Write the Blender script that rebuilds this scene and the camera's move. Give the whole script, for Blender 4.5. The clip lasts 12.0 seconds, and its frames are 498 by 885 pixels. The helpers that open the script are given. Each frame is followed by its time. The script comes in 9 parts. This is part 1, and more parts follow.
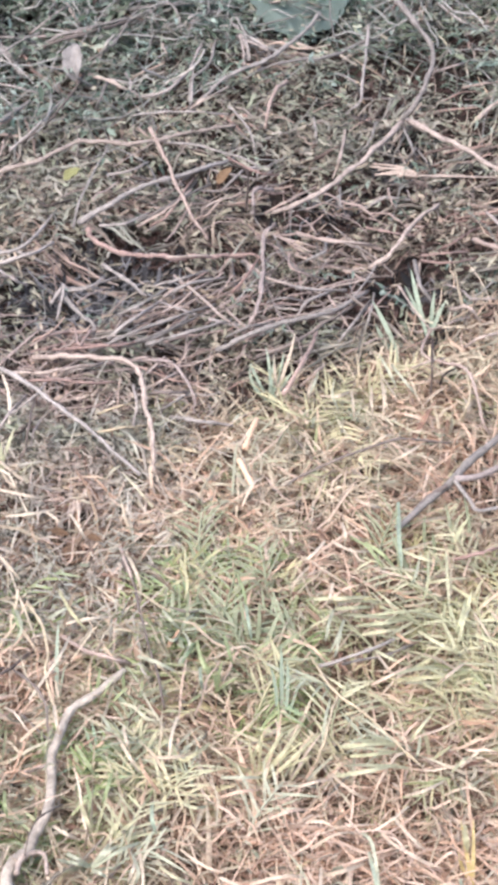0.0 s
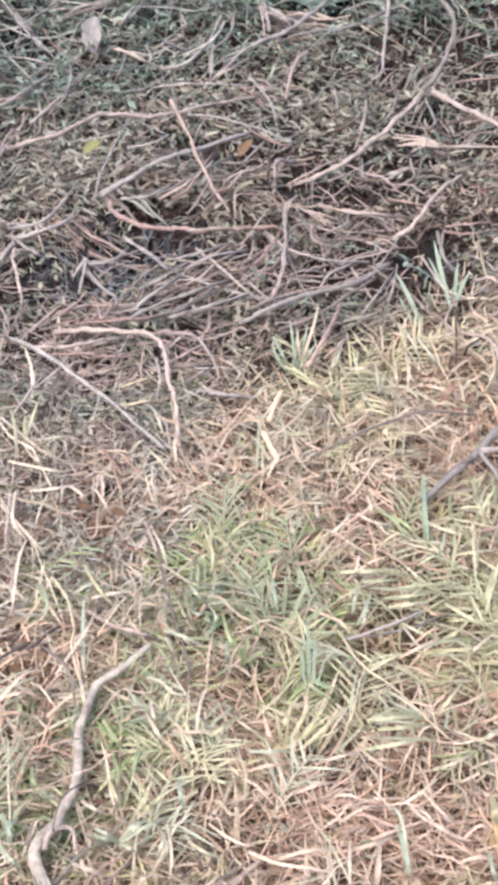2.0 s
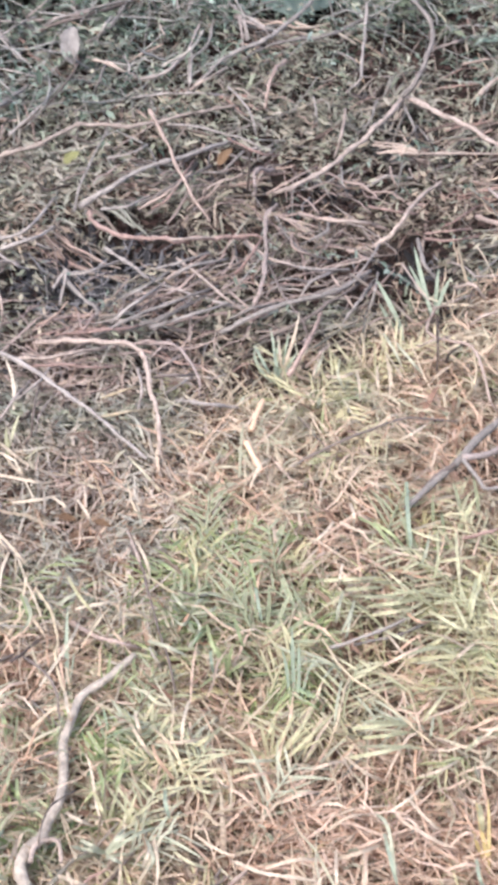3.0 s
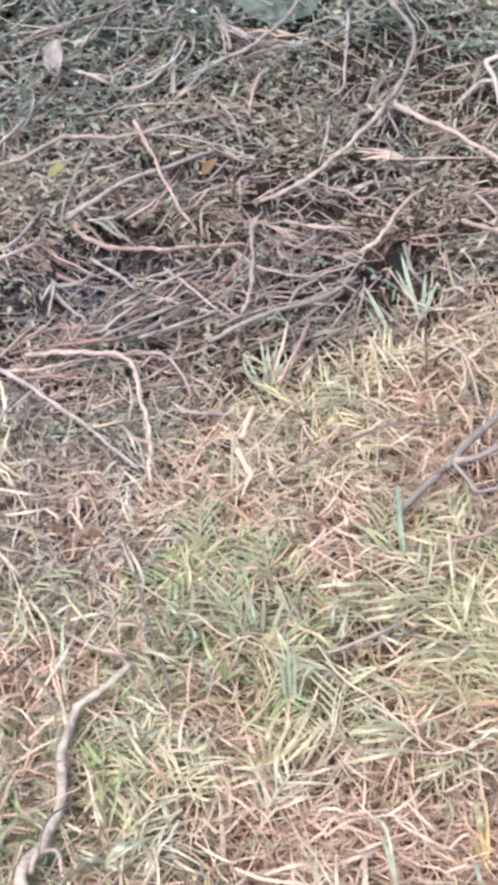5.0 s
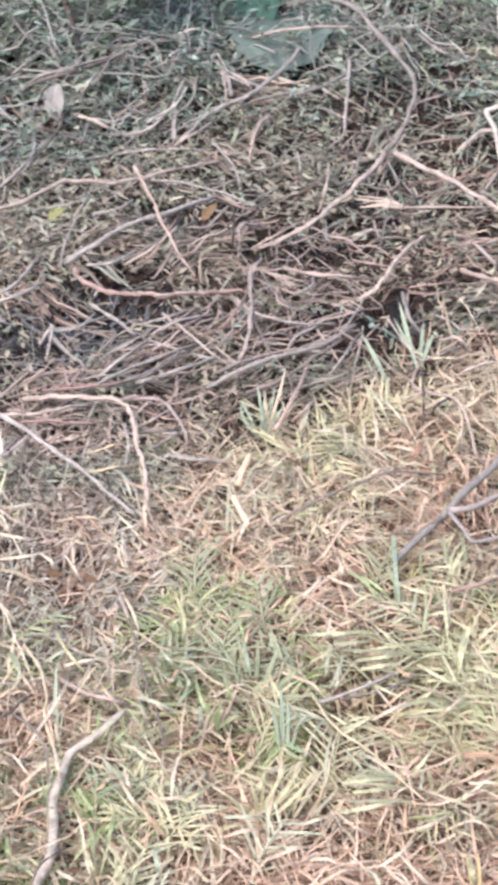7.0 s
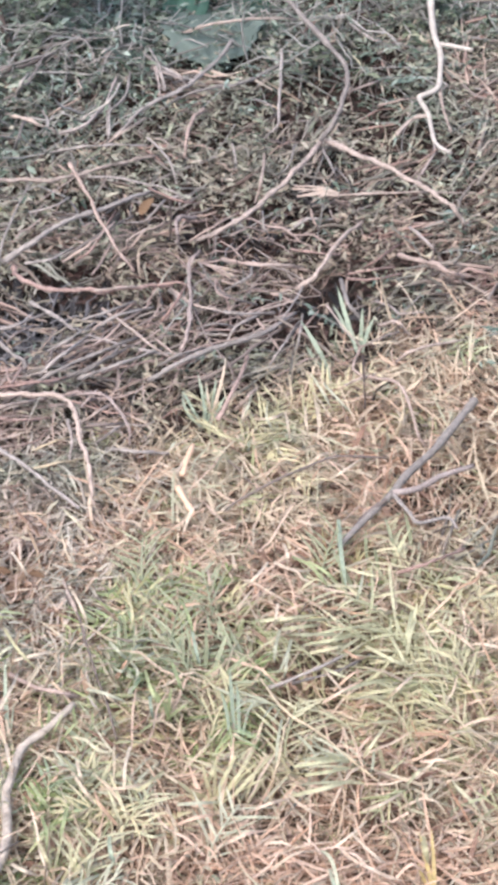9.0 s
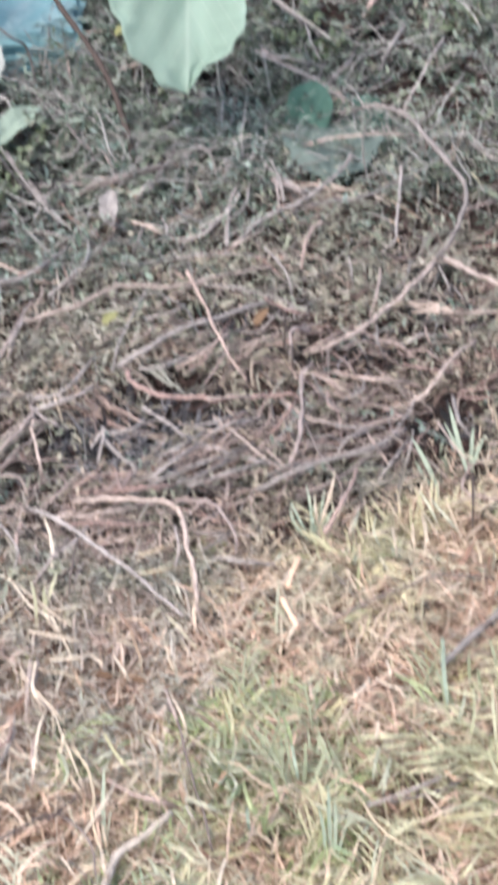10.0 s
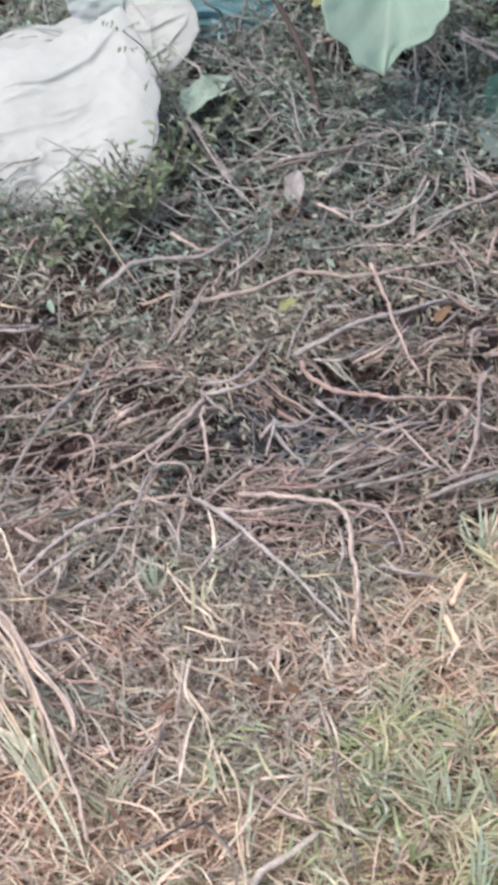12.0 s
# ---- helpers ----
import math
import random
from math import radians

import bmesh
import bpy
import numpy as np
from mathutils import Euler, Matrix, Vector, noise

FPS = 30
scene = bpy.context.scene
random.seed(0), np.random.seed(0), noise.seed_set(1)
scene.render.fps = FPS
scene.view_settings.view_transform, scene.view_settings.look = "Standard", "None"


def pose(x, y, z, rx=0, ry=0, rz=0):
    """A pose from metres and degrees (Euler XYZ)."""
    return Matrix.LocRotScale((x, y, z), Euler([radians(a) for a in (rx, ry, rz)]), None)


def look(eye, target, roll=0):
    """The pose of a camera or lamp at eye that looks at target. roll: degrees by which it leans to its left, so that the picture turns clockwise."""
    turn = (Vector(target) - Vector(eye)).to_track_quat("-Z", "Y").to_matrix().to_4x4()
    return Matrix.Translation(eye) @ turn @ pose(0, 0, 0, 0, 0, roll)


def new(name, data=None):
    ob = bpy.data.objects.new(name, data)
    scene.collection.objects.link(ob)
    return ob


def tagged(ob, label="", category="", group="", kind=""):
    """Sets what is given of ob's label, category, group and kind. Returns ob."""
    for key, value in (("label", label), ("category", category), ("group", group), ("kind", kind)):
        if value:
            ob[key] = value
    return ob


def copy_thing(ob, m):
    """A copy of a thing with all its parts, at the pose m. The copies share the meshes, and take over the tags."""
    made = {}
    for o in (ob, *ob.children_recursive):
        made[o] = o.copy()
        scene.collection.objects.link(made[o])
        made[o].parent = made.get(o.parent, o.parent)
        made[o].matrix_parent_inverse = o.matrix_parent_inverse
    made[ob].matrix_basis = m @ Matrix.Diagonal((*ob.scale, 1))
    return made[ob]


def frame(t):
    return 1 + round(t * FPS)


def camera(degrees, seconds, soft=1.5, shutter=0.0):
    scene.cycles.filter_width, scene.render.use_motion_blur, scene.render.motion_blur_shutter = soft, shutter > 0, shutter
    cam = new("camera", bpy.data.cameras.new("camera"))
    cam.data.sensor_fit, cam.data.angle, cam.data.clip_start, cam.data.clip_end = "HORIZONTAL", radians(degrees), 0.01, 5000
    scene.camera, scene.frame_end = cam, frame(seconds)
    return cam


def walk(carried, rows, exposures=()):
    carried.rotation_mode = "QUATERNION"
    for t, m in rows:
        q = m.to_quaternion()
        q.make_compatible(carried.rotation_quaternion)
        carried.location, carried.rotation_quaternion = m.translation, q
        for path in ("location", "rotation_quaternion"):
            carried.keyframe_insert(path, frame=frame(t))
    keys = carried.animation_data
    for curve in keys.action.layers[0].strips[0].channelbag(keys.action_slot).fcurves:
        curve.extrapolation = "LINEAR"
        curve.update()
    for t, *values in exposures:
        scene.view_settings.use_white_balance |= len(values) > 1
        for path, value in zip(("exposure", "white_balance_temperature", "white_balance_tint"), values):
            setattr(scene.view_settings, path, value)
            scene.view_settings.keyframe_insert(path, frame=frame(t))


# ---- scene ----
cam = camera(11.99, 12.0, soft=4.8, shutter=0.5)
walk(cam, [
    (0.0, pose(0.0062, -0.0047, 1.3490, 55.254, -0.319, -0.331)),
    (0.5, pose(0.0026, -0.0101, 1.3522, 55.437, -0.012, -0.839)),
    (1.0, pose(0.0028, -0.0020, 1.3532, 55.301, -0.016, -0.376)),
    (1.5, pose(0.0000, -0.0000, 1.3500, 55.000, 0.000, 0.000)),
    (2.0, pose(-0.0012, 0.0017, 1.3439, 54.616, 0.196, -0.210)),
    (2.5, pose(-0.0048, 0.0030, 1.3471, 55.029, 0.000, -0.165)),
    (3.0, pose(0.0008, 0.0038, 1.3425, 54.830, 0.487, -0.877)),
    (3.2, pose(0.0039, 0.0029, 1.3390, 54.583, 0.760, -1.091)),
    (4.8, pose(0.0049, 0.0015, 1.3400, 55.043, 1.467, -1.548)),
    (5.0, pose(-0.0009, -0.0010, 1.3446, 55.029, 1.299, -1.762)),
    (5.5, pose(0.0071, -0.0101, 1.3424, 55.402, 2.078, -3.165)),
    (6.0, pose(0.0038, -0.0057, 1.3514, 55.695, 1.813, -2.704)),
    (6.2, pose(-0.0010, 0.0032, 1.3554, 55.765, 0.841, -1.321)),
    (6.3, pose(-0.0034, 0.0082, 1.3585, 56.605, 0.418, -0.527)),
    (6.5, pose(-0.0107, 0.0063, 1.3652, 58.017, 0.090, 0.610)),
    (6.8, pose(-0.0039, 0.0028, 1.3547, 56.676, 0.405, -0.654)),
    (6.9, pose(-0.0024, 0.0022, 1.3520, 56.009, 0.488, -1.101)),
    (7.0, pose(-0.0013, 0.0020, 1.3498, 56.019, 0.645, -1.436)),
    (7.5, pose(0.0088, -0.0065, 1.3438, 55.835, 1.325, -2.608)),
    (7.7, pose(0.0104, -0.0071, 1.3395, 55.596, 1.755, -2.604)),
    (9.3, pose(0.0148, -0.0107, 1.3400, 56.133, 1.852, -3.459)),
    (9.5, pose(0.0187, -0.0141, 1.3373, 55.089, 2.506, -2.614)),
    (9.6, pose(0.0245, -0.0200, 1.3346, 54.731, 2.479, -1.712)),
    (9.7, pose(0.0206, -0.0201, 1.3304, 56.006, 2.254, -0.795)),
    (9.8, pose(0.0152, -0.0137, 1.3390, 57.019, 1.934, -0.411)),
    (10.0, pose(0.0078, -0.0089, 1.3507, 58.646, 1.262, -0.127)),
    (10.4, pose(-0.0009, -0.0056, 1.3555, 59.613, 1.249, 0.757)),
    (10.5, pose(-0.0035, -0.0055, 1.3575, 59.555, 1.294, 1.053)),
    (10.9, pose(-0.0099, -0.0014, 1.3536, 59.052, 0.949, 2.372)),
    (11.0, pose(-0.0130, -0.0005, 1.3530, 58.925, 0.865, 2.702)),
    (11.1, pose(-0.0150, 0.0039, 1.3507, 58.816, 0.962, 2.974)),
    (11.2, pose(-0.0139, 0.0120, 1.3512, 57.942, 1.137, 3.730)),
    (11.3, pose(-0.0139, 0.0228, 1.3519, 57.650, 1.311, 4.711)),
    (11.5, pose(-0.0169, 0.0483, 1.3538, 57.760, 1.048, 5.810)),
    (11.8, pose(-0.0161, 0.0543, 1.3638, 57.700, 0.021, 5.435)),
    (12.0, pose(-0.0195, 0.0717, 1.3739, 57.123, -0.598, 5.245)),
], exposures=[(0.0, 0.78), (1.0, 0.75), (6.0, 0.73), (6.5, 0.81), (7.0, 0.82), (7.5, 0.73), (9.5, 0.70), (10.0, 0.79), (10.6, 0.79), (11.05, 0.80), (11.45, 0.43), (12.0, 0.44)])

# ---- daylight ----
SUN_ELEVATION, SUN_TURN = 57.0, 218.0
world = bpy.data.worlds.new("sky")
scene.world = world
world.use_nodes = True
wn = world.node_tree
sky = wn.nodes.new("ShaderNodeTexSky")
sky.sky_type, sky.sun_disc = "NISHITA", False
sky.sun_elevation, sky.sun_rotation = radians(SUN_ELEVATION), radians(SUN_TURN)
sky.dust_density = 3.0
wn.nodes["Background"].inputs[1].default_value = 0.15
wn.links.new(sky.outputs[0], wn.nodes["Background"].inputs[0])
sun = new("sun", bpy.data.lights.new("sun", "SUN"))
sun.data.energy, sun.data.angle, sun.data.color = 2.7, radians(45), (1.0, 0.895, 0.845)
a, e = radians(SUN_TURN), radians(SUN_ELEVATION)
sun.matrix_world = look((4 * math.sin(a) * math.cos(e), 4 * math.cos(a) * math.cos(e), 4 * math.sin(e)), (0, 0, 0))

# ---- materials ----


def material(name, stops, rough=0.85, scale=40.0, bump=0.3, dirt=0.35, source="island", through_light=0.0, spec=0.3, patch=None):
    """A dull natural surface: colour picked per piece from the stops, grain and stains on top of it."""
    m = bpy.data.materials.new(name)
    m.use_nodes = True
    n, l = m.node_tree.nodes, m.node_tree.links
    b = n["Principled BSDF"]
    ramp = n.new("ShaderNodeValToRGB")
    el = ramp.color_ramp.elements
    while len(el) < len(stops):
        el.new(0.5)
    for i, c in enumerate(stops):
        el[i].position, el[i].color = i / max(1, len(stops) - 1), (*c, 1)
    if source == "island":
        l.new(n.new("ShaderNodeNewGeometry").outputs["Random Per Island"], ramp.inputs[0])
    elif source == "object":
        l.new(n.new("ShaderNodeObjectInfo").outputs["Random"], ramp.inputs[0])
    tc = n.new("ShaderNodeTexCoord")
    grain, stain = n.new("ShaderNodeTexNoise"), n.new("ShaderNodeTexNoise")
    grain.inputs["Scale"].default_value, grain.inputs["Detail"].default_value = scale * 6, 3
    stain.inputs["Scale"].default_value, stain.inputs["Detail"].default_value = scale, 4
    l.new(tc.outputs["Object"], grain.inputs["Vector"])
    l.new(tc.outputs["Object"], stain.inputs["Vector"])
    if source == "noise":
        l.new(stain.outputs[0], ramp.inputs[0])
    spread = n.new("ShaderNodeMapRange")
    spread.inputs[1].default_value, spread.inputs[2].default_value = 0.3, 0.7
    spread.inputs[3].default_value, spread.inputs[4].default_value = 1.0 - dirt, 1.0 + dirt * 0.6
    both = n.new("ShaderNodeMath")
    both.operation = "MULTIPLY_ADD"
    both.inputs[1].default_value, both.inputs[2].default_value = 0.5, 0.0
    half = n.new("ShaderNodeMath")
    half.operation = "MULTIPLY_ADD"
    half.inputs[1].default_value = 0.5
    l.new(grain.outputs[0], both.inputs[0])
    l.new(stain.outputs[0], half.inputs[0])
    l.new(both.outputs[0], half.inputs[2])
    l.new(half.outputs[0], spread.inputs[0])
    tone = n.new("ShaderNodeVectorMath")
    tone.operation = "SCALE"
    l.new(ramp.outputs[0], tone.inputs[0])
    l.new(spread.outputs[0], tone.inputs["Scale"])
    if patch:
        # broad patches of two casts, a hand's width across
        broad, cast, tinted = n.new("ShaderNodeTexNoise"), n.new("ShaderNodeValToRGB"), n.new("ShaderNodeVectorMath")
        broad.inputs["Scale"].default_value, broad.inputs["Detail"].default_value = 13, 3
        for i, c in enumerate(patch):
            cast.color_ramp.elements[i].position, cast.color_ramp.elements[i].color = 0.36 + 0.28 * i, (*c, 1)
        tinted.operation = "MULTIPLY"
        l.new(tc.outputs["Object"], broad.inputs["Vector"])
        l.new(broad.outputs[0], cast.inputs[0])
        l.new(tone.outputs[0], tinted.inputs[0])
        l.new(cast.outputs[0], tinted.inputs[1])
        tone = tinted
    l.new(tone.outputs[0], b.inputs["Base Color"])
    b.inputs["Roughness"].default_value = rough
    b.inputs["Specular IOR Level"].default_value = spec
    if bump:
        bm = n.new("ShaderNodeBump")
        bm.inputs["Strength"].default_value, bm.inputs["Distance"].default_value = bump, 0.002
        l.new(grain.outputs[0], bm.inputs["Height"])
        l.new(bm.outputs[0], b.inputs["Normal"])
    if through_light:
        tl, mix = n.new("ShaderNodeBsdfTranslucent"), n.new("ShaderNodeMixShader")
        l.new(tone.outputs[0], tl.inputs[0])
        mix.inputs[0].default_value = through_light
        l.new(b.outputs[0], mix.inputs[1])
        l.new(tl.outputs[0], mix.inputs[2])
        l.new(mix.outputs[0], n["Material Output"].inputs[0])
    return m


SOIL = material("dusty_soil", [(0.018, 0.015, 0.013), (0.042, 0.034, 0.03), (0.09, 0.074, 0.065)], scale=14, bump=0.8, source="noise")
MEADOW = material("dry_meadow", [(0.08, 0.058, 0.047), (0.16, 0.122, 0.095), (0.19, 0.165, 0.12), (0.24, 0.195, 0.155)], scale=9, bump=0.8, source="noise")
BARK = material("weathered_bark", [(0.078, 0.063, 0.058), (0.23, 0.20, 0.18), (0.43, 0.39, 0.345), (0.33, 0.235, 0.21), (0.50, 0.455, 0.395), (0.14, 0.122, 0.112), (0.30, 0.285, 0.265), (0.24, 0.235, 0.20)], scale=60, bump=0.5, patch=((1.10, 0.94, 0.95), (0.84, 0.96, 0.96)))
BARK_PINK = material("pinkish_bark", [(0.26, 0.195, 0.185), (0.44, 0.36, 0.335), (0.36, 0.27, 0.25), (0.54, 0.455, 0.42), (0.20, 0.16, 0.155), (0.41, 0.37, 0.345)], scale=60, bump=0.5)
BARK_PALE = material("pale_bark", [(0.37, 0.31, 0.282), (0.46, 0.385, 0.352), (0.48, 0.395, 0.355), (0.42, 0.32, 0.292)], scale=60, bump=0.6, source="object", dirt=0.55)
BARK_BONE = material("bone_white_bark", [(0.50, 0.465, 0.435), (0.58, 0.54, 0.50)], scale=60, bump=0.5, source="object", dirt=0.4)
BARK_GREY = material("grey_bark", [(0.22, 0.20, 0.195), (0.33, 0.305, 0.297), (0.42, 0.385, 0.375), (0.35, 0.29, 0.28)], scale=60, bump=0.6, source="object", dirt=0.55)
BARK_DARK = material("dark_bark", [(0.13, 0.105, 0.10), (0.19, 0.16, 0.15), (0.25, 0.21, 0.20)], scale=60, bump=0.5, source="object")
BARK_MAUVE = material("mauve_grey_bark", [(0.23, 0.212, 0.208), (0.29, 0.268, 0.258)], scale=60, bump=0.6, source="object", dirt=0.5)
BARK_BLOTCHED = material("blotched_grey_bark", [(0.27, 0.235, 0.215), (0.46, 0.41, 0.365), (0.62, 0.55, 0.475)], scale=45, bump=0.8, source="noise", dirt=0.45)
BARK_RED = material("reddish_bark", [(0.30, 0.205, 0.19), (0.42, 0.30, 0.275)], scale=60, bump=0.6, source="object", dirt=0.55)
FRAY = material("frayed_fibre", [(0.48, 0.395, 0.345), (0.58, 0.48, 0.42)], scale=90, bump=0.4, source="object")
BARK_BROWN = material("brown_stem_bark", [(0.062, 0.050, 0.046), (0.10, 0.078, 0.072)], scale=80, bump=0.5, source="object")
STALK = material("tan_stalk", [(0.50, 0.42, 0.30), (0.60, 0.51, 0.38)], rough=0.7, scale=50, bump=0.2, source="object")
CHIP = material("fresh_split_wood", [(0.68, 0.46, 0.33), (0.74, 0.53, 0.39)], rough=0.7, scale=90, bump=0.4, source="object", dirt=0.2)
STRAW = material("dry_straw", [(0.34, 0.275, 0.215), (0.57, 0.495, 0.40), (0.68, 0.605, 0.50), (0.63, 0.485, 0.395), (0.74, 0.68, 0.57), (0.58, 0.58, 0.45)], rough=0.7, scale=50, bump=0.15, through_light=0.25, patch=((1.06, 0.97, 0.93), (0.94, 1.0, 0.97)))
RUST = material("rusty_straw", [(0.38, 0.24, 0.17), (0.72, 0.53, 0.42), (0.81, 0.66, 0.565), (0.64, 0.43, 0.32), (0.80, 0.71, 0.60), (0.74, 0.575, 0.50)], rough=0.7, scale=50, bump=0.15, through_light=0.25)
GRASS_STOPS = [(0.26, 0.285, 0.165), (0.52, 0.54, 0.35), (0.68, 0.67, 0.475), (0.45, 0.49, 0.365), (0.75, 0.71, 0.525)]
GRASS = material("pale_green_grass", GRASS_STOPS, rough=0.6, scale=50, bump=0.1, through_light=0.3, patch=((1.08, 1.0, 0.88), (0.82, 0.95, 0.88)))
GRASS_GREEN = material("fresh_green_grass", [(0.19, 0.255, 0.11), (0.32, 0.41, 0.19), (0.45, 0.53, 0.28), (0.33, 0.45, 0.32), (0.56, 0.61, 0.35)], rough=0.6, scale=50, bump=0.1, through_light=0.3)
GRASS_PALE = material("bleached_green_grass", [(0.52, 0.505, 0.335), (0.67, 0.635, 0.43), (0.77, 0.705, 0.485), (0.64, 0.62, 0.45)], rough=0.6, scale=50, bump=0.1, through_light=0.3)
BLADE_PALE = material("pale_blade", [(0.52, 0.54, 0.36), (0.63, 0.64, 0.46), (0.70, 0.67, 0.47)], rough=0.55, scale=40, bump=0.1, source="object", through_light=0.3)
BLADE_STRAW = material("straw_blade", [(0.56, 0.47, 0.375), (0.68, 0.585, 0.48), (0.74, 0.66, 0.55), (0.66, 0.53, 0.44)], rough=0.6, scale=40, bump=0.15, source="object", through_light=0.2)
BLADE_RUST = material("rusty_blade", [(0.58, 0.40, 0.30), (0.72, 0.54, 0.43), (0.76, 0.61, 0.52)], rough=0.6, scale=40, bump=0.15, source="object", through_light=0.2)
BLADE_GREEN = material("green_blade", [(0.34, 0.385, 0.26), (0.45, 0.495, 0.36)], rough=0.55, scale=40, bump=0.1, source="object", through_light=0.3)
BLADE_VIVID = material("vivid_blade", [(0.35, 0.43, 0.24), (0.47, 0.54, 0.32)], rough=0.55, scale=40, bump=0.1, source="object", through_light=0.3)
BLADE_YELLOW = material("yellow_blade", [(0.56, 0.55, 0.36), (0.65, 0.62, 0.42)], rough=0.55, scale=40, bump=0.1, source="object", through_light=0.3)
BLADE_GOLD = material("golden_blade", [(0.64, 0.53, 0.26), (0.70, 0.58, 0.30)], rough=0.55, scale=40, bump=0.1, source="object", through_light=0.3)
BLADE_TEAL = material("bluish_blade", [(0.36, 0.45, 0.36), (0.48, 0.57, 0.46)], rough=0.5, scale=40, bump=0.1, source="object", through_light=0.3)
BLADE_WHITE = material("whitish_blade", [(0.50, 0.54, 0.42), (0.60, 0.62, 0.50)], rough=0.5, scale=40, bump=0.1, source="object", through_light=0.3)
ASH = material("ashen_twig", [(0.08, 0.082, 0.097), (0.21, 0.212, 0.232), (0.36, 0.36, 0.38), (0.12, 0.122, 0.14)], scale=60, bump=0.5)
# near-black litter colour that paints the shade inside the brush gaps
GAP_SHADE = material("gap_shade_litter", [(0.026, 0.026, 0.030), (0.055, 0.055, 0.062), (0.11, 0.11, 0.122)], scale=60, bump=0.6)
# maroon-black litter: the shadow between the twigs is put into its colour
UNDER_SHADE = material("under_shade_litter", [(0.030, 0.019, 0.018), (0.072, 0.044, 0.041), (0.11, 0.076, 0.069)], scale=60, bump=0.6)
BLEACHED = material("bleached_stalk", [(0.52, 0.45, 0.38), (0.66, 0.59, 0.50), (0.74, 0.68, 0.58), (0.62, 0.50, 0.43)], rough=0.65, scale=50, bump=0.2, through_light=0.15)
THATCH = material("rotting_thatch", [(0.12, 0.07, 0.058), (0.26, 0.165, 0.13), (0.40, 0.275, 0.225), (0.33, 0.25, 0.19)], scale=50, bump=0.3, through_light=0.1)
GREY_STRAW = material("greyed_straw", [(0.24, 0.215, 0.20), (0.45, 0.425, 0.39), (0.58, 0.555, 0.50), (0.70, 0.66, 0.59), (0.51, 0.42, 0.375), (0.48, 0.50, 0.42)], rough=0.75, scale=50, bump=0.2, through_light=0.15, patch=((1.06, 0.95, 0.96), (0.86, 0.96, 0.95)))
WEED_STEM = material("grey_weed_stem", [(0.15, 0.148, 0.145), (0.30, 0.295, 0.29), (0.46, 0.45, 0.445), (0.22, 0.23, 0.215)], scale=60, bump=0.3)
LITTER = material("dead_leaf_litter", [(0.09, 0.074, 0.066), (0.22, 0.19, 0.165), (0.38, 0.335, 0.29), (0.34, 0.335, 0.27), (0.20, 0.205, 0.165), (0.46, 0.405, 0.35), (0.46, 0.45, 0.375), (0.15, 0.095, 0.085)], scale=50, through_light=0.1, patch=((1.06, 0.93, 0.92), (0.88, 1.0, 0.94)))
LITTER_TAN = material("tan_leaf_litter", [(0.21, 0.195, 0.17), (0.37, 0.352, 0.31), (0.47, 0.448, 0.40), (0.335, 0.35, 0.295), (0.43, 0.43, 0.37)], scale=50, through_light=0.1)
LITTER_OLIVE = material("olive_leaf_litter", [(0.098, 0.092, 0.078), (0.230, 0.224, 0.190), (0.391, 0.380, 0.328), (0.356, 0.374, 0.299), (0.218, 0.236, 0.190), (0.483, 0.460, 0.408), (0.494, 0.500, 0.425), (0.161, 0.132, 0.115)], scale=50, through_light=0.1, patch=((1.03, 0.97, 0.94), (0.88, 1.0, 0.97)))
LEAFLET = material("small_green_leaflets", [(0.060, 0.090, 0.074), (0.133, 0.187, 0.156), (0.242, 0.310, 0.274), (0.432, 0.499, 0.462)], rough=0.6, scale=40, bump=0.1, through_light=0.2, patch=((1.0, 0.96, 0.86), (0.84, 0.93, 0.95)))
LEAFLET_TEAL = material("bluish_leaflets", [(0.11, 0.185, 0.165), (0.19, 0.28, 0.255), (0.29, 0.38, 0.355)], rough=0.6, scale=40, bump=0.1, through_light=0.2)
LEAFLET_FRESH = material("fresh_green_leaflets", [(0.10, 0.145, 0.08), (0.165, 0.225, 0.13), (0.245, 0.31, 0.20), (0.33, 0.38, 0.28)], rough=0.55, scale=40, bump=0.1, through_light=0.25, source="object")
LEAFLET_DEEP = material("deep_green_leaflets", [(0.058, 0.078, 0.058), (0.111, 0.140, 0.107), (0.182, 0.221, 0.176), (0.312, 0.351, 0.305)], rough=0.55, scale=40, bump=0.1, through_light=0.2, source="object")
LEAFLET_BROAD = material("broad_green_leaflets", [(0.052, 0.072, 0.048), (0.105, 0.140, 0.098), (0.190, 0.228, 0.175), (0.300, 0.335, 0.280)], rough=0.55, scale=40, bump=0.1, through_light=0.2, patch=((1.0, 0.97, 0.86), (0.86, 0.95, 0.95)))
STONE = material("grey_stone", [(0.10, 0.098, 0.10), (0.22, 0.217, 0.22), (0.36, 0.355, 0.355)], scale=25, bump=0.8, source="noise")
LEAFLET_GREY = material("greyish_leaves", [(0.070, 0.099, 0.078), (0.158, 0.207, 0.168), (0.272, 0.333, 0.287), (0.435, 0.492, 0.445)], rough=0.6, scale=40, bump=0.15, through_light=0.2, patch=((1.0, 0.96, 0.88), (0.84, 0.93, 0.95)))
DEAD_LEAF = material("lilac_grey_dead_leaf", [(0.34, 0.32, 0.325), (0.42, 0.40, 0.40)], scale=60, bump=0.4, source="object", through_light=0.15)


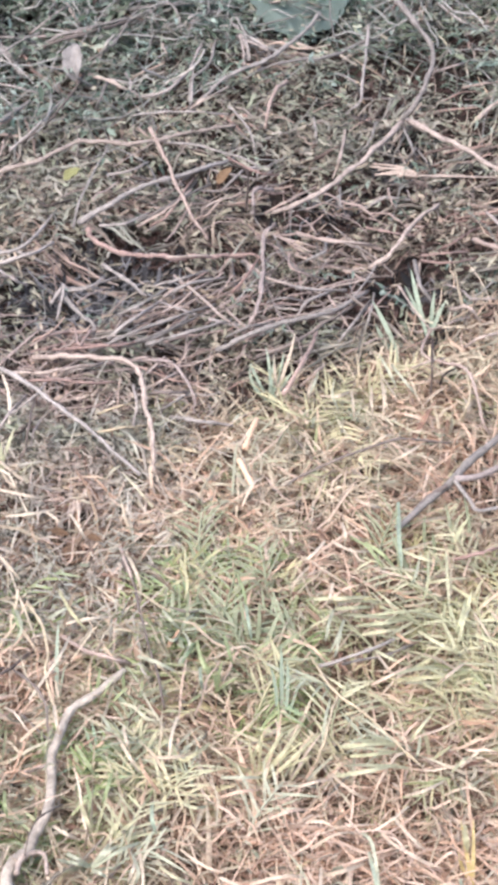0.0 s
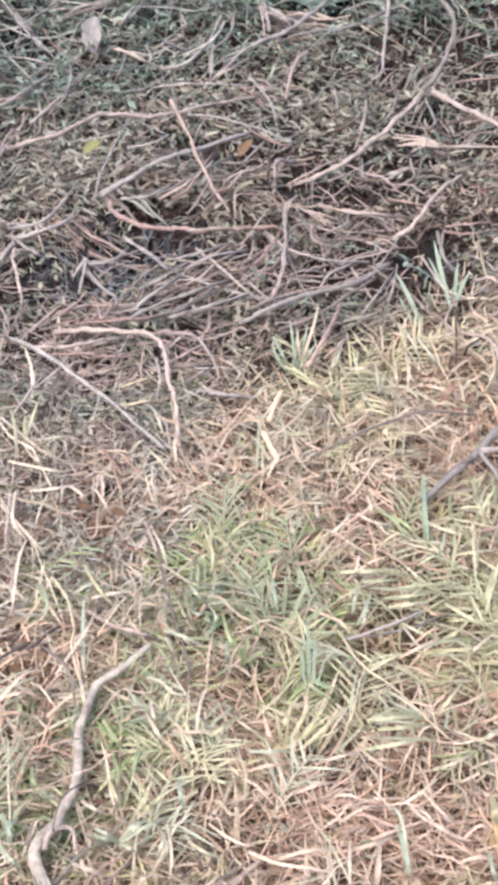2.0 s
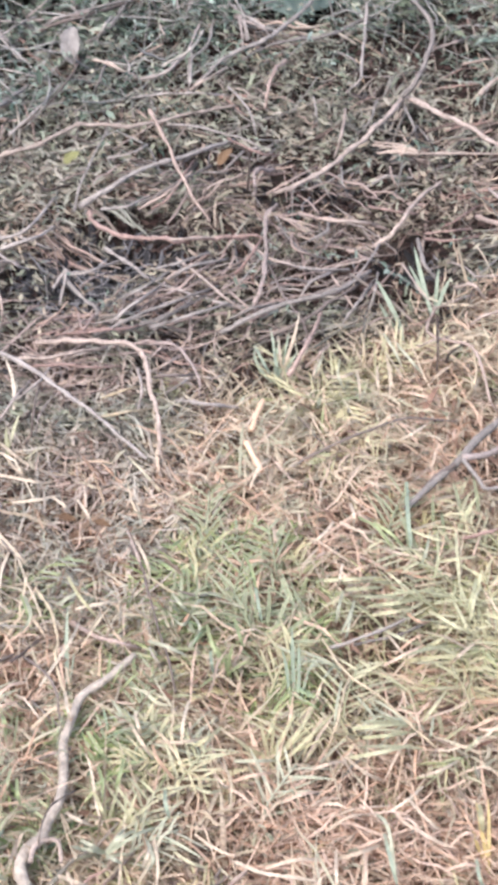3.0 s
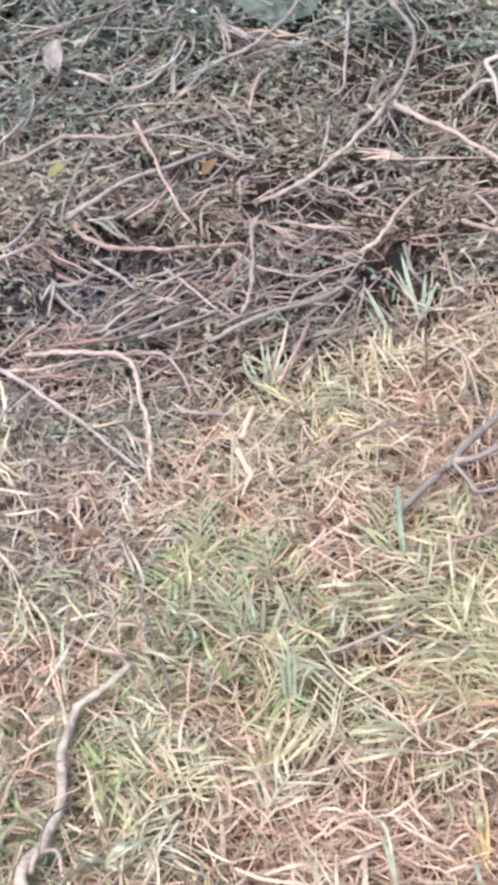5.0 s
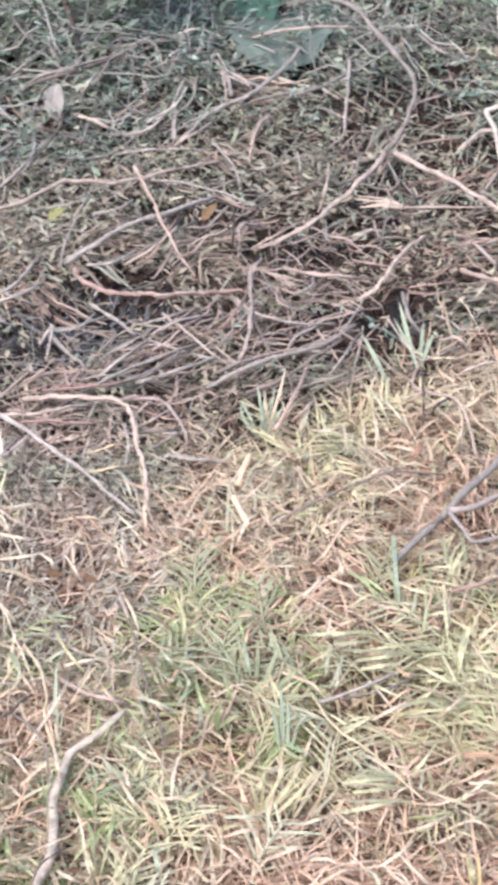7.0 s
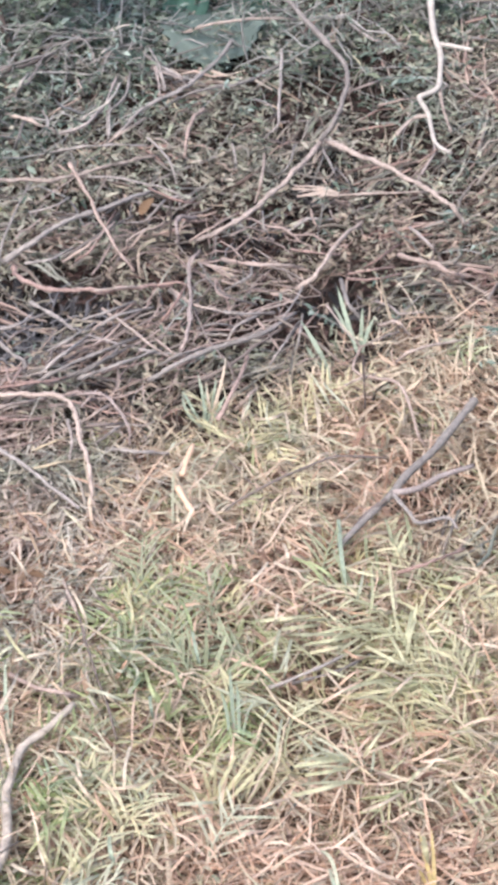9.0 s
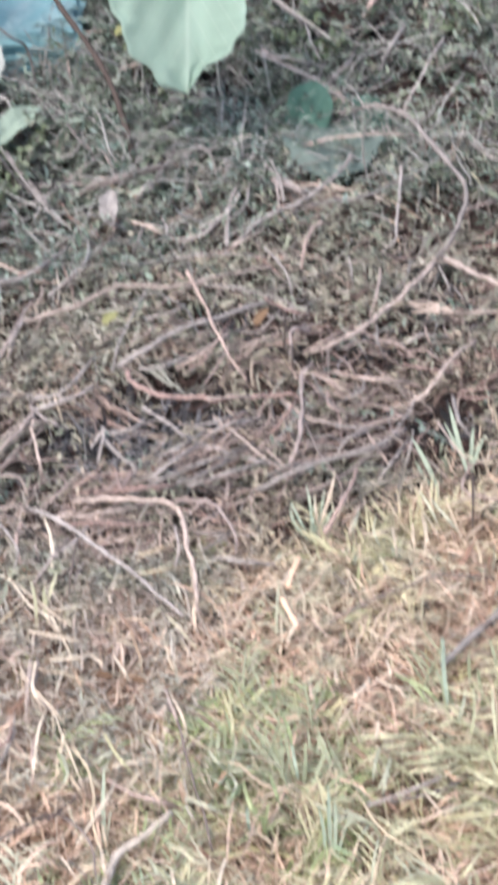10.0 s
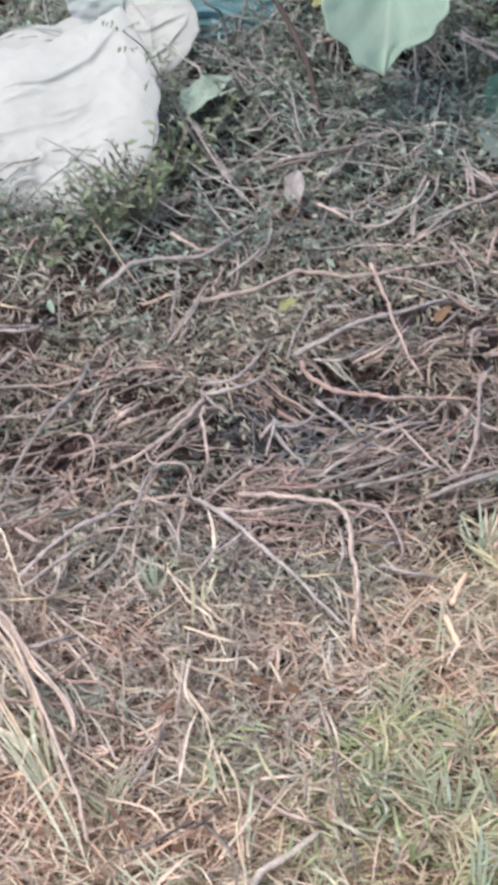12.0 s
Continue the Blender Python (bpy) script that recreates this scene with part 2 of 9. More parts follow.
def plastic(name, colour, shade, clear, crinkle=0.18, blotch=9):
    """Thin crumpled plastic film: soft gloss, fine crinkles, some light through it."""
    m = material(name, [shade, colour, colour], rough=0.6, scale=blotch, bump=0.0, source="noise", dirt=0.12, through_light=clear, spec=0.5)
    n, l = m.node_tree.nodes, m.node_tree.links
    tc, wrinkle, bm = n.new("ShaderNodeTexCoord"), n.new("ShaderNodeTexNoise"), n.new("ShaderNodeBump")
    wrinkle.noise_type = "RIDGED_MULTIFRACTAL"
    wrinkle.inputs["Scale"].default_value, wrinkle.inputs["Detail"].default_value = 7, 4
    wrinkle.inputs["Distortion"].default_value = 0.8
    bm.inputs["Strength"].default_value, bm.inputs["Distance"].default_value = crinkle, 0.003
    l.new(tc.outputs["Object"], wrinkle.inputs["Vector"])
    l.new(wrinkle.outputs[0], bm.inputs["Height"])
    l.new(bm.outputs[0], n["Principled BSDF"].inputs["Normal"])
    return m


WHITE_FILM = plastic("white_plastic_film", (0.455, 0.487, 0.478), (0.40, 0.43, 0.432), 0.2, 0.3)
BLUE_FILM = plastic("blue_plastic_film", (0.215, 0.41, 0.455), (0.66, 0.76, 0.77), 0.3, 1.0, 22)
PALE_FILM = plastic("pale_bluish_plastic_film", (0.42, 0.49, 0.505), (0.48, 0.545, 0.555), 0.35, 0.4)


def broad_leaf_material(name, blade_colour, vein_colour, veins=9.0):
    """A broad waxy leaf: paler midrib and side veins along the blade's own coordinates."""
    m = bpy.data.materials.new(name)
    m.use_nodes = True
    n, l = m.node_tree.nodes, m.node_tree.links
    b = n["Principled BSDF"]
    uv, sep = n.new("ShaderNodeUVMap"), n.new("ShaderNodeSeparateXYZ")
    uv.uv_map = "blade"
    l.new(uv.outputs[0], sep.inputs[0])

    def calc(op, p, q=None, c=None):
        k = n.new("ShaderNodeMath")
        k.operation = op
        for i, v in enumerate((p, q, c)):
            if v is None:
                continue
            if isinstance(v, (int, float)):
                k.inputs[i].default_value = v
            else:
                l.new(v, k.inputs[i])
        return k.outputs[0]

    side = calc("ABSOLUTE", calc("SUBTRACT", sep.outputs[0], 0.5))
    rib = calc("SUBTRACT", 1.0, calc("MULTIPLY", side, 45.0))
    rib = calc("MAXIMUM", rib, 0.0)
    run = calc("MULTIPLY_ADD", side, -1.1, sep.outputs[1])
    wave = calc("ABSOLUTE", calc("SINE", calc("MULTIPLY", run, veins * math.pi)))
    branch_vein = calc("MAXIMUM", calc("SUBTRACT", 1.0, calc("MULTIPLY", wave, 7.0)), 0.0)
    vein = calc("MAXIMUM", calc("MULTIPLY", rib, 0.3), calc("MULTIPLY", branch_vein, 0.26))
    noise_tex = n.new("ShaderNodeTexNoise")
    noise_tex.inputs["Scale"].default_value, noise_tex.inputs["Detail"].default_value = 5, 4
    stretch = n.new("ShaderNodeVectorMath")
    stretch.operation = "MULTIPLY"
    stretch.inputs[1].default_value = (1.6, 1.2, 1.0)
    l.new(uv.outputs[0], stretch.inputs[0])
    l.new(stretch.outputs[0], noise_tex.inputs["Vector"])
    mottle = n.new("ShaderNodeMix")
    mottle.data_type = "RGBA"
    l.new(noise_tex.outputs[0], mottle.inputs["Factor"])
    mottle.inputs["A"].default_value = (*[c * 0.82 for c in blade_colour], 1)
    mottle.inputs["B"].default_value = (*[min(1, c * 1.18) for c in blade_colour], 1)
    mix = n.new("ShaderNodeMix")
    mix.data_type = "RGBA"
    l.new(vein, mix.inputs["Factor"])
    l.new(mottle.outputs["Result"], mix.inputs["A"])
    mix.inputs["B"].default_value = (*vein_colour, 1)
    l.new(mix.outputs["Result"], b.inputs["Base Color"])
    b.inputs["Roughness"].default_value = 0.65
    b.inputs["Specular IOR Level"].default_value = 0.25
    bm = n.new("ShaderNodeBump")
    bm.inputs["Strength"].default_value, bm.inputs["Distance"].default_value = 0.6, 0.002
    l.new(vein, bm.inputs["Height"])
    l.new(bm.outputs[0], b.inputs["Normal"])
    tl, ms = n.new("ShaderNodeBsdfTranslucent"), n.new("ShaderNodeMixShader")
    l.new(mix.outputs["Result"], tl.inputs[0])
    ms.inputs[0].default_value = 0.38
    l.new(b.outputs[0], ms.inputs[1])
    l.new(tl.outputs[0], ms.inputs[2])
    l.new(ms.outputs[0], n["Material Output"].inputs[0])
    return m


BIG_LEAF = broad_leaf_material("pale_waxy_leaf", (0.35, 0.485, 0.42), (0.60, 0.69, 0.63))
# low seedling leaves: the shade they stand in is part of this colour
SHADE_LEAF = broad_leaf_material("shaded_waxy_leaf", (0.10, 0.21, 0.17), (0.14, 0.26, 0.21), 6.0)
RUST_LEAF = material("brown_dead_leaf", [(0.15, 0.095, 0.062), (0.21, 0.14, 0.09)], scale=60, bump=0.4, source="object", through_light=0.15)
PALE_LEAF = material("pale_scrap", [(0.26, 0.37, 0.30), (0.33, 0.43, 0.36)], scale=60, bump=0.3, source="object", through_light=0.2)
YELLOW_LEAF = material("yellow_green_leaf", [(0.30, 0.31, 0.15), (0.38, 0.38, 0.20)], scale=60, bump=0.3, source="object", through_light=0.25)
DUSTY_LEAF = broad_leaf_material("dusty_bluish_leaf", (0.19, 0.255, 0.24), (0.26, 0.32, 0.305), 6.0)
GREEN_LEAF = broad_leaf_material("green_waxy_leaf", (0.13, 0.22, 0.14), (0.18, 0.28, 0.18), 6.0)
OLIVE_LEAF = broad_leaf_material("olive_dying_leaf", (0.17, 0.205, 0.13), (0.23, 0.26, 0.17), 6.0)

# ---- shapes ----


def terrain(x, y):
    """Height of the soil: level where the grass is, rising gently under the brush."""
    s = np.maximum(0, y - 1.6)
    s = s * s / (s + 0.5)
    z = 0.11 * np.minimum(s, 3.0)
    return z + 0.012 * np.sin(5.1 * x + 1.0) * np.sin(4.3 * y + 0.4) + 0.006 * np.sin(11 * x - 7 * y)


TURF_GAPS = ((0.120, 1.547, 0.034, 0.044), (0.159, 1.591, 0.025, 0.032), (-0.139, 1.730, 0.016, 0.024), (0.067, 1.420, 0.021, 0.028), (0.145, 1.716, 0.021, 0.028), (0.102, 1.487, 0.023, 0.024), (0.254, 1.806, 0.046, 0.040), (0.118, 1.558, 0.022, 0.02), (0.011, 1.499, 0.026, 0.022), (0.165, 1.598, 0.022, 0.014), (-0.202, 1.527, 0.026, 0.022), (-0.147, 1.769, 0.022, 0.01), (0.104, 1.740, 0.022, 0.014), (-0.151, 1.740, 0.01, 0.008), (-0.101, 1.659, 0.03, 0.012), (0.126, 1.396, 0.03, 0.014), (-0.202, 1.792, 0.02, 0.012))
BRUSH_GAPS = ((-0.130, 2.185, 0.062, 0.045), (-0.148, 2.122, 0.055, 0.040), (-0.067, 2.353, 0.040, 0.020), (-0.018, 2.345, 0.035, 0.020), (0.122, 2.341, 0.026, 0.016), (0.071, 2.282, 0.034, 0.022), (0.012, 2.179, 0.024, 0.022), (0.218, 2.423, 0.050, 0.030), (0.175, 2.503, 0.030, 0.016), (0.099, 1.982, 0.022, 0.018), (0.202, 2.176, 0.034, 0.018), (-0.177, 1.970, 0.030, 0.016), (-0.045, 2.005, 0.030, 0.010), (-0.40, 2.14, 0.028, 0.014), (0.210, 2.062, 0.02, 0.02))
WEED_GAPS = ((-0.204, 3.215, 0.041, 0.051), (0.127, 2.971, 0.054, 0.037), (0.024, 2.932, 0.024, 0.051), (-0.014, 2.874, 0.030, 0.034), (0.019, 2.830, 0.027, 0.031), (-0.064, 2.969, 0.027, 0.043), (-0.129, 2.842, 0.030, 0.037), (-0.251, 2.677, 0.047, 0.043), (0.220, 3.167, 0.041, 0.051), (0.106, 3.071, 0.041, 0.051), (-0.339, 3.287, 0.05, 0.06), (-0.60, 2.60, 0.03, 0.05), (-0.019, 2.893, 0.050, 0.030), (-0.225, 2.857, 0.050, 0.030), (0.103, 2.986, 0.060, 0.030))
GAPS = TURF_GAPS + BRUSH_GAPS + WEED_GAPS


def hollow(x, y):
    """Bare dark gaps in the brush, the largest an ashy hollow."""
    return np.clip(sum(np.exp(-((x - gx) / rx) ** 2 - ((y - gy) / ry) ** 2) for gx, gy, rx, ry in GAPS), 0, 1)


def bed(x, y):
    """The soil with the gaps of the brush sunk into it."""
    return terrain(x, y) - 0.025 * hollow(x, y)


def mesh_of(name, verts, quads, mat, smooth=True):
    me = bpy.data.meshes.new(name)
    verts, quads = np.asarray(verts, np.float32), np.asarray(quads, np.int32)
    me.vertices.add(len(verts))
    me.vertices.foreach_set("co", verts.ravel())
    me.loops.add(quads.size)
    me.loops.foreach_set("vertex_index", quads.ravel())
    me.polygons.add(len(quads))
    me.polygons.foreach_set("loop_start", np.arange(len(quads), dtype=np.int32) * quads.shape[1])
    me.polygons.foreach_set("use_smooth", np.full(len(quads), smooth))
    me.update(calc_edges=True)
    me.materials.append(mat)
    return me


def unit(v):
    return v / np.maximum(np.linalg.norm(v, axis=-1, keepdims=True), 1e-9)


def tubes(pts, rad, sides=5):
    """Round stems along pts (n, k, 3) with radii (n, k), closed to a point at both ends."""
    n, k, _ = pts.shape
    tan = unit(np.gradient(pts, axis=1))
    up = np.where(np.abs(tan[..., 2:]) > 0.9, [1.0, 0, 0], [0, 0, 1.0])
    u = unit(np.cross(tan, up))
    v = np.cross(u, tan)
    ang = np.arange(sides) * 2 * np.pi / sides
    ring = pts[:, :, None] + rad[:, :, None, None] * (np.cos(ang)[:, None] * u[:, :, None] + np.sin(ang)[:, None] * v[:, :, None])
    i, j, c = np.meshgrid(np.arange(n), np.arange(k - 1), np.arange(sides), indexing="ij")
    at = lambda j, c: (i * k + j) * sides + c % sides
    quads = np.stack([at(j, c), at(j + 1, c), at(j + 1, c + 1), at(j, c + 1)], -1).reshape(-1, 4)
    return ring.reshape(-1, 3), quads


def blades(pts, width, side):
    """Folded leaf blades along pts (n, k, 3), of widths (n, k), lying along side (n, 3)."""
    n, k, _ = pts.shape
    tan = unit(np.gradient(pts, axis=1))
    s = unit(side[:, None] - tan * (side[:, None] * tan).sum(-1, keepdims=True))
    nor = np.cross(s, tan)
    w = width[..., None] / 2
    rows3 = np.stack([pts - s * w + nor * w * 0.35, pts, pts + s * w + nor * w * 0.35], 2)
    i, j, c = np.meshgrid(np.arange(n), np.arange(k - 1), np.arange(2), indexing="ij")
    at = lambda j, c: (i * k + j) * 3 + c
    quads = np.stack([at(j, c), at(j, c + 1), at(j + 1, c + 1), at(j + 1, c)], -1).reshape(-1, 4)
    return rows3.reshape(-1, 3), quads


def join(*sets):
    verts, quads, base = [], [], 0
    for v, q in sets:
        verts.append(v)
        quads.append(q + base)
        base += len(v)
    return np.concatenate(verts), np.concatenate(quads)


def part(name, geometry, mat, parent, label=""):
    ob = new(name, mesh_of(name, *geometry, mat))
    ob.parent = parent
    return tagged(ob, label)


rng = np.random.default_rng(7)


def curls(x, y, h, turn, length, k=6, wander=0.5, rise=0.0, sag=0.0, kink=0.0):
    """Wandering lines that start at (x, y), h over the soil, and run towards turn."""
    n = len(x)
    step = (length / (k - 1))[:, None]
    bend = np.cumsum(rng.normal(0, wander, (n, k - 1)) / k, axis=1) * 2.0
    ang = turn[:, None] + bend + rng.normal(0, 1, (n, k - 1)) * kink
    dx, dy = np.cos(ang) * step, np.sin(ang) * step
    px = x[:, None] + np.concatenate([np.zeros((n, 1)), np.cumsum(dx, 1)], 1)
    py = y[:, None] + np.concatenate([np.zeros((n, 1)), np.cumsum(dy, 1)], 1)
    s = np.linspace(0, 1, k)
    hh = h[:, None] + rise[:, None] * s if np.ndim(rise) else h[:, None] + rise * s
    hh = hh - sag * s * s + rng.normal(0, 1, (n, k)) * np.minimum(0.004, 0.16 * step)
    return np.stack([px, py, bed(px, py) + np.maximum(hh, 0.001)], -1)

# ---- ground ----


def ground_sheet():
    grow = 0.05 * 1.32 ** np.arange(32)
    xs = np.concatenate([-(1.4 + np.cumsum(grow))[::-1], np.linspace(-1.4, 1.4, 225), 1.4 + np.cumsum(grow)])
    ys = np.concatenate([(0.9 - np.cumsum(grow))[::-1], np.linspace(0.9, 4.4, 281), 4.4 + np.cumsum(grow)])
    gx, gy = np.meshgrid(xs, ys)
    near = np.exp(-np.maximum(0, np.hypot(gx, gy - 2.3) - 3) / 3)
    gz = bed(gx, gy) * near + 0.25 * (1 - near)
    gz += near * rng.normal(0, 0.0025, gx.shape)
    m, n = gx.shape
    i, j = np.meshgrid(np.arange(m - 1), np.arange(n - 1), indexing="ij")
    at = i * n + j
    quads = np.stack([at, at + 1, at + n + 1, at + n], -1).reshape(-1, 4)
    ob = new("ground", mesh_of("ground", np.stack([gx, gy, gz], -1).reshape(-1, 3), quads, SOIL))
    ob.data.materials.append(MEADOW)
    mid = np.stack([gx, gy], -1).reshape(-1, 2)[quads[:, 0]]
    away = np.hypot(mid[:, 0] * 1.5 + 0.15, mid[:, 1] - 2.4) + 0.25 * np.sin(6 * mid[:, 0]) * np.sin(5 * mid[:, 1])
    ob.data.polygons.foreach_set("material_index", ((away > 1.5) | (mid[:, 1] < 1.8 + 0.05 * np.sin(13 * mid[:, 0]))).astype(np.int32))
    return tagged(ob, "dark brown soil under grass and dead brush", "ground", kind="structure")


ground_sheet()
tagged(bpy.data.objects["ground"], kind="structure")


def brush(x, y):
    """How much dead brush lies at a place: none in the grass, full beyond the edge."""
    edge = 1.92 + 0.55 * np.maximum(0, x - 0.02) + 0.03 * np.sin(9 * x) + 0.02 * np.sin(23 * x + 2)
    soft_edge = 0.13 + 0.35 * np.clip(-x, 0, 0.5)
    return np.clip((y - edge) / soft_edge + 0.5, 0, 1)


def green(x, y):
    """How much low green growth stands at a place beyond the brush."""
    edge = 2.42 - 0.08 * np.clip((-0.22 - x) / 0.15, 0, 1) + 0.45 * np.maximum(0, x + 0.08) + 0.05 * np.sin(7 * x + 1)
    return np.clip((y - edge) / 0.32, 0, 1)


def scatter(n, keep, x0=-0.85, x1=0.62, y0=1.1, y1=3.7):
    x, y = rng.uniform(x0, x1, n), rng.uniform(y0, y1, n)
    ok = rng.uniform(0, 1, n) < keep(x, y)
    rim = np.minimum(np.minimum(x - x0, x1 - x), y - y0) / 0.13
    ok &= rng.uniform(0, 1, n) < np.where(y1 > 3.8, 1.0, rim)
    ok &= rng.uniform(0, 1, n) > np.where(y < 1.9, 0.85 * hollow(x, y), 0.0)
    for bx, by, rx, ry in ((-0.467, 2.62, 0.115, 0.105), (-0.405, 2.87, 0.075, 0.06), (-0.322, 3.015, 0.10, 0.095)):
        ok &= ((x - bx) / rx) ** 2 + ((y - by) / ry) ** 2 > 1
    return x[ok], y[ok]


def stuff(name, geometry, mat, label, category):
    return tagged(new(name, mesh_of(name, *geometry, mat)), label, category, kind="stuff")


def lie_direction(n):
    """Plan directions of fallen twigs: mostly one lie, some across it."""
    pick = rng.uniform(0, 1, n)
    a = np.where(pick < 0.34, rng.normal(0.85, 0.35, n), np.where(pick < 0.55, rng.normal(0.1, 0.3, n), rng.uniform(0, np.pi, n)))
    return a + np.pi * rng.integers(0, 2, n)


LATTICE = np.random.default_rng(77).uniform(-1, 1, (97, 97))


def mottle_at(x, y, cell):
    """Smooth irregular patches, about one cell across, from -1 to 1."""
    u, v = np.asarray(x) / cell + 311.0, np.asarray(y) / cell + 173.0
    i, j = np.floor(u).astype(int), np.floor(v).astype(int)
    f, g = u - i, v - j
    f, g = f * f * (3 - 2 * f), g * g * (3 - 2 * g)
    a, b = LATTICE[i % 97, j % 97], LATTICE[(i + 1) % 97, j % 97]
    c, d = LATTICE[i % 97, (j + 1) % 97], LATTICE[(i + 1) % 97, (j + 1) % 97]
    return (a * (1 - f) + b * f) * (1 - g) + (c * (1 - f) + d * f) * g


def clumps(x, y):
    """Uneven cover: thick heaps with dark gaps between them."""
    v = 1.15 * mottle_at(x + 0.4 * y, y - 0.4 * x, 0.062) + 0.75 * mottle_at(y - 0.7 * x, x + 0.7 * y, 0.031)
    return np.clip(0.62 + 0.72 * v, 0.07, 1)


def twig_lines(n, l0, l1, top, keep):
    x, y = scatter(n, keep)
    m = len(x)
    return curls(x, y, rng.uniform(0.002, top, m), lie_direction(m), rng.uniform(l0, l1, m), 5, 0.35, rng.normal(0, 0.018, m), 0.0, 0.26), m


TWIG_TAPER = np.array([0.7, 1, 0.92, 0.82, 0.5])


def twig_cover(x, y):
    return (brush(x, y) * (1 - 0.86 * green(x, y)) + 0.08) * (1 - 0.95 * hollow(x, y)) * clumps(x, y)


def dead_twigs():
    sets = []
    for n, r0, r1, l0, l1, top in ((18000, 0.0004, 0.0009, 0.010, 0.040, 0.036), (5200, 0.0009, 0.0016, 0.02, 0.07, 0.034), (900, 0.0015, 0.0024, 0.03, 0.11, 0.030)):
        pts, m = twig_lines(n, l0, l1, top, twig_cover)
        rad = rng.uniform(r0, r1, (m, 1)) * TWIG_TAPER * rng.uniform(0.6, 1.3, (m, 5))
        sets.append(tubes(pts, rad, 4 if r1 < 0.001 else 5))
    for i in range(90):
        x, y = scatter(40, twig_cover, y1=2.75)
        m = int(rng.integers(6, 15))
        if not len(x):
            continue
        a, l = lie_direction(1)[0], rng.uniform(0.05, 0.15)
        px, py = x[0] + rng.normal(0, 0.018, m), y[0] + rng.normal(0, 0.018, m)
        pts = curls(px, py, rng.uniform(0.015, 0.036, m), a + rng.normal(0, 0.16, m), l * rng.uniform(0.5, 1, m), 5, 0.2, rng.normal(0, 0.01, m), 0.0, 0.1)
        sets.append(tubes(pts, rng.uniform(0.001, 0.0022, (m, 1)) * TWIG_TAPER, 5))
    stuff("dead_twigs", join(*sets), BARK, "tangle of thin grey-brown dead twigs over the soil", "twigs")


def bundled_twigs():
    """Thin pinkish twigs that lie side by side in sheaves on the brush."""
    sets = []
    for n, cx, cy, rx, ry, lie in ((54, 0.03, 2.10, 0.12, 0.08, 0.70), (40, -0.07, 2.05, 0.09, 0.05, 0.55), (28, -0.05, 2.30, 0.10, 0.05, 0.65), (34, 0.13, 2.22, 0.10, 0.07, 2.6), (60, -0.36, 1.98, 0.11, 0.07, 0.75), (40, -0.42, 2.12, 0.09, 0.08, 1.0), (26, -0.18, 2.00, 0.08, 0.04, 0.1)):
        x, y = rng.normal(cx, rx * 0.7, n), rng.normal(cy, ry * 0.7, n)
        ok = rng.uniform(0, 1, n) < brush(x, y) * (1 - 0.9 * hollow(x, y))
        x, y = x[ok], y[ok]
        m = len(x)
        pts = curls(x, y, rng.uniform(0.026, 0.048, m), lie + rng.normal(0, 0.40, m), rng.uniform(0.03, 0.10, m), 5, 0.35, rng.normal(0, 0.006, m), 0.0, 0.10)
        sets.append(tubes(pts, rng.uniform(0.0007, 0.0015, (m, 1)) * TWIG_TAPER, 5))
    stuff("bundled_twigs", join(*sets), BARK_PINK, "sheaves of thin pinkish dead twigs on the brush", "twigs")


def loose_twigs():
    """The stouter twigs of the tangle, each by itself."""
    pts, m = twig_lines(1300, 0.06, 0.17, 0.034, lambda x, y: twig_cover(x, y) * (1 - hollow(x - 0.03, y - 0.03)) * (1 - hollow(x + 0.04, y + 0.03)) * (x > -0.7) * (x < 0.45) * (y < 3.2) * (y > 1.86))
    for i in range(min(m, 50)):
        r = rng.uniform(0.0013, 0.0024)
        ob = new("twig", mesh_of("twig", *tubes(pts[i:i + 1], (r * TWIG_TAPER * rng.uniform(0.85, 1.15, 5))[None], 6), BARK_GREY if i % 5 else BARK_PALE))
        tagged(ob, "grey-brown dead twig in the brush tangle", "twig", "fallen twigs")


def litter():
    # lowest layer, coloured as the shade beneath the twigs
    x, y = scatter(66000, lambda x, y: np.clip(brush(x, y) + green(x, y), 0, 1) * (1 - hollow(x, y)), y1=3.45)
    m = len(x)
    pts = curls(x, y, rng.uniform(0.001, 0.012, m), rng.uniform(0, 6.28, m), rng.uniform(0.007, 0.018, m), 3, 0.9, rng.normal(0, 0.003, m))
    stuff("rotting_litter", blades(pts, rng.uniform(0.0026, 0.0074, (m, 1)) * np.array([0.5, 1, 0.3]), rng.normal(0, 0.6, (m, 3)) + [0, 0, 0.3]), UNDER_SHADE, "litter under the brush coloured dark maroon as the shade between twigs", "leaf litter")
    for n, l0, l1, w0, w1, low, high in ((36000, 0.010, 0.026, 0.0012, 0.0034, 0.008, 0.036), (98000, 0.007, 0.018, 0.0017, 0.0042, 0.010, 0.041)):
        x, y = scatter(n, lambda x, y: (0.22 + 0.78 * brush(x, y)) * (1 - 0.97 * hollow(x, y)) * clumps(x, y) * (1 - 0.93 * green(x, y)))
        m = len(x)
        length = rng.uniform(l0, l1, m)
        pts = curls(x, y, rng.uniform(low, high, m), rng.uniform(0, 6.28, m), length, 4, 1.6, length * rng.normal(0, 0.35, m))
        w = rng.uniform(w0, w1, (m, 1)) * np.array([0.45, 1, 0.95, 0.25])
        far = rng.uniform(0, 1, m) < np.clip((y - 2.22) / 0.3, 0, 1)
        for pick, mat, label in ((~far, LITTER, "curled brown and olive dead leaf litter between twigs"), (far, LITTER_OLIVE, "grey-olive dead leaf litter beside the green weeds")):
            stuff("leaf_litter", blades(pts[pick], w[pick], rng.normal(0, 1, (int(pick.sum()), 3))), mat, label, "leaf litter")


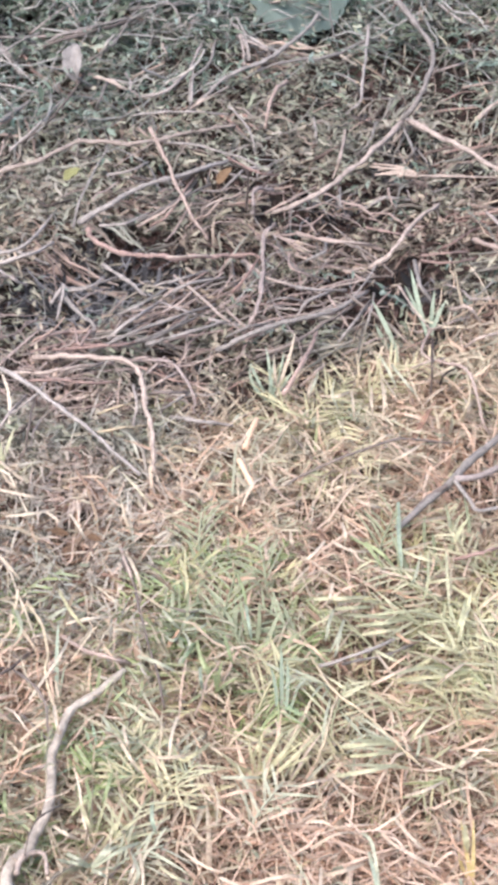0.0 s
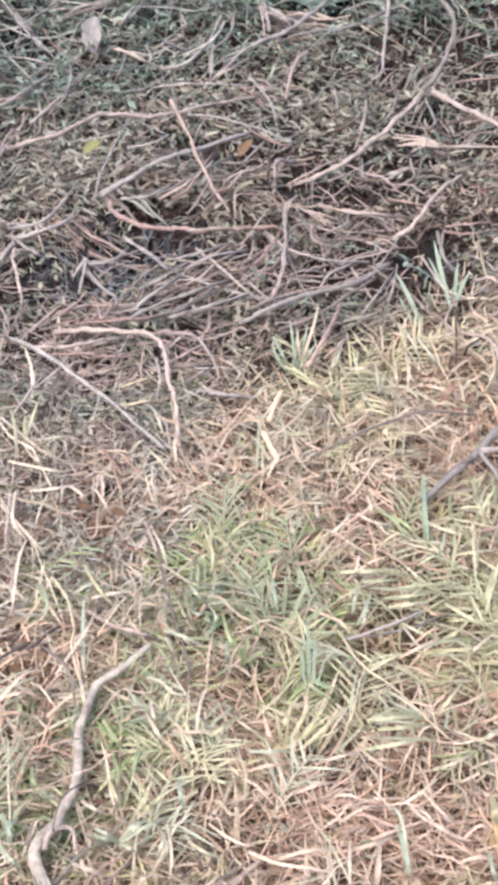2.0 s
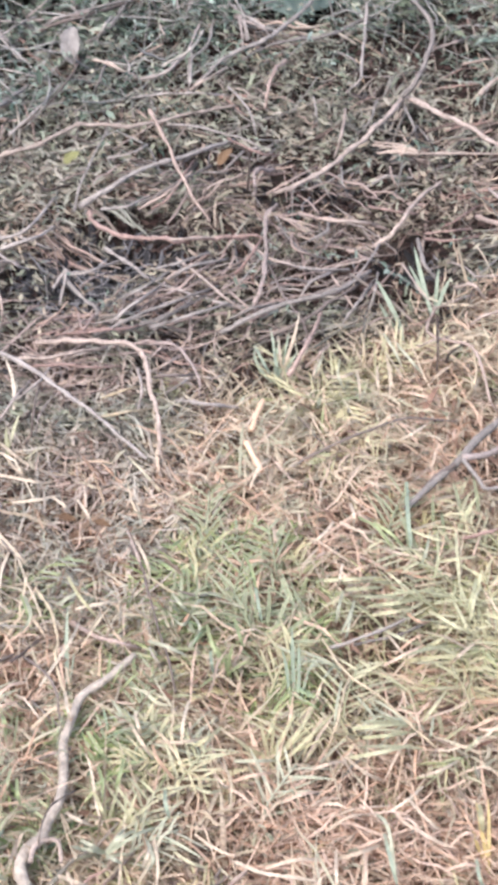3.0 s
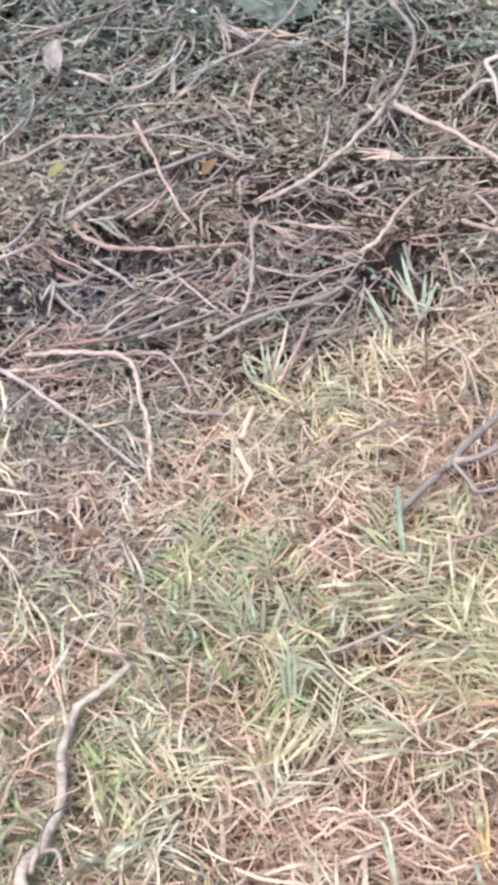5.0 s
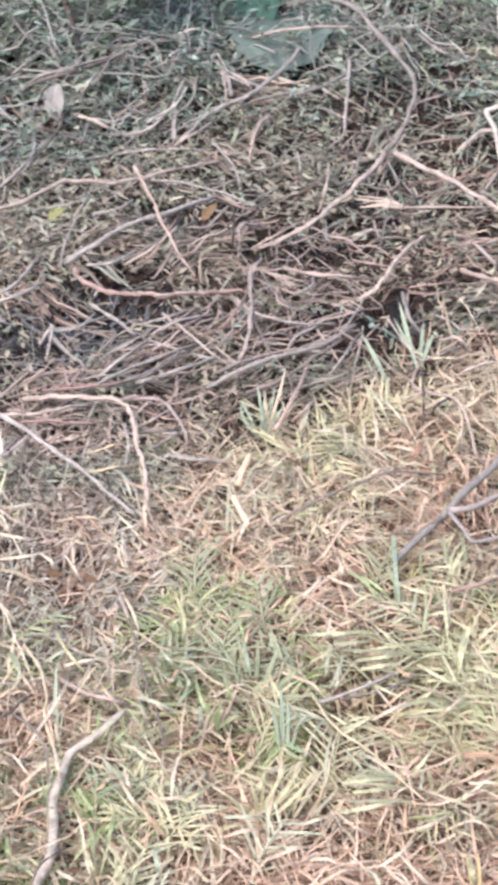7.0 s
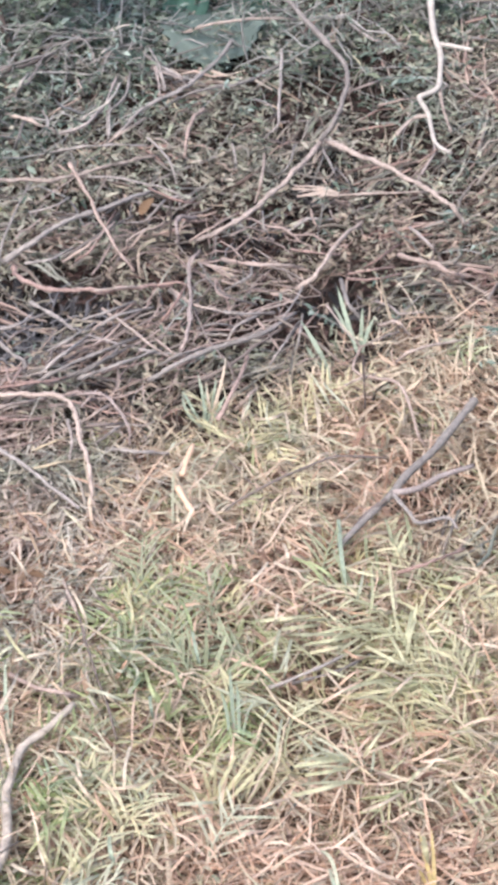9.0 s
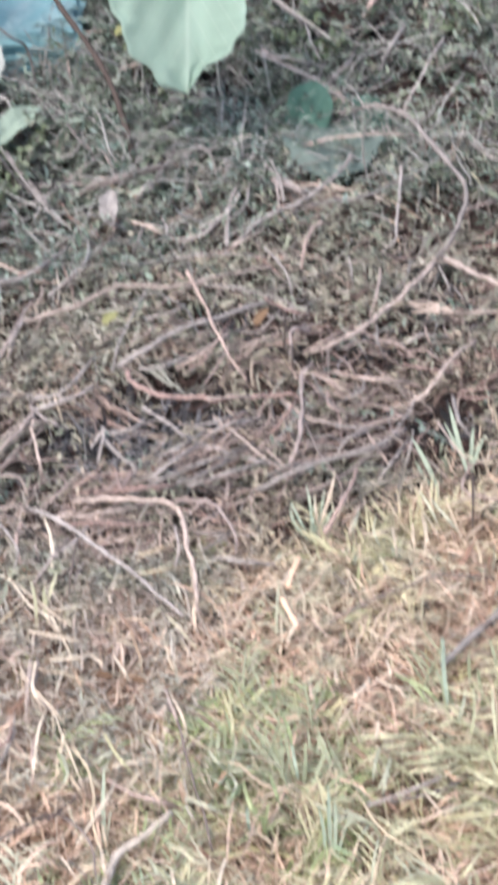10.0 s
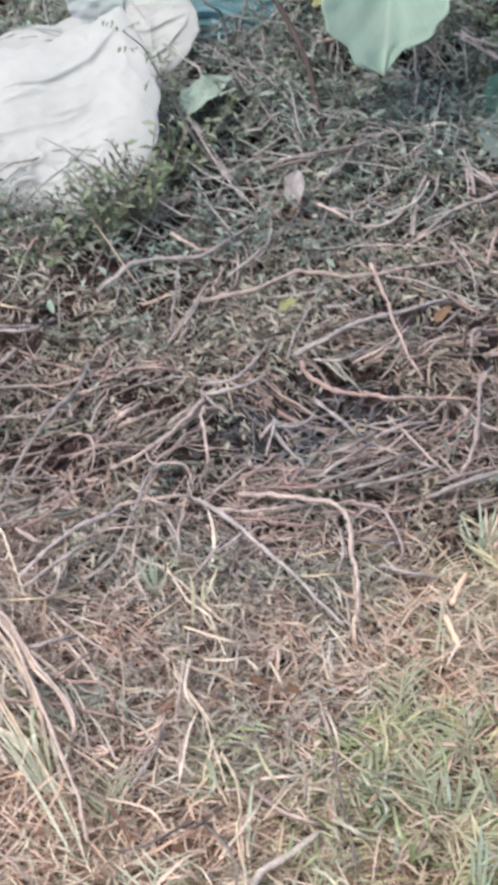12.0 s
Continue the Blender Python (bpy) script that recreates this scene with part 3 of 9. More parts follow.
def crumbs():
    """Paler curled crumbs where the brush is thin."""
    x, y = scatter(16000, lambda x, y: (1 - 0.97 * hollow(x, y)) * np.clip(spot(x, y, -0.215, 2.30, 0.10, 0.075) + 0.7 * spot(x, y, 0.10, 2.44, 0.10, 0.05) + 0.5 * spot(x, y, -0.34, 2.22, 0.10, 0.05), 0, 1), -0.5, 0.4, 2.05, 2.6)
    m = len(x)
    length = rng.uniform(0.008, 0.020, m)
    pts = curls(x, y, rng.uniform(0.014, 0.042, m), rng.uniform(0, 6.28, m), length, 4, 1.6, length * rng.normal(0, 0.35, m))
    w = rng.uniform(0.0016, 0.0038, (m, 1)) * np.array([0.45, 1, 0.95, 0.25])
    stuff("leaf_litter", blades(pts, w, rng.normal(0, 1, (m, 3))), LITTER_TAN, "pale tan curled leaf litter where the brush is thin", "leaf litter")


def straw(name, tiers, keep, mat, label):
    sets = []
    for n, w0, w1, l0, l1, top in tiers:
        x, y = scatter(n, keep, y1=2.7)
        m = len(x)
        turn = rng.uniform(0, 6.28, m)
        turn = np.arctan2(1.25 * np.sin(turn), np.cos(turn))
        length = rng.uniform(l0, l1, m)
        pts = curls(x, y, rng.uniform(0.001, top, m), turn, length, 4, 0.22, length * rng.normal(0.08, 0.36, m), 0.0, 0.06)
        w = rng.uniform(w0, w1, (m, 1)) * np.array([0.7, 1, 0.92, 0.15])
        sets.append(blades(pts, w, rng.normal(0, 1, (m, 3)) + [0, -0.3, 0.4]))
    stuff(name, join(*sets), mat, label, "dry grass")


def spot(x, y, cx, cy, rx, ry):
    return np.exp(-((x - cx) / rx) ** 2 - ((y - cy) / ry) ** 2)


RUST_SPOTS = ((0.093, 1.721, 0.05, 0.035), (0.116, 1.669, 0.045, 0.03), (0.159, 1.562, 0.035, 0.025), (-0.195, 1.503, 0.045, 0.04), (0.121, 1.417, 0.06, 0.035), (0.179, 1.331, 0.07, 0.05), (0.031, 1.373, 0.05, 0.03), (0.113, 1.332, 0.09, 0.05), (0.042, 1.302, 0.06, 0.04), (0.229, 1.854, 0.04, 0.04), (-0.142, 1.744, 0.04, 0.018), (-0.038, 1.779, 0.05, 0.03), (0.168, 1.487, 0.04, 0.03), (0.217, 1.806, 0.05, 0.03), (-0.192, 1.419, 0.03, 0.05))
GREEN_SPOTS = ((-0.030, 1.688, 0.035, 0.03), (-0.036, 1.593, 0.03, 0.03), (-0.111, 1.437, 0.025, 0.03), (-0.092, 1.379, 0.035, 0.03), (0.150, 1.689, 0.03, 0.03), (0.015, 1.656, 0.03, 0.03), (0.051, 1.488, 0.03, 0.03), (-0.187, 1.645, 0.025, 0.03), (0.048, 1.575, 0.04, 0.035), (-0.055, 1.651, 0.03, 0.03), (-0.168, 1.339, 0.03, 0.03), (0.090, 1.938, 0.02, 0.02), (-0.024, 1.548, 0.03, 0.02), (-0.145, 1.464, 0.015, 0.03))


def rusty(x, y):
    return np.clip(sum(spot(x, y, *q) for q in RUST_SPOTS) + 0.9 * spot(x, y, -0.36, 1.56, 0.09, 0.09) + 0.6 * spot(x, y, -0.2, 1.55, 0.06, 0.08), 0, 1)


def lush(x, y):
    return np.clip(sum(spot(x, y, *q) for q in GREEN_SPOTS), 0, 1)


def turf(x, y):
    """How green the turf is: a few lush patches in the straw."""
    return np.clip(0.9 * spot(x, y, 0.0, 1.62, 0.10, 0.12) + spot(x, y, 0.20, 1.60, 0.12, 0.14) + 0.5 * spot(x, y, -0.13, 1.38, 0.09, 0.09) + 0.4 * spot(x, y, 0.08, 1.93, 0.10, 0.06), 0, 1)


def greyed(x, y):
    """Old grey straw between the turf and the brush."""
    return np.clip((0.02 - x) / 0.10, 0, 1) * np.clip((y - 1.52) / 0.12, 0, 1) * (1 - 0.8 * spot(x, y, 0.0, 1.62, 0.07, 0.09)) * np.clip((2.05 - y) / 0.1, 0, 1) * (1 - 0.85 * rusty(x, y))


def low_grass(count=9500, where=None, mat=GRASS, label="short pale green grass blades among the straw"):
    def turfy(x, y):
        return np.clip(0.19 + 1.25 * turf(x, y) - 0.6 * rusty(x, y), 0.02, 1) * (1 - brush(x, y)) * (1 - 0.65 * greyed(x, y))
    x, y = scatter(count, where or turfy, y1=2.2)
    m = len(x)
    length = rng.uniform(0.02, 0.06, m)
    pts = curls(x, y, rng.uniform(0.0, 0.01, m), rng.uniform(0, 6.28, m), length, 6, 0.2, length * rng.uniform(0.05, 0.85, m), 0.014)
    w = rng.uniform(0.0014, 0.0030, (m, 1)) * np.array([0.55, 0.9, 1, 0.85, 0.55, 0.05])
    stuff("low_grass", blades(pts, w, rng.normal(0, 0.6, (m, 3)) + np.cross(pts[:, -1] - pts[:, 0], [-0.3, -0.3, 0.9]) * 20), mat, label, "grass")


def lumps(x, y):
    """Uneven turf: thick tufts with thin spots between them."""
    v = np.sin(47 * x + 11 * y + 0.4) * np.sin(38 * y - 13 * x) + 0.7 * np.sin(83 * x - 59 * y + 1.7) * np.sin(71 * y + 33 * x)
    return np.clip(0.55 + 0.75 * v, 0.05, 1)


def turf_share(x, y):
    return np.clip(0.17 + 0.85 * turf(x, y) - 0.75 * rusty(x, y), 0.03, 1) * (1 - brush(x, y)) * (1 - 0.7 * greyed(x, y)) * lumps(x, y)


def creeping_shoots(n, keep, mat, label, blades_each=12):
    """Low grass shoots: a bent runner with straight blades in two ranks."""
    x, y = scatter(n, keep, y1=2.15)
    m = len(x)
    length = rng.uniform(0.03, 0.07, m)
    turn = rng.uniform(0, 6.28, m)
    stem = curls(x, y, rng.uniform(0.006, 0.022, m), turn, length, 7, 0.5, length * rng.uniform(0.1, 0.7, m), 0.012)
    sets = [tubes(stem[:, ::2], np.full((m, 4), 0.0008), 4)]
    tilt = unit(np.stack([rng.normal(-0.1, 0.35, m), rng.normal(-0.45, 0.3, m), np.full(m, 0.9)], -1))
    for i in range(blades_each):
        at = stem[:, 1 + i * 5 // blades_each]
        along = unit(stem[:, -1] - stem[:, 0])
        across = unit(np.cross(along, tilt)) * (1 if i % 2 else -1)
        a = rng.uniform(0.55, 0.95, m)[:, None]
        d = unit(np.cos(a) * along + np.sin(a) * across + rng.normal(0, 0.08, (m, 3)))
        ln = (rng.uniform(0.022, 0.046, m) * (1 - 0.35 * i / blades_each))[:, None, None]
        f = np.linspace(0, 1, 4)[None, :, None]
        pts = at[:, None] + d[:, None] * ln * f - np.array([0, 0, 0.008]) * f * f
        w = rng.uniform(0.0014, 0.0026, (m, 1)) * np.array([0.6, 1, 0.8, 0.08])
        sets.append(blades(pts, w, np.cross(d, tilt)))
    stuff("creeping_grass", join(*sets), mat, label, "grass")


def fans(n, keep, mat, label, blades_each=8, l0=0.018, l1=0.042):
    """Small tufts: blades that spread upwards from one foot."""
    x, y = scatter(n, keep, y1=2.15)
    m = len(x)
    foot = np.stack([x, y, bed(x, y) + rng.uniform(0.012, 0.026, m)], -1)
    sets = []
    for i in range(blades_each):
        a = rng.uniform(0, 6.28, m)
        d = unit(np.stack([np.cos(a), np.sin(a), rng.uniform(0.05, 0.85, m)], -1))
        f = np.linspace(0, 1, 4)[None, :, None]
        pts = foot[:, None] + d[:, None] * rng.uniform(l0, l1, m)[:, None, None] * f - np.array([0, 0, 0.006]) * f * f
        w = rng.uniform(0.0012, 0.0025, (m, 1)) * np.array([0.7, 1, 0.75, 0.06])
        sets.append(blades(pts, w, np.cross(d, rng.normal(0, 1, (m, 3)))))
    stuff("small_grass_tufts", join(*sets), mat, label, "grass")


def leaf_pairs(stem, length, leaf0=0.007, leaf1=0.016, slim=(0.34, 0.5)):
    """Pairs of small folded leaflets along stems (m, k, 3)."""
    m, k, _ = stem.shape
    sets = []
    for j in range(1, k):
        for sgn in (-1, 1):
            along = unit(stem[:, j] - stem[:, j - 1])
            d = unit(np.cross(along, [0, 0, 1.0]) * sgn + 0.5 * along + rng.normal(0, 0.25, (m, 3)))
            s = np.array([0, 0.5, 1.0])[None, :, None] * rng.uniform(leaf0, leaf1, (m, 1, 1))
            pts = stem[:, j][:, None] + d[:, None] * s
            pts[:, 2, 2] -= 0.002
            w = rng.uniform(*slim, (m, 1)) * s[:, 2] * np.array([0.35, 1.0, 0.15])
            sets.append(blades(pts, w, rng.normal(0, 0.4, (m, 3)) + np.cross(d, [0, 0, 1.0])))
    return sets


def thin(x, y):
    """Where the growth behind the brush stands sparse over dark soil."""
    return 1 - np.clip(0.75 * spot(x, y, 0.17, 3.08, 0.20, 0.20) + 0.5 * spot(x, y, -0.22, 3.22, 0.10, 0.10), 0, 0.8)


def weeds(n, keep, mat, label, leaf0=0.007, leaf1=0.016, lift=0.045):
    x, y = scatter(n, lambda x, y: keep(x, y) * thin(x, y) * (1 - 0.92 * np.clip(1.3 * hollow(x, y), 0, 1)), y0=1.9, y1=3.42)
    m = len(x)
    length = rng.uniform(0.04, 0.11, m)
    stem = curls(x, y, rng.uniform(0.0, 0.03, m), rng.uniform(0, 6.28, m), length, 6, 0.5, rng.uniform(0.0, lift, m), 0.01)
    stuff("low_green_weeds", join(*leaf_pairs(stem, length, leaf0, leaf1, (0.24, 0.38))), mat, label, "weeds")
    stuff("weed_stems", tubes(stem[:, ::2], np.full((m, 3), 0.0008), 3), WEED_STEM, "thin grey stems of the low weeds", "weeds")


dead_twigs()
bundled_twigs()
loose_twigs()
litter()
crumbs()
straw("thatch", ((30000, 0.003, 0.0065, 0.02, 0.05, 0.008),), lambda x, y: 1 - brush(x, y), THATCH, "brown rotting thatch under the grass")
straw("dry_grass", ((4000, 0.003, 0.006, 0.02, 0.055, 0.007), (46000, 0.0010, 0.0023, 0.015, 0.06, 0.030), (20000, 0.0018, 0.0034, 0.025, 0.065, 0.034)), lambda x, y: np.clip(1 - brush(x, y), 0.015, 1) * (1 - green(x, y)) * (1 - 0.75 * rusty(x, y)) * (1 - 0.35 * turf(x, y)) * (1 - 0.85 * greyed(x, y)) * (1 - 0.3 * lush(x, y)), STRAW, "matted dry straw-coloured grass on the ground")
straw("rusty_grass", ((10000, 0.003, 0.006, 0.02, 0.05, 0.008), (56000, 0.0011, 0.0026, 0.02, 0.06, 0.036),), lambda x, y: np.clip(0.8 * rusty(x, y) + 0.30 * (1 - brush(x, y)) * (1 - greyed(x, y)) * lumps(y + 0.3, x), 0, 1), RUST, "patches of rust-coloured dead grass")
straw("grey_straw", ((60000, 0.0014, 0.0030, 0.008, 0.020, 0.030), (60000, 0.0009, 0.0020, 0.015, 0.045, 0.036)), lambda x, y: greyed(x, y), GREY_STRAW, "greyed crumbled straw at the edge of the brush")
low_grass()
low_grass(6000, lambda x, y: np.clip(spot(x, y, 0.23, 1.56, 0.08, 0.13) + 0.7 * spot(x, y, 0.09, 1.93, 0.09, 0.05) + 0.4 * spot(x, y, 0.02, 1.45, 0.06, 0.06), 0, 1), GRASS_PALE, "bleached yellowish grass blades in the turf")

creeping_shoots(2200, turf_share, GRASS, "pale green creeping grass shoots with blades in two ranks")
creeping_shoots(1100, lambda x, y: np.clip(spot(x, y, 0.22, 1.57, 0.09, 0.14) + 0.7 * spot(x, y, 0.10, 1.93, 0.10, 0.06) + 0.5 * spot(x, y, 0.02, 1.43, 0.10, 0.07), 0, 1), GRASS_PALE, "bleached creeping grass shoots with blades in two ranks")
fans(3600, lambda x, y: lush(x, y) * (1 - brush(x, y)), GRASS_GREEN, "small fresh green grass tufts", 7)
creeping_shoots(1200, lambda x, y: lush(x, y) * (1 - brush(x, y)), GRASS_GREEN, "fresh green creeping grass shoots")
fans(2200, rusty, RUST, "small rust-coloured dead grass tufts", 7)
fans(1500, turf_share, GRASS, "small pale green grass tufts")
fans(2600, lambda x, y: (1 - brush(x, y)) * (1 - 0.5 * turf(x, y)) * (1 - 0.7 * rusty(x, y)) * (0.35 + 0.65 * lumps(y, x)) * (1 - 0.8 * greyed(x, y)), STRAW, "small dry straw-coloured grass tufts", 7)
fans(900, greyed, GREY_STRAW, "small greyed grass tufts", 7, 0.012, 0.030)


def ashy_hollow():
    """Crumbled litter coloured dark as shade, and ashen twigs, in the gaps of the brush."""
    for name, n, w0, w1, l0, l1, top, mat, label in (("dark_litter", 46000, 0.0035, 0.009, 0.006, 0.02, 0.014, GAP_SHADE, "crumbled litter coloured dark as the shade in the gaps of the brush"), ("ashen_twigs", 34000, 0.0012, 0.0027, 0.012, 0.040, 0.026, ASH, "short ashen twigs in a hollow of the brush")):
        share = 1.0 if mat is GAP_SHADE else 0.75
        x, y = scatter(n, lambda x, y: share * (hollow(x, y) if mat is GAP_SHADE else np.maximum(spot(x, y, -0.135, 2.135, 0.070, 0.058), 0.15 * hollow(x, y))), -0.5, 0.35, 1.85, 3.1)
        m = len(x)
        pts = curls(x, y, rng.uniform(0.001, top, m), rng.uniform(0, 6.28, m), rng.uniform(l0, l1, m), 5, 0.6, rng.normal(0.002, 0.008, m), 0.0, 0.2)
        if mat is GAP_SHADE:
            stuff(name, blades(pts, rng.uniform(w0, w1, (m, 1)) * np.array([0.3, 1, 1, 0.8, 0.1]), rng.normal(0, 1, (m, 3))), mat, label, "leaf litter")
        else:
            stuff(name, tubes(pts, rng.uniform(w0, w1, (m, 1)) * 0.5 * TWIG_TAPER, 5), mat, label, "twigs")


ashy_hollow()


def grey_stems():
    """Thin grey stems that stand and lie among the low weeds."""
    x, y = scatter(7000, lambda x, y: green(x, y) * clumps(x * 0.75, y * 0.75) ** 1.4 * thin(x, y) * (1 - 0.9 * hollow(x, y)), y0=2.3)
    m = len(x)
    pts = curls(x, y, rng.uniform(0.01, 0.05, m), rng.uniform(0, 6.28, m), rng.uniform(0.04, 0.14, m), 5, 0.45, rng.uniform(-0.01, 0.055, m), 0.0, 0.16)
    stuff("grey_weed_stems", tubes(pts, rng.uniform(0.0006, 0.0017, (m, 1)) * TWIG_TAPER, 4), WEED_STEM, "thin grey stems standing among the low weeds", "weeds")


grey_stems()


def long_stalks():
    """Long bleached grass stalks blown down beside the turf."""
    x, y = scatter(1900, lambda x, y: spot(x, y, -0.38, 1.68, 0.12, 0.14), y1=2.1)
    m = len(x)
    pts = curls(x, y, rng.uniform(0.018, 0.042, m), rng.normal(2.25, 0.45, m), rng.uniform(0.06, 0.19, m), 6, 0.35, rng.uniform(0.0, 0.03, m))
    w = rng.uniform(0.0022, 0.0044, (m, 1)) * np.array([0.9, 1, 1, 0.9, 0.7, 0.1])
    stuff("long_dry_stalks", blades(pts, w, rng.normal(0, 1, (m, 3)) + [0, -0.3, 0.4]), BLEACHED, "long bleached grass stalks lying together", "dry grass")


long_stalks()


def outer_cover():
    """Coarser grass and twigs that carry the ground on past the part seen closely."""
    def keep(x, y):
        inside = (np.abs(x + 0.115) < 0.70) & (np.abs(y - 2.4) < 1.26)
        return np.where(inside, 0.0, 1.0) * np.exp(-(np.hypot(x + 0.1, y - 2.4) / 1.9) ** 4)
    for name, n, w0, w1, share, mat, label in (("outer_dry_grass", 52000, 0.003, 0.008, 1.0, STRAW, "dry grass round the clearing"), ("outer_grass", 20000, 0.004, 0.009, 1.0, GRASS, "pale green grass round the clearing")):
        x, y = scatter(n, lambda x, y: keep(x, y) * (1 - 0.7 * brush(x, y)), -2.6, 2.4, -0.2, 5.2)
        m = len(x)
        pts = curls(x, y, rng.uniform(0.0, 0.03, m), rng.uniform(0, 6.28, m), rng.uniform(0.05, 0.13, m), 4, 0.4, rng.uniform(0, 0.05, m))
        stuff(name, blades(pts, rng.uniform(w0, w1, (m, 1)) * np.array([0.7, 1, 0.8, 0.1]), rng.normal(0, 1, (m, 3))), mat, label, "grass")
    x, y = scatter(22000, lambda x, y: keep(x, y) * brush(x, y) * (1 - 0.7 * green(x, y)), -2.6, 2.4, 1.5, 5.2)
    m = len(x)
    pts = curls(x, y, rng.uniform(0.002, 0.05, m), lie_direction(m), rng.uniform(0.06, 0.25, m), 4, 0.4, rng.normal(0, 0.02, m))
    stuff("outer_twigs", tubes(pts, rng.uniform(0.0015, 0.004, (m, 1)) * np.array([0.8, 1, 0.9, 0.5]), 4), BARK, "dead brush round the clearing", "twigs")
    x, y = scatter(9000, lambda x, y: keep(x, y) * green(x, y), -2.6, 2.4, 2.2, 5.2)
    m = len(x)
    stem = curls(x, y, rng.uniform(0.0, 0.03, m), rng.uniform(0, 6.28, m), rng.uniform(0.08, 0.16, m), 4, 0.5, rng.uniform(0.0, 0.08, m))
    stuff("outer_weeds", join(*leaf_pairs(stem, None, 0.015, 0.035)), LEAFLET, "green weeds round the clearing", "weeds")


outer_cover()
weeds(25500, lambda x, y: green(x, y) * clumps(x * 0.75, y * 0.75) ** 3 + 0.02 * brush(x, y) * (1 - np.clip(2 * hollow(x, y), 0, 1)), LEAFLET, "low weeds with small grey-green leaflets", 0.006, 0.014, 0.07)
weeds(5500, lambda x, y: green(x, y) * clumps(x * 0.75, y * 0.75) ** 3, LEAFLET_GREY, "low weeds with pale grey-green leaves", 0.010, 0.022, 0.06)
weeds(7600, lambda x, y: np.clip((y - 2.62) / 0.25, 0, 1) * clumps(x * 0.75, y * 0.75) ** 2.4, LEAFLET_BROAD, "low weeds with broader dark green leaves", 0.009, 0.020, 0.075)
weeds(7600, lambda x, y: 0.9 * np.exp(-((x - 0.085) / 0.085) ** 2 - ((y - 2.725) / 0.085) ** 2), LEAFLET_TEAL, "patch of low bluish green weeds", 0.005, 0.011, 0.045)

weeds(8000, lambda x, y: clumps(x * 0.75, y * 0.75) ** 2.6 * np.clip(1.1 * spot(x, y, -0.235, 2.79, 0.13, 0.12) + 0.6 * spot(x, y, -0.10, 2.70, 0.10, 0.06), 0, 1), LEAFLET_GREY, "leafy weeds with pale grey-green pointed leaves", 0.011, 0.022, 0.07)

# ---- plastic bags ----


def film_heap(x, y, rx, ry, height, seed, square=0.55, crumple=0.4):
    """A slumped plastic bag: a closed, pleated and dented dome that stands on the ground."""
    nu, nv = 200, 70
    verts = []
    for j in range(nv + 1):
        ph = (j / nv) * math.pi * 0.5
        for i in range(nu):
            th = i / nu * 2 * math.pi
            c, s = math.cos(th), math.sin(th)
            ex = math.copysign(abs(c) ** square, c) * max(math.cos(ph), 1e-4) ** 0.3
            ey = math.copysign(abs(s) ** square, s) * max(math.cos(ph), 1e-4) ** 0.3
            ez = math.sin(ph) ** 0.9
            if j == nv:
                ex = ey = 0.0
            p = Vector((ex * 3 + seed, ey * 3, ez * 3))
            swell = 1 + 0.07 * noise.noise(p * 0.55) + 0.04 * noise.noise(p * 1.3)
            warp = noise.noise(p * 0.4 + Vector((5, 1, 2)))
            r = swell
            for level, tilt, bow, deep in ((0.42, 0.10, 0.10, 1.0), (0.64, -0.06, 0.16, 0.8)):
                d = ez - level - tilt * ex - bow * ex * ex - 0.25 * warp
                there = min(1, max(0, 0.45 + 2.2 * noise.noise(Vector((ex * 1.6 + 7 * level + seed, ey * 1.2, level)))))
                r += 0.05 * deep * there * crumple * (math.exp(-d / 0.14) if d > 0 else math.exp(d / 0.03) * 1.5 - 0.5 * math.exp(d / 0.10))
            slant = ez + 0.35 * ex - 0.1 * ey
            q = Vector((ex * 1.3 + seed, ey * 1.3, slant * 3.6))
            q2 = Vector((ex * 2.6 - 0.8 * ez, ey * 2.6 + seed, slant * 6.5))
            fold = max(0.0, 1 - 2.6 * abs(noise.noise(q + Vector((warp, 0, 0)))))
            fold2 = max(0.0, 1 - 2.6 * abs(noise.noise(q2 + Vector((0, warp, 0)))))
            low = 1 + 1.2 * max(0.0, 1 - ez / 0.35)
            r += crumple * low * (0.085 * fold ** 2 + 0.05 * fold2 ** 2) - 0.06 * crumple
            px = x + rx * ex * r
            py = y + ry * ey * r
            verts.append((px, py, float(terrain(px, py)) - 0.004 + height * ez * (0.86 + 0.14 * swell * r) * (1 + 0.10 * ex + 0.06 * ey)))
    quads = [(j * nu + i, j * nu + (i + 1) % nu, (j + 1) * nu + (i + 1) % nu, (j + 1) * nu + i) for j in range(nv) for i in range(nu)]
    return np.array(verts), np.array(quads)


def film_flap(points, width, seed, ruffle=0.012):
    """A crumpled loose strip of film along a line."""
    pts = smooth_line(points, 6)
    k, n = len(pts), 14
    tan = unit(np.gradient(pts, axis=0))
    side = unit(np.cross(tan, [0.1, -0.9, 0.45]))
    up = np.cross(side, tan)
    verts = []
    for j in range(k):
        wide = width * (0.5 + 0.5 * math.sin(math.pi * min(1, 0.15 + 0.85 * j / (k - 1))))
        for i in range(n):
            f = i / (n - 1) - 0.5
            q = pts[j] + side[j] * wide * f
            d = noise.noise(Vector((f * 5 + seed, j * 0.35, seed))) + 0.5 * noise.noise(Vector((f * 13, j * 0.8, seed)))
            verts.append(q + up[j] * ruffle * d)
    quads = [(j * n + i, j * n + i + 1, (j + 1) * n + i + 1, (j + 1) * n + i) for j in range(k - 1) for i in range(n - 1)]
    return np.array(verts), np.array(quads)


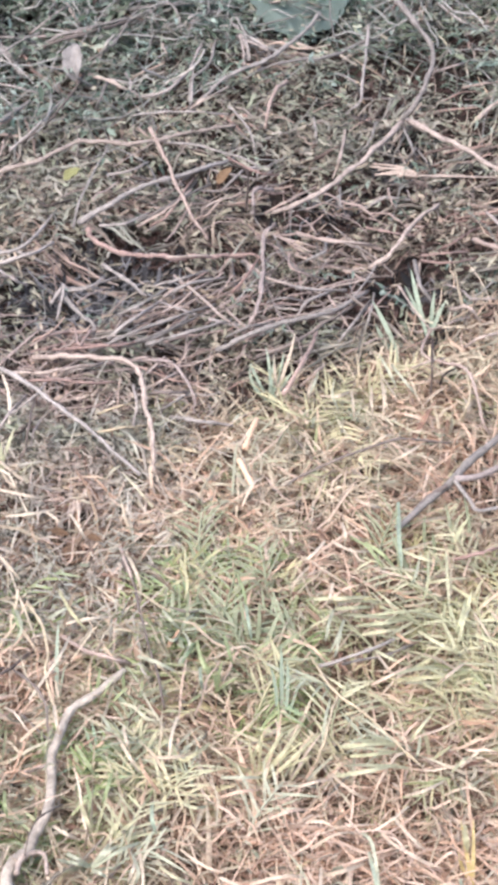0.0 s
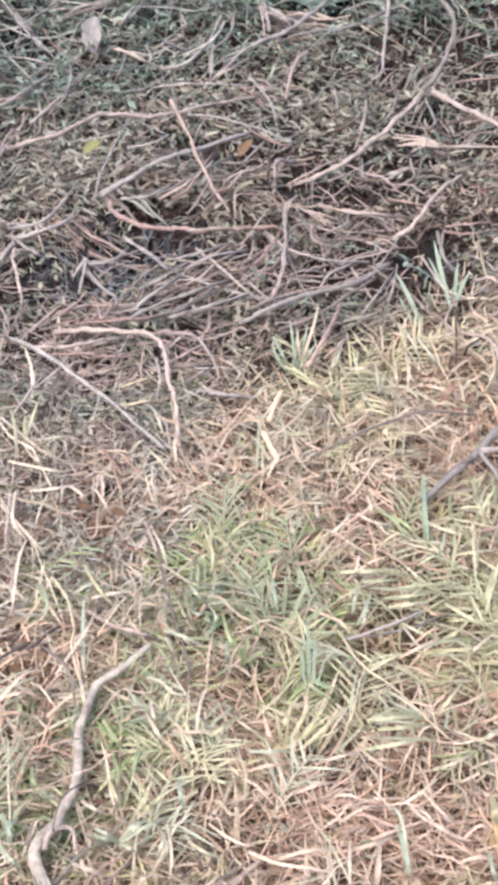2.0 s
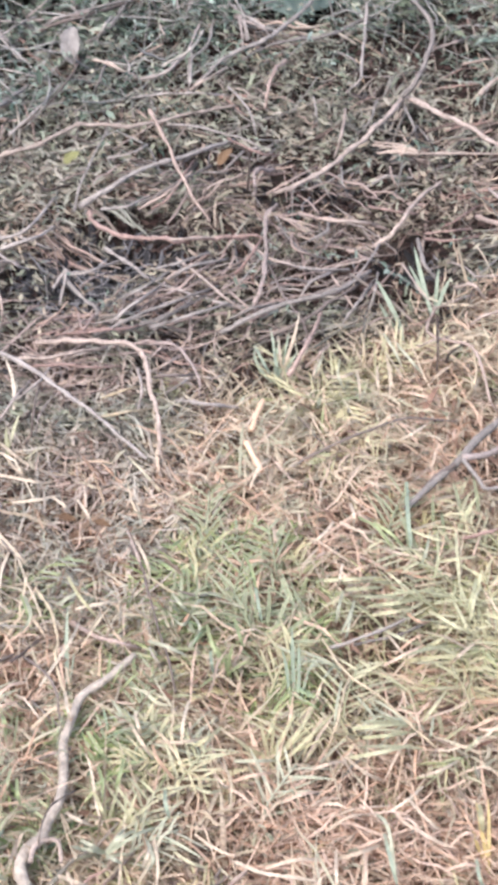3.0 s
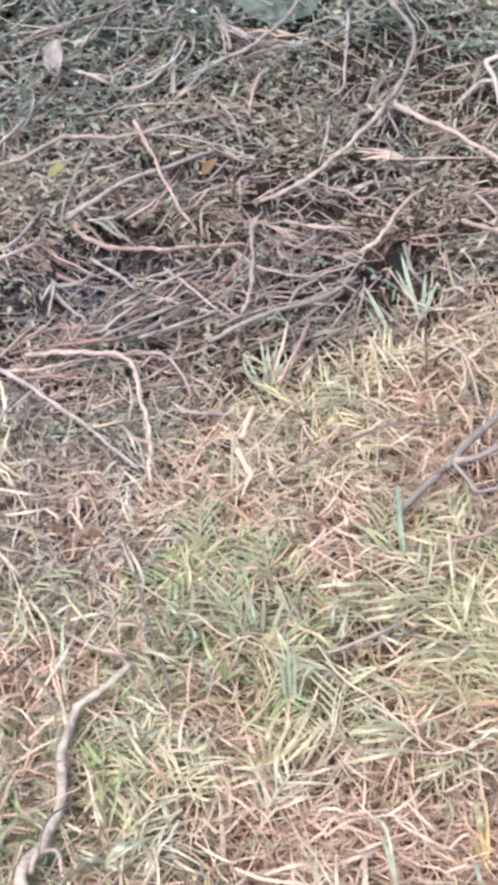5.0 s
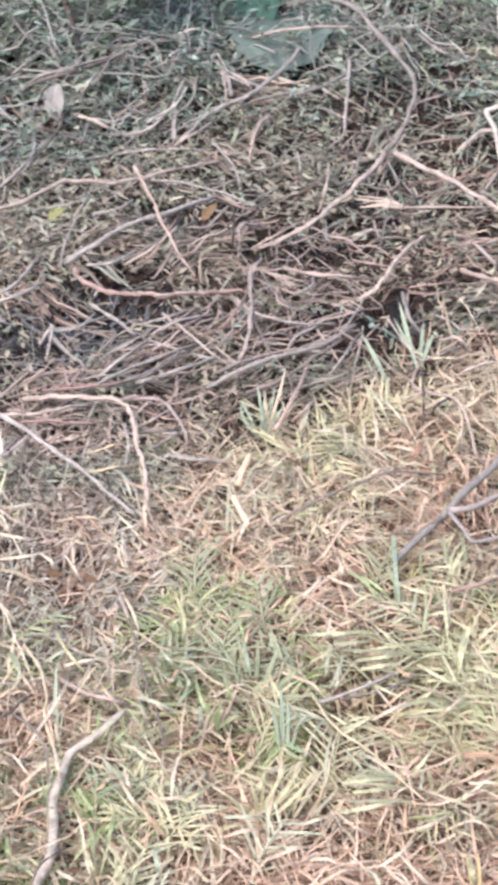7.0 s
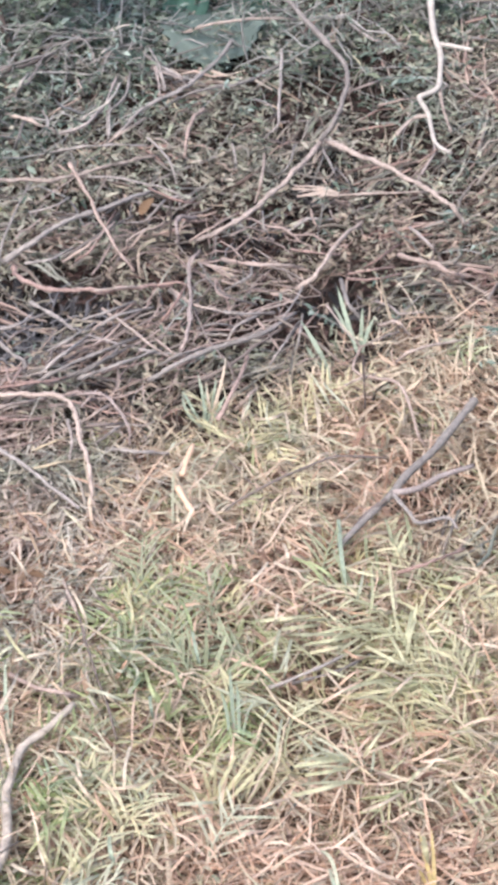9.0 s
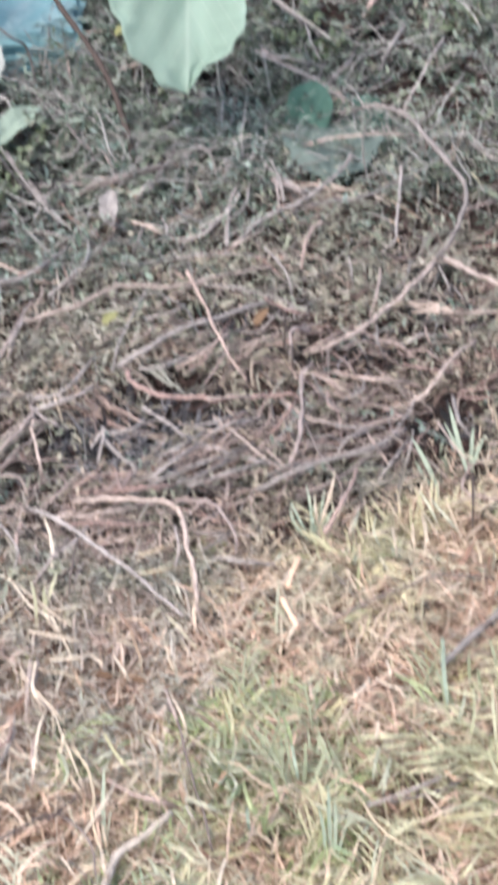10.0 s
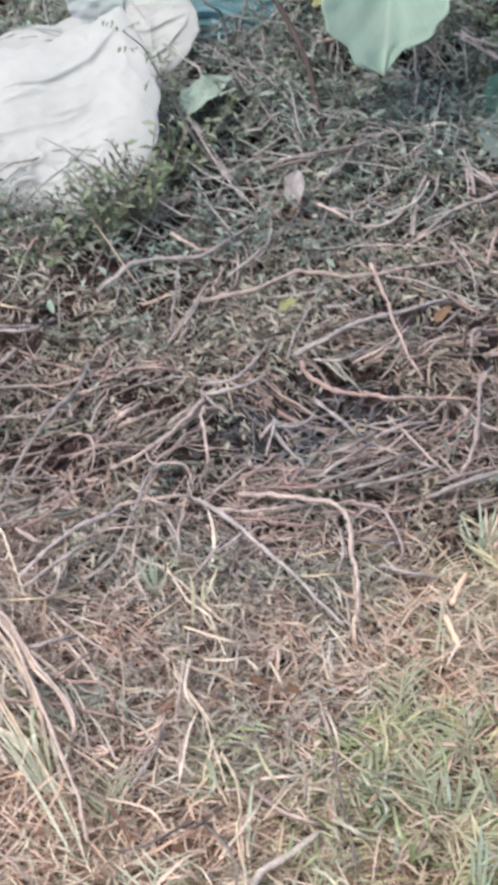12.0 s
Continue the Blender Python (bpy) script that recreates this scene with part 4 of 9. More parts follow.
def smooth_line(points, per=5):
    """A smooth line through a few control points (Catmull-Rom)."""
    p = np.asarray(points, float)
    p = np.vstack([2 * p[0] - p[1], p, 2 * p[-1] - p[-2]])
    out = []
    for i in range(1, len(p) - 2):
        for s in np.linspace(0, 1, per, endpoint=False):
            a, b, c, d = p[i - 1], p[i], p[i + 1], p[i + 2]
            out.append(0.5 * (2 * b + (c - a) * s + (2 * a - 5 * b + 4 * c - d) * s * s + (3 * b - a - 3 * c + d) * s ** 3))
    out.append(p[-2])
    return np.array(out)


def on_ground(points):
    """(x, y, height over the soil) to places."""
    return np.array([(x, y, float(terrain(x, y)) + h) for x, y, h in points])


def empty(name, x, y, label, category, group=""):
    ob = new(name)
    ob.location = (x, y, float(terrain(x, y)))
    bpy.context.view_layer.update()
    return tagged(ob, label, category, group)


def attach(name, geometry, mat, thing, label="", under=None):
    """One mesh part under a thing, or under one of its parts, given in world places."""
    verts, quads = geometry
    return part(name, (np.asarray(verts) - np.array(thing.location), quads), mat, under or thing, label)


def sack(foot, top, left, right, crown, bulge, folds, seed, mouth=0.0):
    """A slack bag that leans back: two film walls between its side edges, joined round the rim, with overlapping folds."""
    nu, nv = 120, 110
    foot, top = np.array(foot, float), np.array(top, float)
    rise = top - foot
    out = unit(np.cross([1.0, 0, 0], rise))
    out = out if out[1] < 0 else -out
    verts = []
    for wall in (1, -1):
        for j in range(nv + 1):
            v = j / nv
            xl, xr = np.interp(v, left[0], left[1]), np.interp(v, right[0], right[1])
            for i in range(nu + 1):
                u = i / nu
                f = 2 * u - 1
                full = (1 - abs(f) ** 3.2) ** 0.6 * (0.35 + 0.65 * math.cos(math.pi / 2 * v) ** 0.7)
                d = bulge * full
                q = Vector((u * 3 + seed, v * 3, wall))
                if wall > 0:
                    for line, high, wide in folds:
                        us, vs = zip(*line)
                        if us[0] <= u <= us[-1]:
                            fade = min(1, (u - us[0]) / 0.12, (us[-1] - u) / 0.12)
                            e = v - np.interp(u, us, vs) - 0.015 * noise.noise(q * 2.3)
                            d += high * fade * (math.exp(-e / wide) if e > 0 else math.exp(e / 0.012) * 1.0)
                    crease = max(0.0, 1 - 3 * abs(noise.noise(Vector((u * 2.2 + seed, v * 5.5 - 1.2 * u, 3)))))
                    small = max(0.0, 1 - 3 * abs(noise.noise(Vector((u * 5 + seed, v * 13 - 3 * u, 7)))))
                    low = 0.4 + 2.6 * max(0, 0.40 - v) / 0.40
                    d += (1 - abs(f) ** 4) * (0.0016 * crease ** 2 + 0.0026 * low * small ** 2) + 0.010 * noise.noise(q * 0.6) * (1 - f * f)
                frill = 0.012 * noise.noise(Vector((u * 7, wall * 4, seed))) * max(0, v - 0.75) * 4
                gape = mouth * math.sin(math.pi * min(1, max(0, (u - 0.04) / 0.56))) if wall > 0 else 0.0
                p = foot + rise * v * (np.interp(u, crown[0], crown[1]) - gape * max(0, v - 0.6) / 0.4)
                lift = (0.03 if wall < 0 else 0.0) * max(0, v - 0.8) * np.linalg.norm(rise) * 2 * (1 - abs(f) ** 4)
                p = p + unit(rise) * (frill + lift) + out * wall * d
                edge = 0.0035 * noise.noise(Vector((v * 9, seed, math.copysign(2, f)))) * abs(f) ** 3
                x = xl + (xr - xl) * u + edge
                verts.append((x, p[1], max(p[2], float(terrain(x, p[1])) - 0.003)))
    n1, quads = (nu + 1) * (nv + 1), []
    for wall in (0, 1):
        for j in range(nv):
            for i in range(nu):
                k = wall * n1 + j * (nu + 1) + i
                quads.append((k, k + 1, k + nu + 2, k + nu + 1) if wall == 0 else (k, k + nu + 1, k + nu + 2, k + 1))
    return np.array(verts), np.array(quads)


bag = empty("plastic_bag", -0.487, 2.66, "crumpled white plastic bag slumped on the weeds", "plastic bag")
ground_z = float(terrain(-0.47, 2.54))
FOLDS = (
    (((0.10, 0.70), (0.36, 0.69), (0.53, 0.76), (0.69, 0.84), (0.80, 0.94)), 0.0055, 0.10),
    (((0.40, 0.51), (0.59, 0.54), (0.68, 0.60)), 0.0040, 0.05),
    (((0.05, 0.60), (0.25, 0.60), (0.42, 0.64)), 0.0026, 0.05),
    (((0.08, 0.40), (0.22, 0.43), (0.40, 0.42)), 0.0026, 0.04),
    (((0.05, 0.27), (0.3, 0.25), (0.6, 0.28), (0.9, 0.40)), 0.0034, 0.06),
    (((0.10, 0.14), (0.45, 0.17), (0.75, 0.20)), 0.0030, 0.05),
    (((0.72, 0.40), (0.82, 0.50), (0.95, 0.58)), 0.0030, 0.04),
)
CROWN = ((0.0, 0.06, 0.20, 0.35, 0.50, 0.62, 0.67, 0.77, 0.85, 0.92, 1.0), (0.74, 0.80, 0.87, 0.92, 0.925, 0.935, 0.98, 1.0, 0.93, 0.85, 0.72))
attach("body", sack((-0.47, 2.525, ground_z - 0.004), (-0.47, 2.718, ground_z + 0.178),
                    ((0.0, 0.2, 0.42, 0.595, 0.68, 0.716, 0.77, 0.865, 0.92, 1.0), (-0.548, -0.5625, -0.576, -0.580, -0.574, -0.568, -0.571, -0.585, -0.584, -0.577)),
                    ((0.0, 0.2, 0.42, 0.54, 0.87, 1.0), (-0.400, -0.375, -0.355, -0.347, -0.350, -0.356)), CROWN, 0.015, FOLDS, 3.0, 0.10), WHITE_FILM, bag)
attach("rim", film_flap([(-0.568, 2.675, 0.200), (-0.545, 2.69, 0.222), (-0.51, 2.70, 0.236), (-0.475, 2.70, 0.238)], 0.024, 11.0, 0.006), WHITE_FILM, bag, "loose folded rim of the bag")
bag = empty("plastic_bag", -0.40, 2.87, "small crumpled white plastic bag behind a larger one", "plastic bag")
SLACK = ((((0.35, 0.95), (0.55, 0.75), (0.72, 0.35)), 0.004, 0.10), (((0.62, 0.30), (0.8, 0.52), (0.95, 0.86)), 0.004, 0.10), (((0.3, 0.62), (0.6, 0.66), (0.9, 0.80)), 0.004, 0.06))
attach("body", sack((-0.43, 2.80, ground_z + 0.012), (-0.43, 2.90, ground_z + 0.150), ((0.0, 1.0), (-0.47, -0.475)), ((0.0, 0.30, 0.37, 0.5, 0.7, 0.86, 1.0), (-0.43, -0.371, -0.355, -0.338, -0.327, -0.331, -0.346)),
                    ((0.0, 0.3, 0.55, 0.75, 0.9, 1.0), (0.98, 0.94, 0.90, 0.93, 0.92, 0.88)), 0.005, SLACK, 9.0), WHITE_FILM, bag)
attach("corner", film_flap([(-0.492, 2.865, 0.195), (-0.46, 2.868, 0.207), (-0.425, 2.87, 0.212)], 0.055, 5.0, 0.008), PALE_FILM, bag, "thin bluish film corner")
bag = empty("plastic_bag", -0.322, 3.025, "crumpled pale blue plastic bag lying in the weeds", "plastic bag")
attach("body", film_heap(-0.322, 3.035, 0.083, 0.074, 0.078, 14.0, crumple=1.9), BLUE_FILM, bag)
attach("torn_edge", film_flap([(-0.37, 2.955, 0.14), (-0.32, 2.94, 0.162), (-0.265, 2.945, 0.148)], 0.045, 7.0, 0.02), BLUE_FILM, bag, "torn pale blue film edge")

# ---- broad-leaved plants ----


def leaf_blade(base, tip, width, facing, cup=0.12, wavy=0.15, seed=0.0, heart=True, outline=None):
    """A broad leaf from its base to its tip with a wavy margin; returns places, quads and blade coordinates."""
    base, tip, facing = np.array(base, float), np.array(tip, float), np.array(facing, float)
    nv, nu = 96, 33
    along = tip - base
    length = np.linalg.norm(along)
    along = along / length
    side = unit(np.cross(along, facing))
    nor = np.cross(side, along)
    verts, uvs = [], []
    for j in range(nv + 1):
        v = j / nv
        half = math.sin(math.pi / 2 * min(1, (1 - v) / 0.58)) ** 0.62 * math.sin(math.pi / 2 * min(1, v / 0.3)) ** 0.6
        for i in range(nu):
            u = i / (nu - 1)
            f = 2 * u - 1
            edge = 1 + wavy * (noise.noise(Vector((v * 9 + seed, math.copysign(1, f) * 3, seed))) + 1.1 * noise.noise(Vector((v * 24 + seed, math.copysign(5, f), 2)))) * abs(f) ** 2
            back = 0.10 * length * abs(f) ** 1.5 * (1 - v) ** 3 if heart else 0.0
            reach = half * width / 2
            if outline:
                reach = float(np.interp(v, outline[0], outline[1 if f > 0 else 2]))
                half = 2 * reach / width
            q = base + along * (v * length - back) + side * f * edge * reach
            if outline:
                q = q + nor * 0.0016 * abs(math.sin(4.5 * math.pi * (v - 0.55 * abs(f) * half)))
            dip = cup * width * (abs(f) ** 1.4) * half
            q = q + nor * (dip + 0.06 * length * math.sin(math.pi * v) + 0.07 * width * math.sin(v * 11 + 3 * f + seed) * abs(f) * half + (0.10 if outline else 0.05) * width * noise.noise(Vector((f * 1.6, v * 3, seed))) + 0.06 * width * half * noise.noise(Vector((f * half * 2.6 - 0.9 * v, v * 1.6, seed + 9))))
            verts.append(q)
            uvs.append((0.5 + 0.5 * f * half, v))
    quads = [(j * nu + i, j * nu + i + 1, (j + 1) * nu + i + 1, (j + 1) * nu + i) for j in range(nv) for i in range(nu - 1)]
    return np.array(verts), np.array(quads), uvs


def add_leaf(thing, mat, label="", under=None, **kw):
    verts, quads, uvs = leaf_blade(**kw)
    ob = attach("leaf", (verts, quads), mat, thing, label, under)
    layer = ob.data.uv_layers.new(name="blade")
    for loop in ob.data.loops:
        layer.data[loop.index].uv = uvs[loop.vertex_index]
    ob.modifiers.new("thickness", "SOLIDIFY").thickness = 0.0008
    return ob


def rod(points, r0, r1, sides=8, per=5, rough=0.06):
    """A round tapering stem through a few places, closed at its ends."""
    pts = smooth_line(points, per)
    pts = np.vstack([pts[0], pts, pts[-1]])
    k = len(pts)
    pts[0] += (pts[1] - pts[2]) * 0.02
    pts[-1] += (pts[-2] - pts[-3]) * 0.02
    rad = np.linspace(r0, r1, k) * (1 + rough * rng.normal(0, 1, k))
    rad[0], rad[-1] = r0 * 0.05, r1 * 0.05
    return tubes(pts[None], rad[None], sides)


plant = empty("broad_leaved_plant", -0.075, 3.08, "plant with one large pale green hanging leaf", "plant")
attach("stem", rod([(-0.075, 3.08, 0.11), (-0.08, 3.03, 0.28), (-0.08, 2.98, 0.44), (-0.08, 2.93, 0.52)], 0.008, 0.006), STALK, plant)
stalk = attach("petiole", rod([(-0.08, 2.935, 0.515), (-0.079, 2.89, 0.515), (-0.078, 2.855, 0.475)], 0.004, 0.003), STALK, plant)
BROAD = ((0.0, 0.05, 0.15, 0.30, 0.47, 0.577, 0.653, 0.729, 0.794, 0.826, 0.870, 0.892, 0.909, 0.978, 1.0),
         (0.003, 0.035, 0.067, 0.088, 0.094, 0.101, 0.099, 0.087, 0.076, 0.073, 0.069, 0.059, 0.048, 0.034, 0.0),
         (0.003, 0.035, 0.067, 0.086, 0.086, 0.086, 0.074, 0.071, 0.069, 0.058, 0.055, 0.039, 0.021, 0.005, 0.0))
add_leaf(plant, BIG_LEAF, "large pale green leaf with a torn wavy margin", stalk, base=(-0.078, 2.86, 0.48), tip=(-0.0865, 2.694, 0.206), width=0.19, facing=(0.0, -0.86, 0.5), seed=1.3, wavy=0.045, cup=0.26, outline=BROAD)

plant = empty("broad_leaved_plant", -0.47, 3.16, "plant with a pale green leaf behind the bags", "plant")
attach("stem", rod([(-0.47, 3.16, 0.12), (-0.475, 3.1, 0.3), (-0.47, 3.03, 0.44)], 0.007, 0.005), STALK, plant)
stalk = attach("petiole", rod([(-0.47, 3.035, 0.435), (-0.45, 2.98, 0.43), (-0.44, 2.96, 0.40)], 0.004, 0.003), STALK, plant)
add_leaf(plant, BIG_LEAF, "", stalk, base=(-0.44, 2.965, 0.41), tip=(-0.385, 2.88, 0.285), width=0.12, facing=(0.0, -0.86, 0.5), seed=4.0)
stalk = attach("petiole", rod([(-0.474, 3.10, 0.30), (-0.455, 3.03, 0.31), (-0.43, 3.0, 0.275)], 0.003, 0.002), STALK, plant)
add_leaf(plant, GREEN_LEAF, "dark green leaf", stalk, base=(-0.432, 3.0, 0.275), tip=(-0.345, 3.03, 0.252), width=0.062, facing=(0.0, -0.8, 0.6), seed=3.0)
add_leaf(plant, OLIVE_LEAF, "olive dying leaf", base=(-0.468, 3.13, 0.20), tip=(-0.375, 3.12, 0.15), width=0.070, facing=(0.0, -0.7, 0.7), seed=6.0)

plant = empty("seedling", 0.085, 2.815, "seedling with two bluish green leaves coloured as in shade", "plant")
attach("stem", rod([(0.085, 2.815, 0.094), (0.085, 2.805, 0.144), (0.08, 2.795, 0.159)], 0.003, 0.002), STALK, plant)
add_leaf(plant, SHADE_LEAF, "round bluish green leaf coloured dark as in shade", base=(0.070, 2.800, 0.166), tip=(0.050, 2.750, 0.094), width=0.058, facing=(0.0, -0.85, 0.5), seed=2.0, cup=0.05, wavy=0.03)
add_leaf(plant, SHADE_LEAF, "smaller leaf coloured dark as in shade", base=(0.117, 2.810, 0.138), tip=(0.162, 2.765, 0.095), width=0.06, facing=(0.0, -0.8, 0.6), seed=8.0, cup=0.05, wavy=0.03)
add_leaf(plant, DUSTY_LEAF, "dusty grey-green leaf pressed on the weeds", base=(0.095, 2.775, 0.122), tip=(0.088, 2.655, 0.110), width=0.13, facing=(0.0, -0.6, 0.8), seed=5.0, cup=0.05, wavy=0.10)
attach("petiole", rod([(0.083, 2.800, 0.149), (0.10, 2.805, 0.147), (0.118, 2.810, 0.139)], 0.0015, 0.0012), STALK, plant)

# ---- standing stems ----


def leafy_weed(x, y, n, height, spread, label, seed_turn=0.0, leaf=None, leaf0=0.009, leaf1=0.018):
    """A small weed: several stems from one root, each with pairs of leaflets."""
    thing = empty("weed_plant", x, y, label, "weed", "leafy weeds")
    for i in range(n):
        a = seed_turn + i * 2.4
        out = spread * (0.4 + 0.6 * ((i * 0.618) % 1))
        line = on_ground([(x, y, 0.0), (x + 0.4 * out * math.cos(a), y + 0.4 * out * math.sin(a), height * 0.55), (x + out * math.cos(a), y + out * math.sin(a), height * (0.75 + 0.25 * ((i * 0.37) % 1)))])
        stem = attach("stem", rod(line, 0.0013, 0.0007, 5, 4), BARK_DARK, thing)
        s = smooth_line(line, 5)[None]
        for leaflet in leaf_pairs(s, None, leaf0, leaf1):
            attach("leaf", leaflet, leaf or LEAFLET_FRESH, thing, "", stem)
    return thing


for x, y, n, height, spread, turn in ((-0.385, 2.455, 10, 0.105, 0.065, 0.2), (-0.350, 2.485, 10, 0.125, 0.065, 1.1), (-0.325, 2.62, 8, 0.07, 0.07, 2.0), (-0.30, 2.73, 8, 0.06, 0.07, 0.7), (-0.45, 2.43, 7, 0.045, 0.07, 1.7), (-0.55, 2.43, 6, 0.03, 0.07, 2.7)):
    leafy_weed(x, y, n, height, spread, "small leafy green weed in front of a white bag", turn)
for x, y, n, height, spread, turn in ((0.055, 3.02, 8, 0.06, 0.06, 0.4), (0.085, 2.97, 6, 0.05, 0.05, 1.4), (-0.12, 2.97, 7, 0.06, 0.06, 2.2), (0.275, 3.03, 7, 0.05, 0.06, 0.9)):
    leafy_weed(x, y, n, height, spread, "small olive green weed behind the dead brush", turn)
for x, y, height, turn in ((-0.354, 2.52, 0.115, 0.3), (-0.380, 2.50, 0.105, 1.9), (-0.41, 2.475, 0.075, 0.9), (-0.445, 2.46, 0.055, 2.6), (-0.49, 2.45, 0.045, 1.2), (-0.335, 2.60, 0.085, 2.2), (-0.30, 2.67, 0.075, 0.1), (-0.255, 2.71, 0.06, 1.5), (-0.225, 2.63, 0.05, 2.9), (-0.27, 2.59, 0.06, 0.6)):
    leafy_weed(x, y, 6, height, 0.055, "dark grey-green leafy weed beside a white bag", turn, LEAFLET_DEEP, 0.007, 0.014)
for x, y, height, turn in ((0.055, 3.057, 0.07, 0.3), (0.215, 3.149, 0.08, 1.2), (0.114, 2.96, 0.06, 2.1), (0.239, 2.913, 0.06, 0.8), (-0.223, 3.213, 0.08, 1.8), (-0.234, 3.103, 0.08, 2.7), (-0.304, 3.19, 0.07, 0.5), (-0.13, 2.78, 0.05, 1.4), (0.022, 2.867, 0.06, 2.4), (-0.05, 3.10, 0.08, 0.2), (0.15, 3.06, 0.08, 1.0), (-0.165, 2.90, 0.07, 2.0), (-0.205, 2.80, 0.06, 2.9), (0.30, 3.02, 0.07, 1.6)):
    leafy_weed(x, y, 6, height, 0.065, "dark green leafy weed among grey stems", turn, LEAFLET_DEEP, 0.010, 0.021)

thing = empty("weed_stalk", -0.247, 2.608, "thin leaning stalk with a few tiny leaves", "weed")
line = on_ground([(-0.247, 2.608, 0.0), (-0.275, 2.612, 0.035), (-0.298, 2.60, 0.072), (-0.314, 2.585, 0.11), (-0.326, 2.57, 0.147), (-0.342, 2.555, 0.187), (-0.353, 2.53, 0.226), (-0.373, 2.505, 0.258)])
stem = attach("stem", rod(line, 0.0017, 0.0009, 6), BARK_GREY, thing)
for i, (dx, dz) in enumerate(((-0.02, 0.012), (0.018, 0.012), (-0.025, 0.002), (0.012, -0.012), (-0.012, -0.018), (0.022, 0.0))):
    p = line[-1 - i // 2]
    twiglet = np.array([p, p + [dx * 0.5, -0.004, dz * 0.6], p + [dx, -0.006, dz]])
    for leaflet in leaf_pairs(smooth_line(twiglet, 2)[None], None, 0.005, 0.009):
        attach("leaf", leaflet, LEAFLET_FRESH, thing, "", stem)

thing = empty("weed_stalk", -0.285, 2.86, "thin bare stalk leaning across a small white bag", "weed")
attach("stem", rod([(-0.285, 2.86, 0.10), (-0.293, 2.84, 0.205), (-0.310, 2.80, 0.243), (-0.348, 2.79, 0.278), (-0.405, 2.80, 0.297)], 0.002, 0.001, 6), BARK_GREY, thing)

thing = empty("cut_sapling", -0.156, 2.712, "upright dark brown stem cut off at the top", "stem")
line = on_ground([(-0.156, 2.712, -0.004), (-0.155, 2.699, 0.031), (-0.163, 2.717, 0.058), (-0.174, 2.751, 0.079), (-0.189, 2.784, 0.101), (-0.216, 2.830, 0.122), (-0.245, 2.864, 0.144), (-0.271, 2.893, 0.171), (-0.290, 2.885, 0.200)])
trunk = attach("trunk", rod(line, 0.0050, 0.0028, 8, rough=0.08), BARK_BROWN, thing)
attach("cut_end", rod([line[-1] - (0, 0, 0.001), line[-1] + (-0.003, -0.002, 0.004)], 0.0039, 0.0036, 8, 3), BARK_PALE, thing, "pale cut end", trunk)

# ---- fallen branches ----


def forked_branch(x, y, label, limbs):
    thing = empty("forked_branch", x, y, label, "branch")
    limb = None
    for name, mat, r0, r1, pts in limbs:
        made = attach(name, rod(on_ground(pts), r0, r1, 8, rough=0.09), mat, thing, "", limb)
        limb = limb or made
    return thing


forked_branch(0.211, 1.792, "dark grey forked branch lying on the grass", (
    ("limb", BARK_MAUVE, 0.0048, 0.0028, [(0.308, 1.909, 0.062), (0.297, 1.895, 0.059), (0.261, 1.842, 0.055), (0.230, 1.806, 0.052), (0.211, 1.778, 0.049), (0.181, 1.744, 0.045), (0.158, 1.716, 0.042)]),
    ("side_twig", BARK_GREY, 0.0030, 0.0024, [(0.214, 1.772, 0.057), (0.238, 1.782, 0.055), (0.262, 1.802, 0.054), (0.294, 1.821, 0.052)]),
    ("side_twig", BARK_GREY, 0.0022, 0.0015, [(0.213, 1.770, 0.057), (0.226, 1.748, 0.053), (0.233, 1.740, 0.049), (0.261, 1.752, 0.046), (0.269, 1.742, 0.042)]),
    ("side_twig", BARK_DARK, 0.0025, 0.0015, [(0.206, 1.768, 0.052), (0.189, 1.758, 0.047), (0.176, 1.744, 0.042), (0.163, 1.730, 0.037)])))
forked_branch(0.346, 2.539, "bleached crooked branch with side twigs on the brush", (
    ("limb", BARK_BONE, 0.0044, 0.0022, [(0.368, 2.753, 0.055), (0.364, 2.702, 0.055), (0.362, 2.666, 0.055), (0.363, 2.640, 0.055), (0.364, 2.618, 0.055), (0.358, 2.574, 0.055), (0.351, 2.542, 0.055), (0.332, 2.530, 0.055), (0.327, 2.523, 0.055), (0.333, 2.490, 0.055), (0.333, 2.458, 0.055), (0.333, 2.426, 0.055), (0.339, 2.407, 0.055), (0.348, 2.394, 0.055)]),
    ("side_twig", BARK_BONE, 0.0032, 0.0026, [(0.364, 2.640, 0.055), (0.379, 2.635, 0.055), (0.403, 2.620, 0.055)]),
    ("side_twig", BARK_PALE, 0.0028, 0.0018, [(0.336, 2.493, 0.050), (0.317, 2.498, 0.045), (0.293, 2.459, 0.050)]),
    ("side_twig", BARK_PALE, 0.0022, 0.0014, [(0.354, 2.545, 0.050), (0.354, 2.509, 0.045), (0.355, 2.448, 0.050)])))
